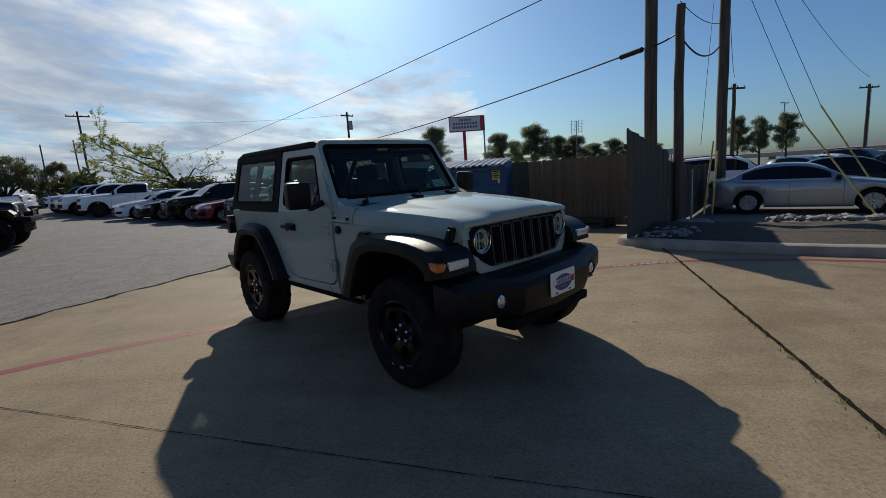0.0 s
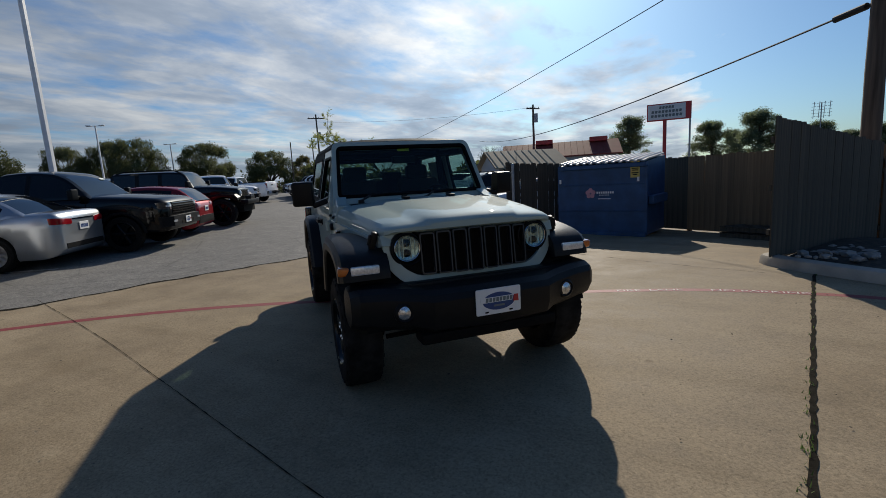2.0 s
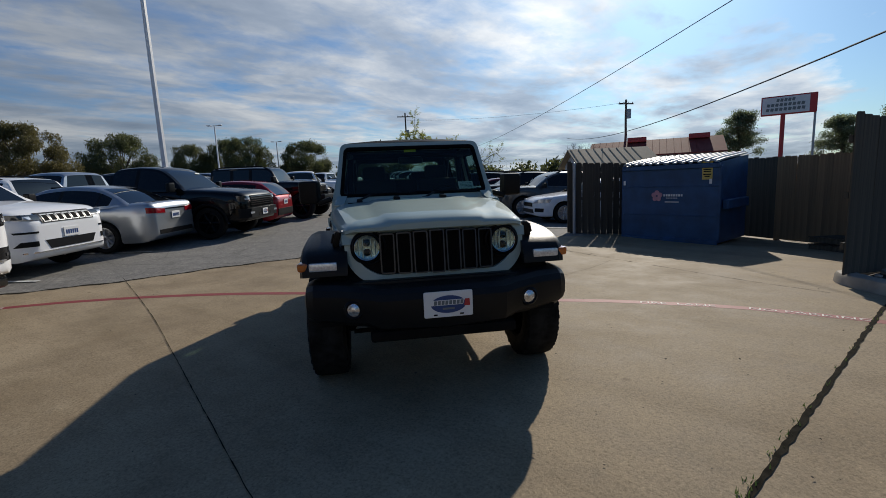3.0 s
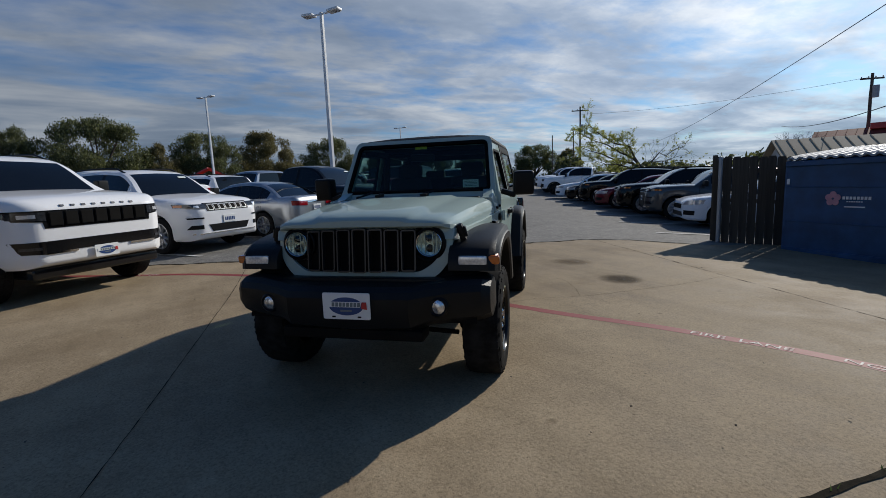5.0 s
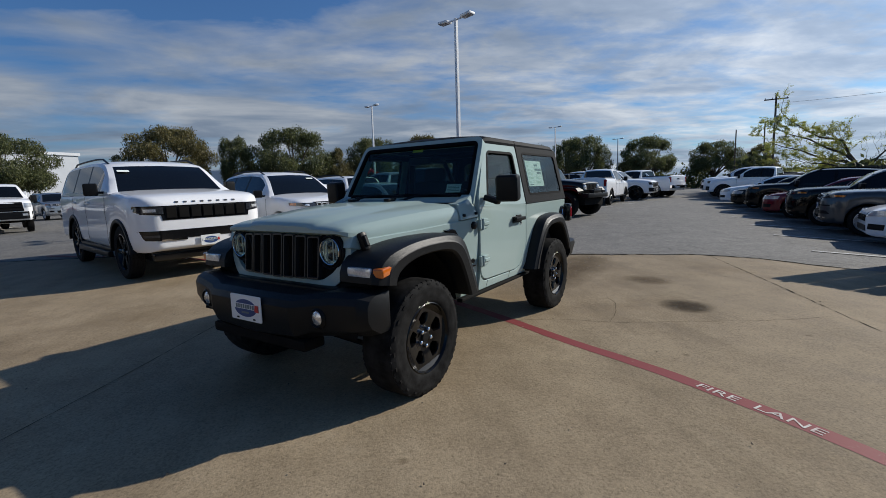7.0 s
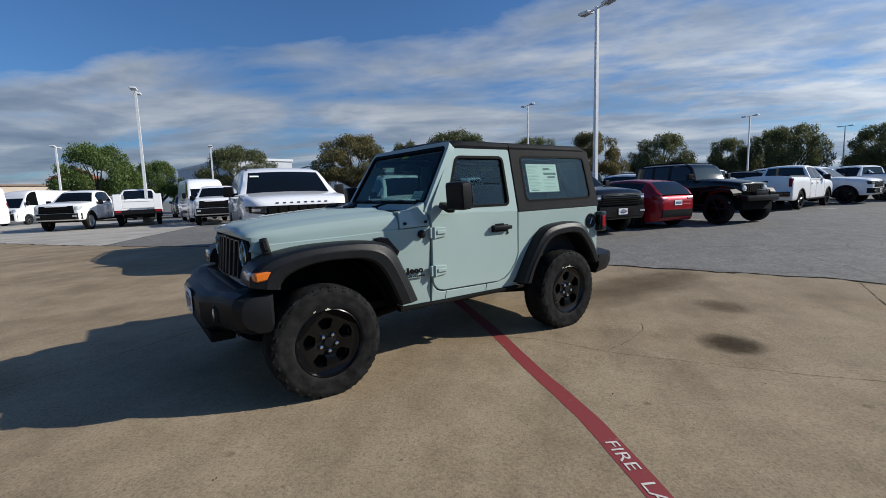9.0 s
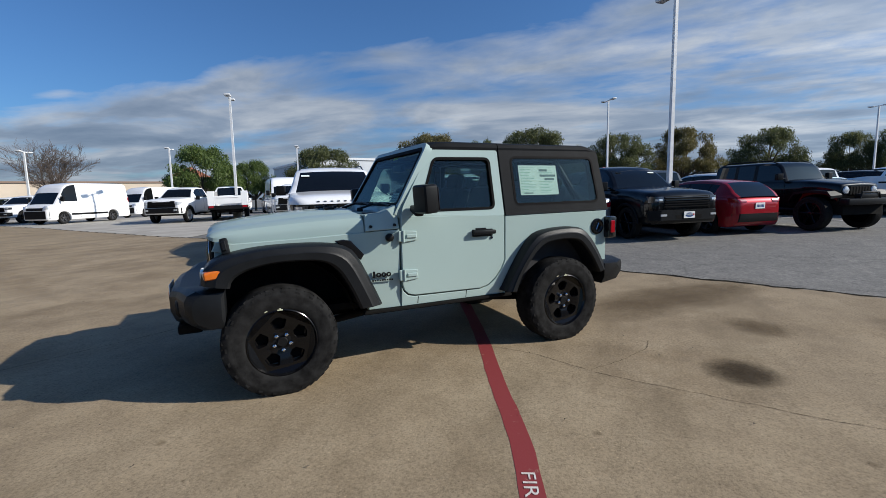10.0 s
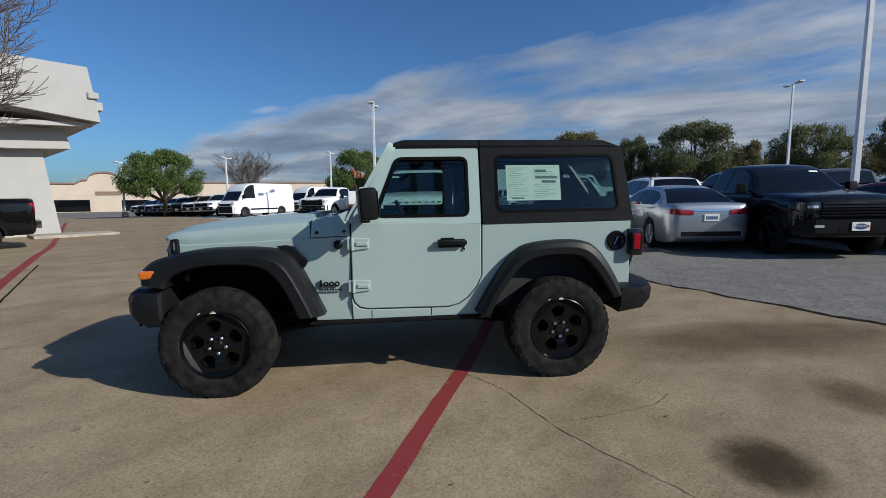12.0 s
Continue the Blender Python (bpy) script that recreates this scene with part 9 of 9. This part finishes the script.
def showroom():
    """The white stucco showroom: battered piers under a deep canopy."""
    root = thing("showroom", pose(0, 0, 0), "white stucco showroom with a deep canopy", "building")

    def pier(x, y, w, d, h):
        bm = bm_new()
        loft(bm, [[Vector((x + sx * w / 2 * f + o, y + sy * d / 2 * f, z)) for sx, sy in ((-1, -1), (1, -1), (1, 1), (-1, 1))] for z, f, o in ((0, 1.25, -0.12), (0.5, 1.2, -0.1), (h, 0.95, 0.1))])
        part("pier", bm, M["stucco"], root, smooth=False)
    pier(-0.25, -16.6, 1.35, 1.3, 4.3)
    pier(-1.5, -24.5, 1.2, 1.3, 4.3)
    bm = bm_new()
    prism(bm, [(-1.7, 3.45), (-1.55, 4.2), (3.0, 4.2), (3.0, 3.35), (0.0, 3.35)], lambda u, v, d: Vector((u, d, v)), -22.5, -15.4)
    part("lower_canopy", bm, M["stucco"], root, smooth=False)
    bm = bm_new()
    box(bm, (-2.42, -14.5, 5.05), (0.42, 0.5, 0.32), None, 0.02)
    part("fascia_stub", bm, M["stucco"], root)
    # canopy with a slanted soffit
    bm = bm_new()
    prism(bm, [(-2.48, 4.42), (-2.2, 6.45), (9, 6.45), (9, 4.78), (0.3, 4.74)], lambda u, v, d: Vector((u, d, v)), -27.5, -14.1)
    part("canopy", bm, M["stucco"], root, smooth=False)
    bm = bm_new()
    prism(bm, [(-2.30, 4.28), (-2.28, 4.40), (0.6, 4.32), (0.6, 4.12)], lambda u, v, d: Vector((u, d, v)), -14.9, -14.5)
    part("canopy_beam", bm, M["stucco"], root, smooth=False)
    bm = bm_new()
    box(bm, (-2.3, -20.8, 5.4), (0.35, 13.6, 0.25), None, 0.03)
    part("fascia_band", bm, M["stucco"], root)
    wall_box("wall", 3.0, -40, 9, -14.4, 0, 6.3, "stucco", root)
    bm = bm_new()
    box(bm, (2.97, -17, 1.6), (0.08, 4.4, 2.9), None, 0.01)
    part("window", bm, M["far_glass"], root)
    bm = bm_new()
    box(bm, (-1.4, -14.55, 0.06), (2.6, 1.6, 0.12), None, 0.02)
    part("step", bm, M["curb"], root)
    wall_box("back_wall", 9, -60, 26, -14.0, 0, 6.4, "stucco", root)


showroom()


def overpass():
    root = thing("overpass", pose(150, 162, -6.6, 0, 0, -40), "pale highway overpass far beyond the lower lot", "bridge")
    wall_box("deck", -120, -4, 120, 4, 5.0, 6.6, "beige", root)
    for k in range(13):
        wall_box("pier", -115 + 18 * k, -1, -113 + 18 * k, 1, 0, 5.0, "beige", root)


overpass()


def boom_lift():
    root = thing("boom_lift", pose(-41, 3.2, gz(-41, 3.2), 0, 0, 60), "red boom lift folded among the parked cars", "machine")
    bm = bm_new()
    box(bm, (0, 0, 1.0), (2.4, 1.6, 1.0), None, 0.1, 2)
    part("chassis", bm, M["red_excavator"], root)
    bm = bm_new()
    rod(bm, (-1.6, 0, 1.6), (1.5, 0, 3.0), 0.16, seg=4)
    rod(bm, (1.5, 0, 3.0), (3.2, 0, 2.1), 0.13, seg=4)
    part("boom", bm, M["red_excavator"], root)


boom_lift()
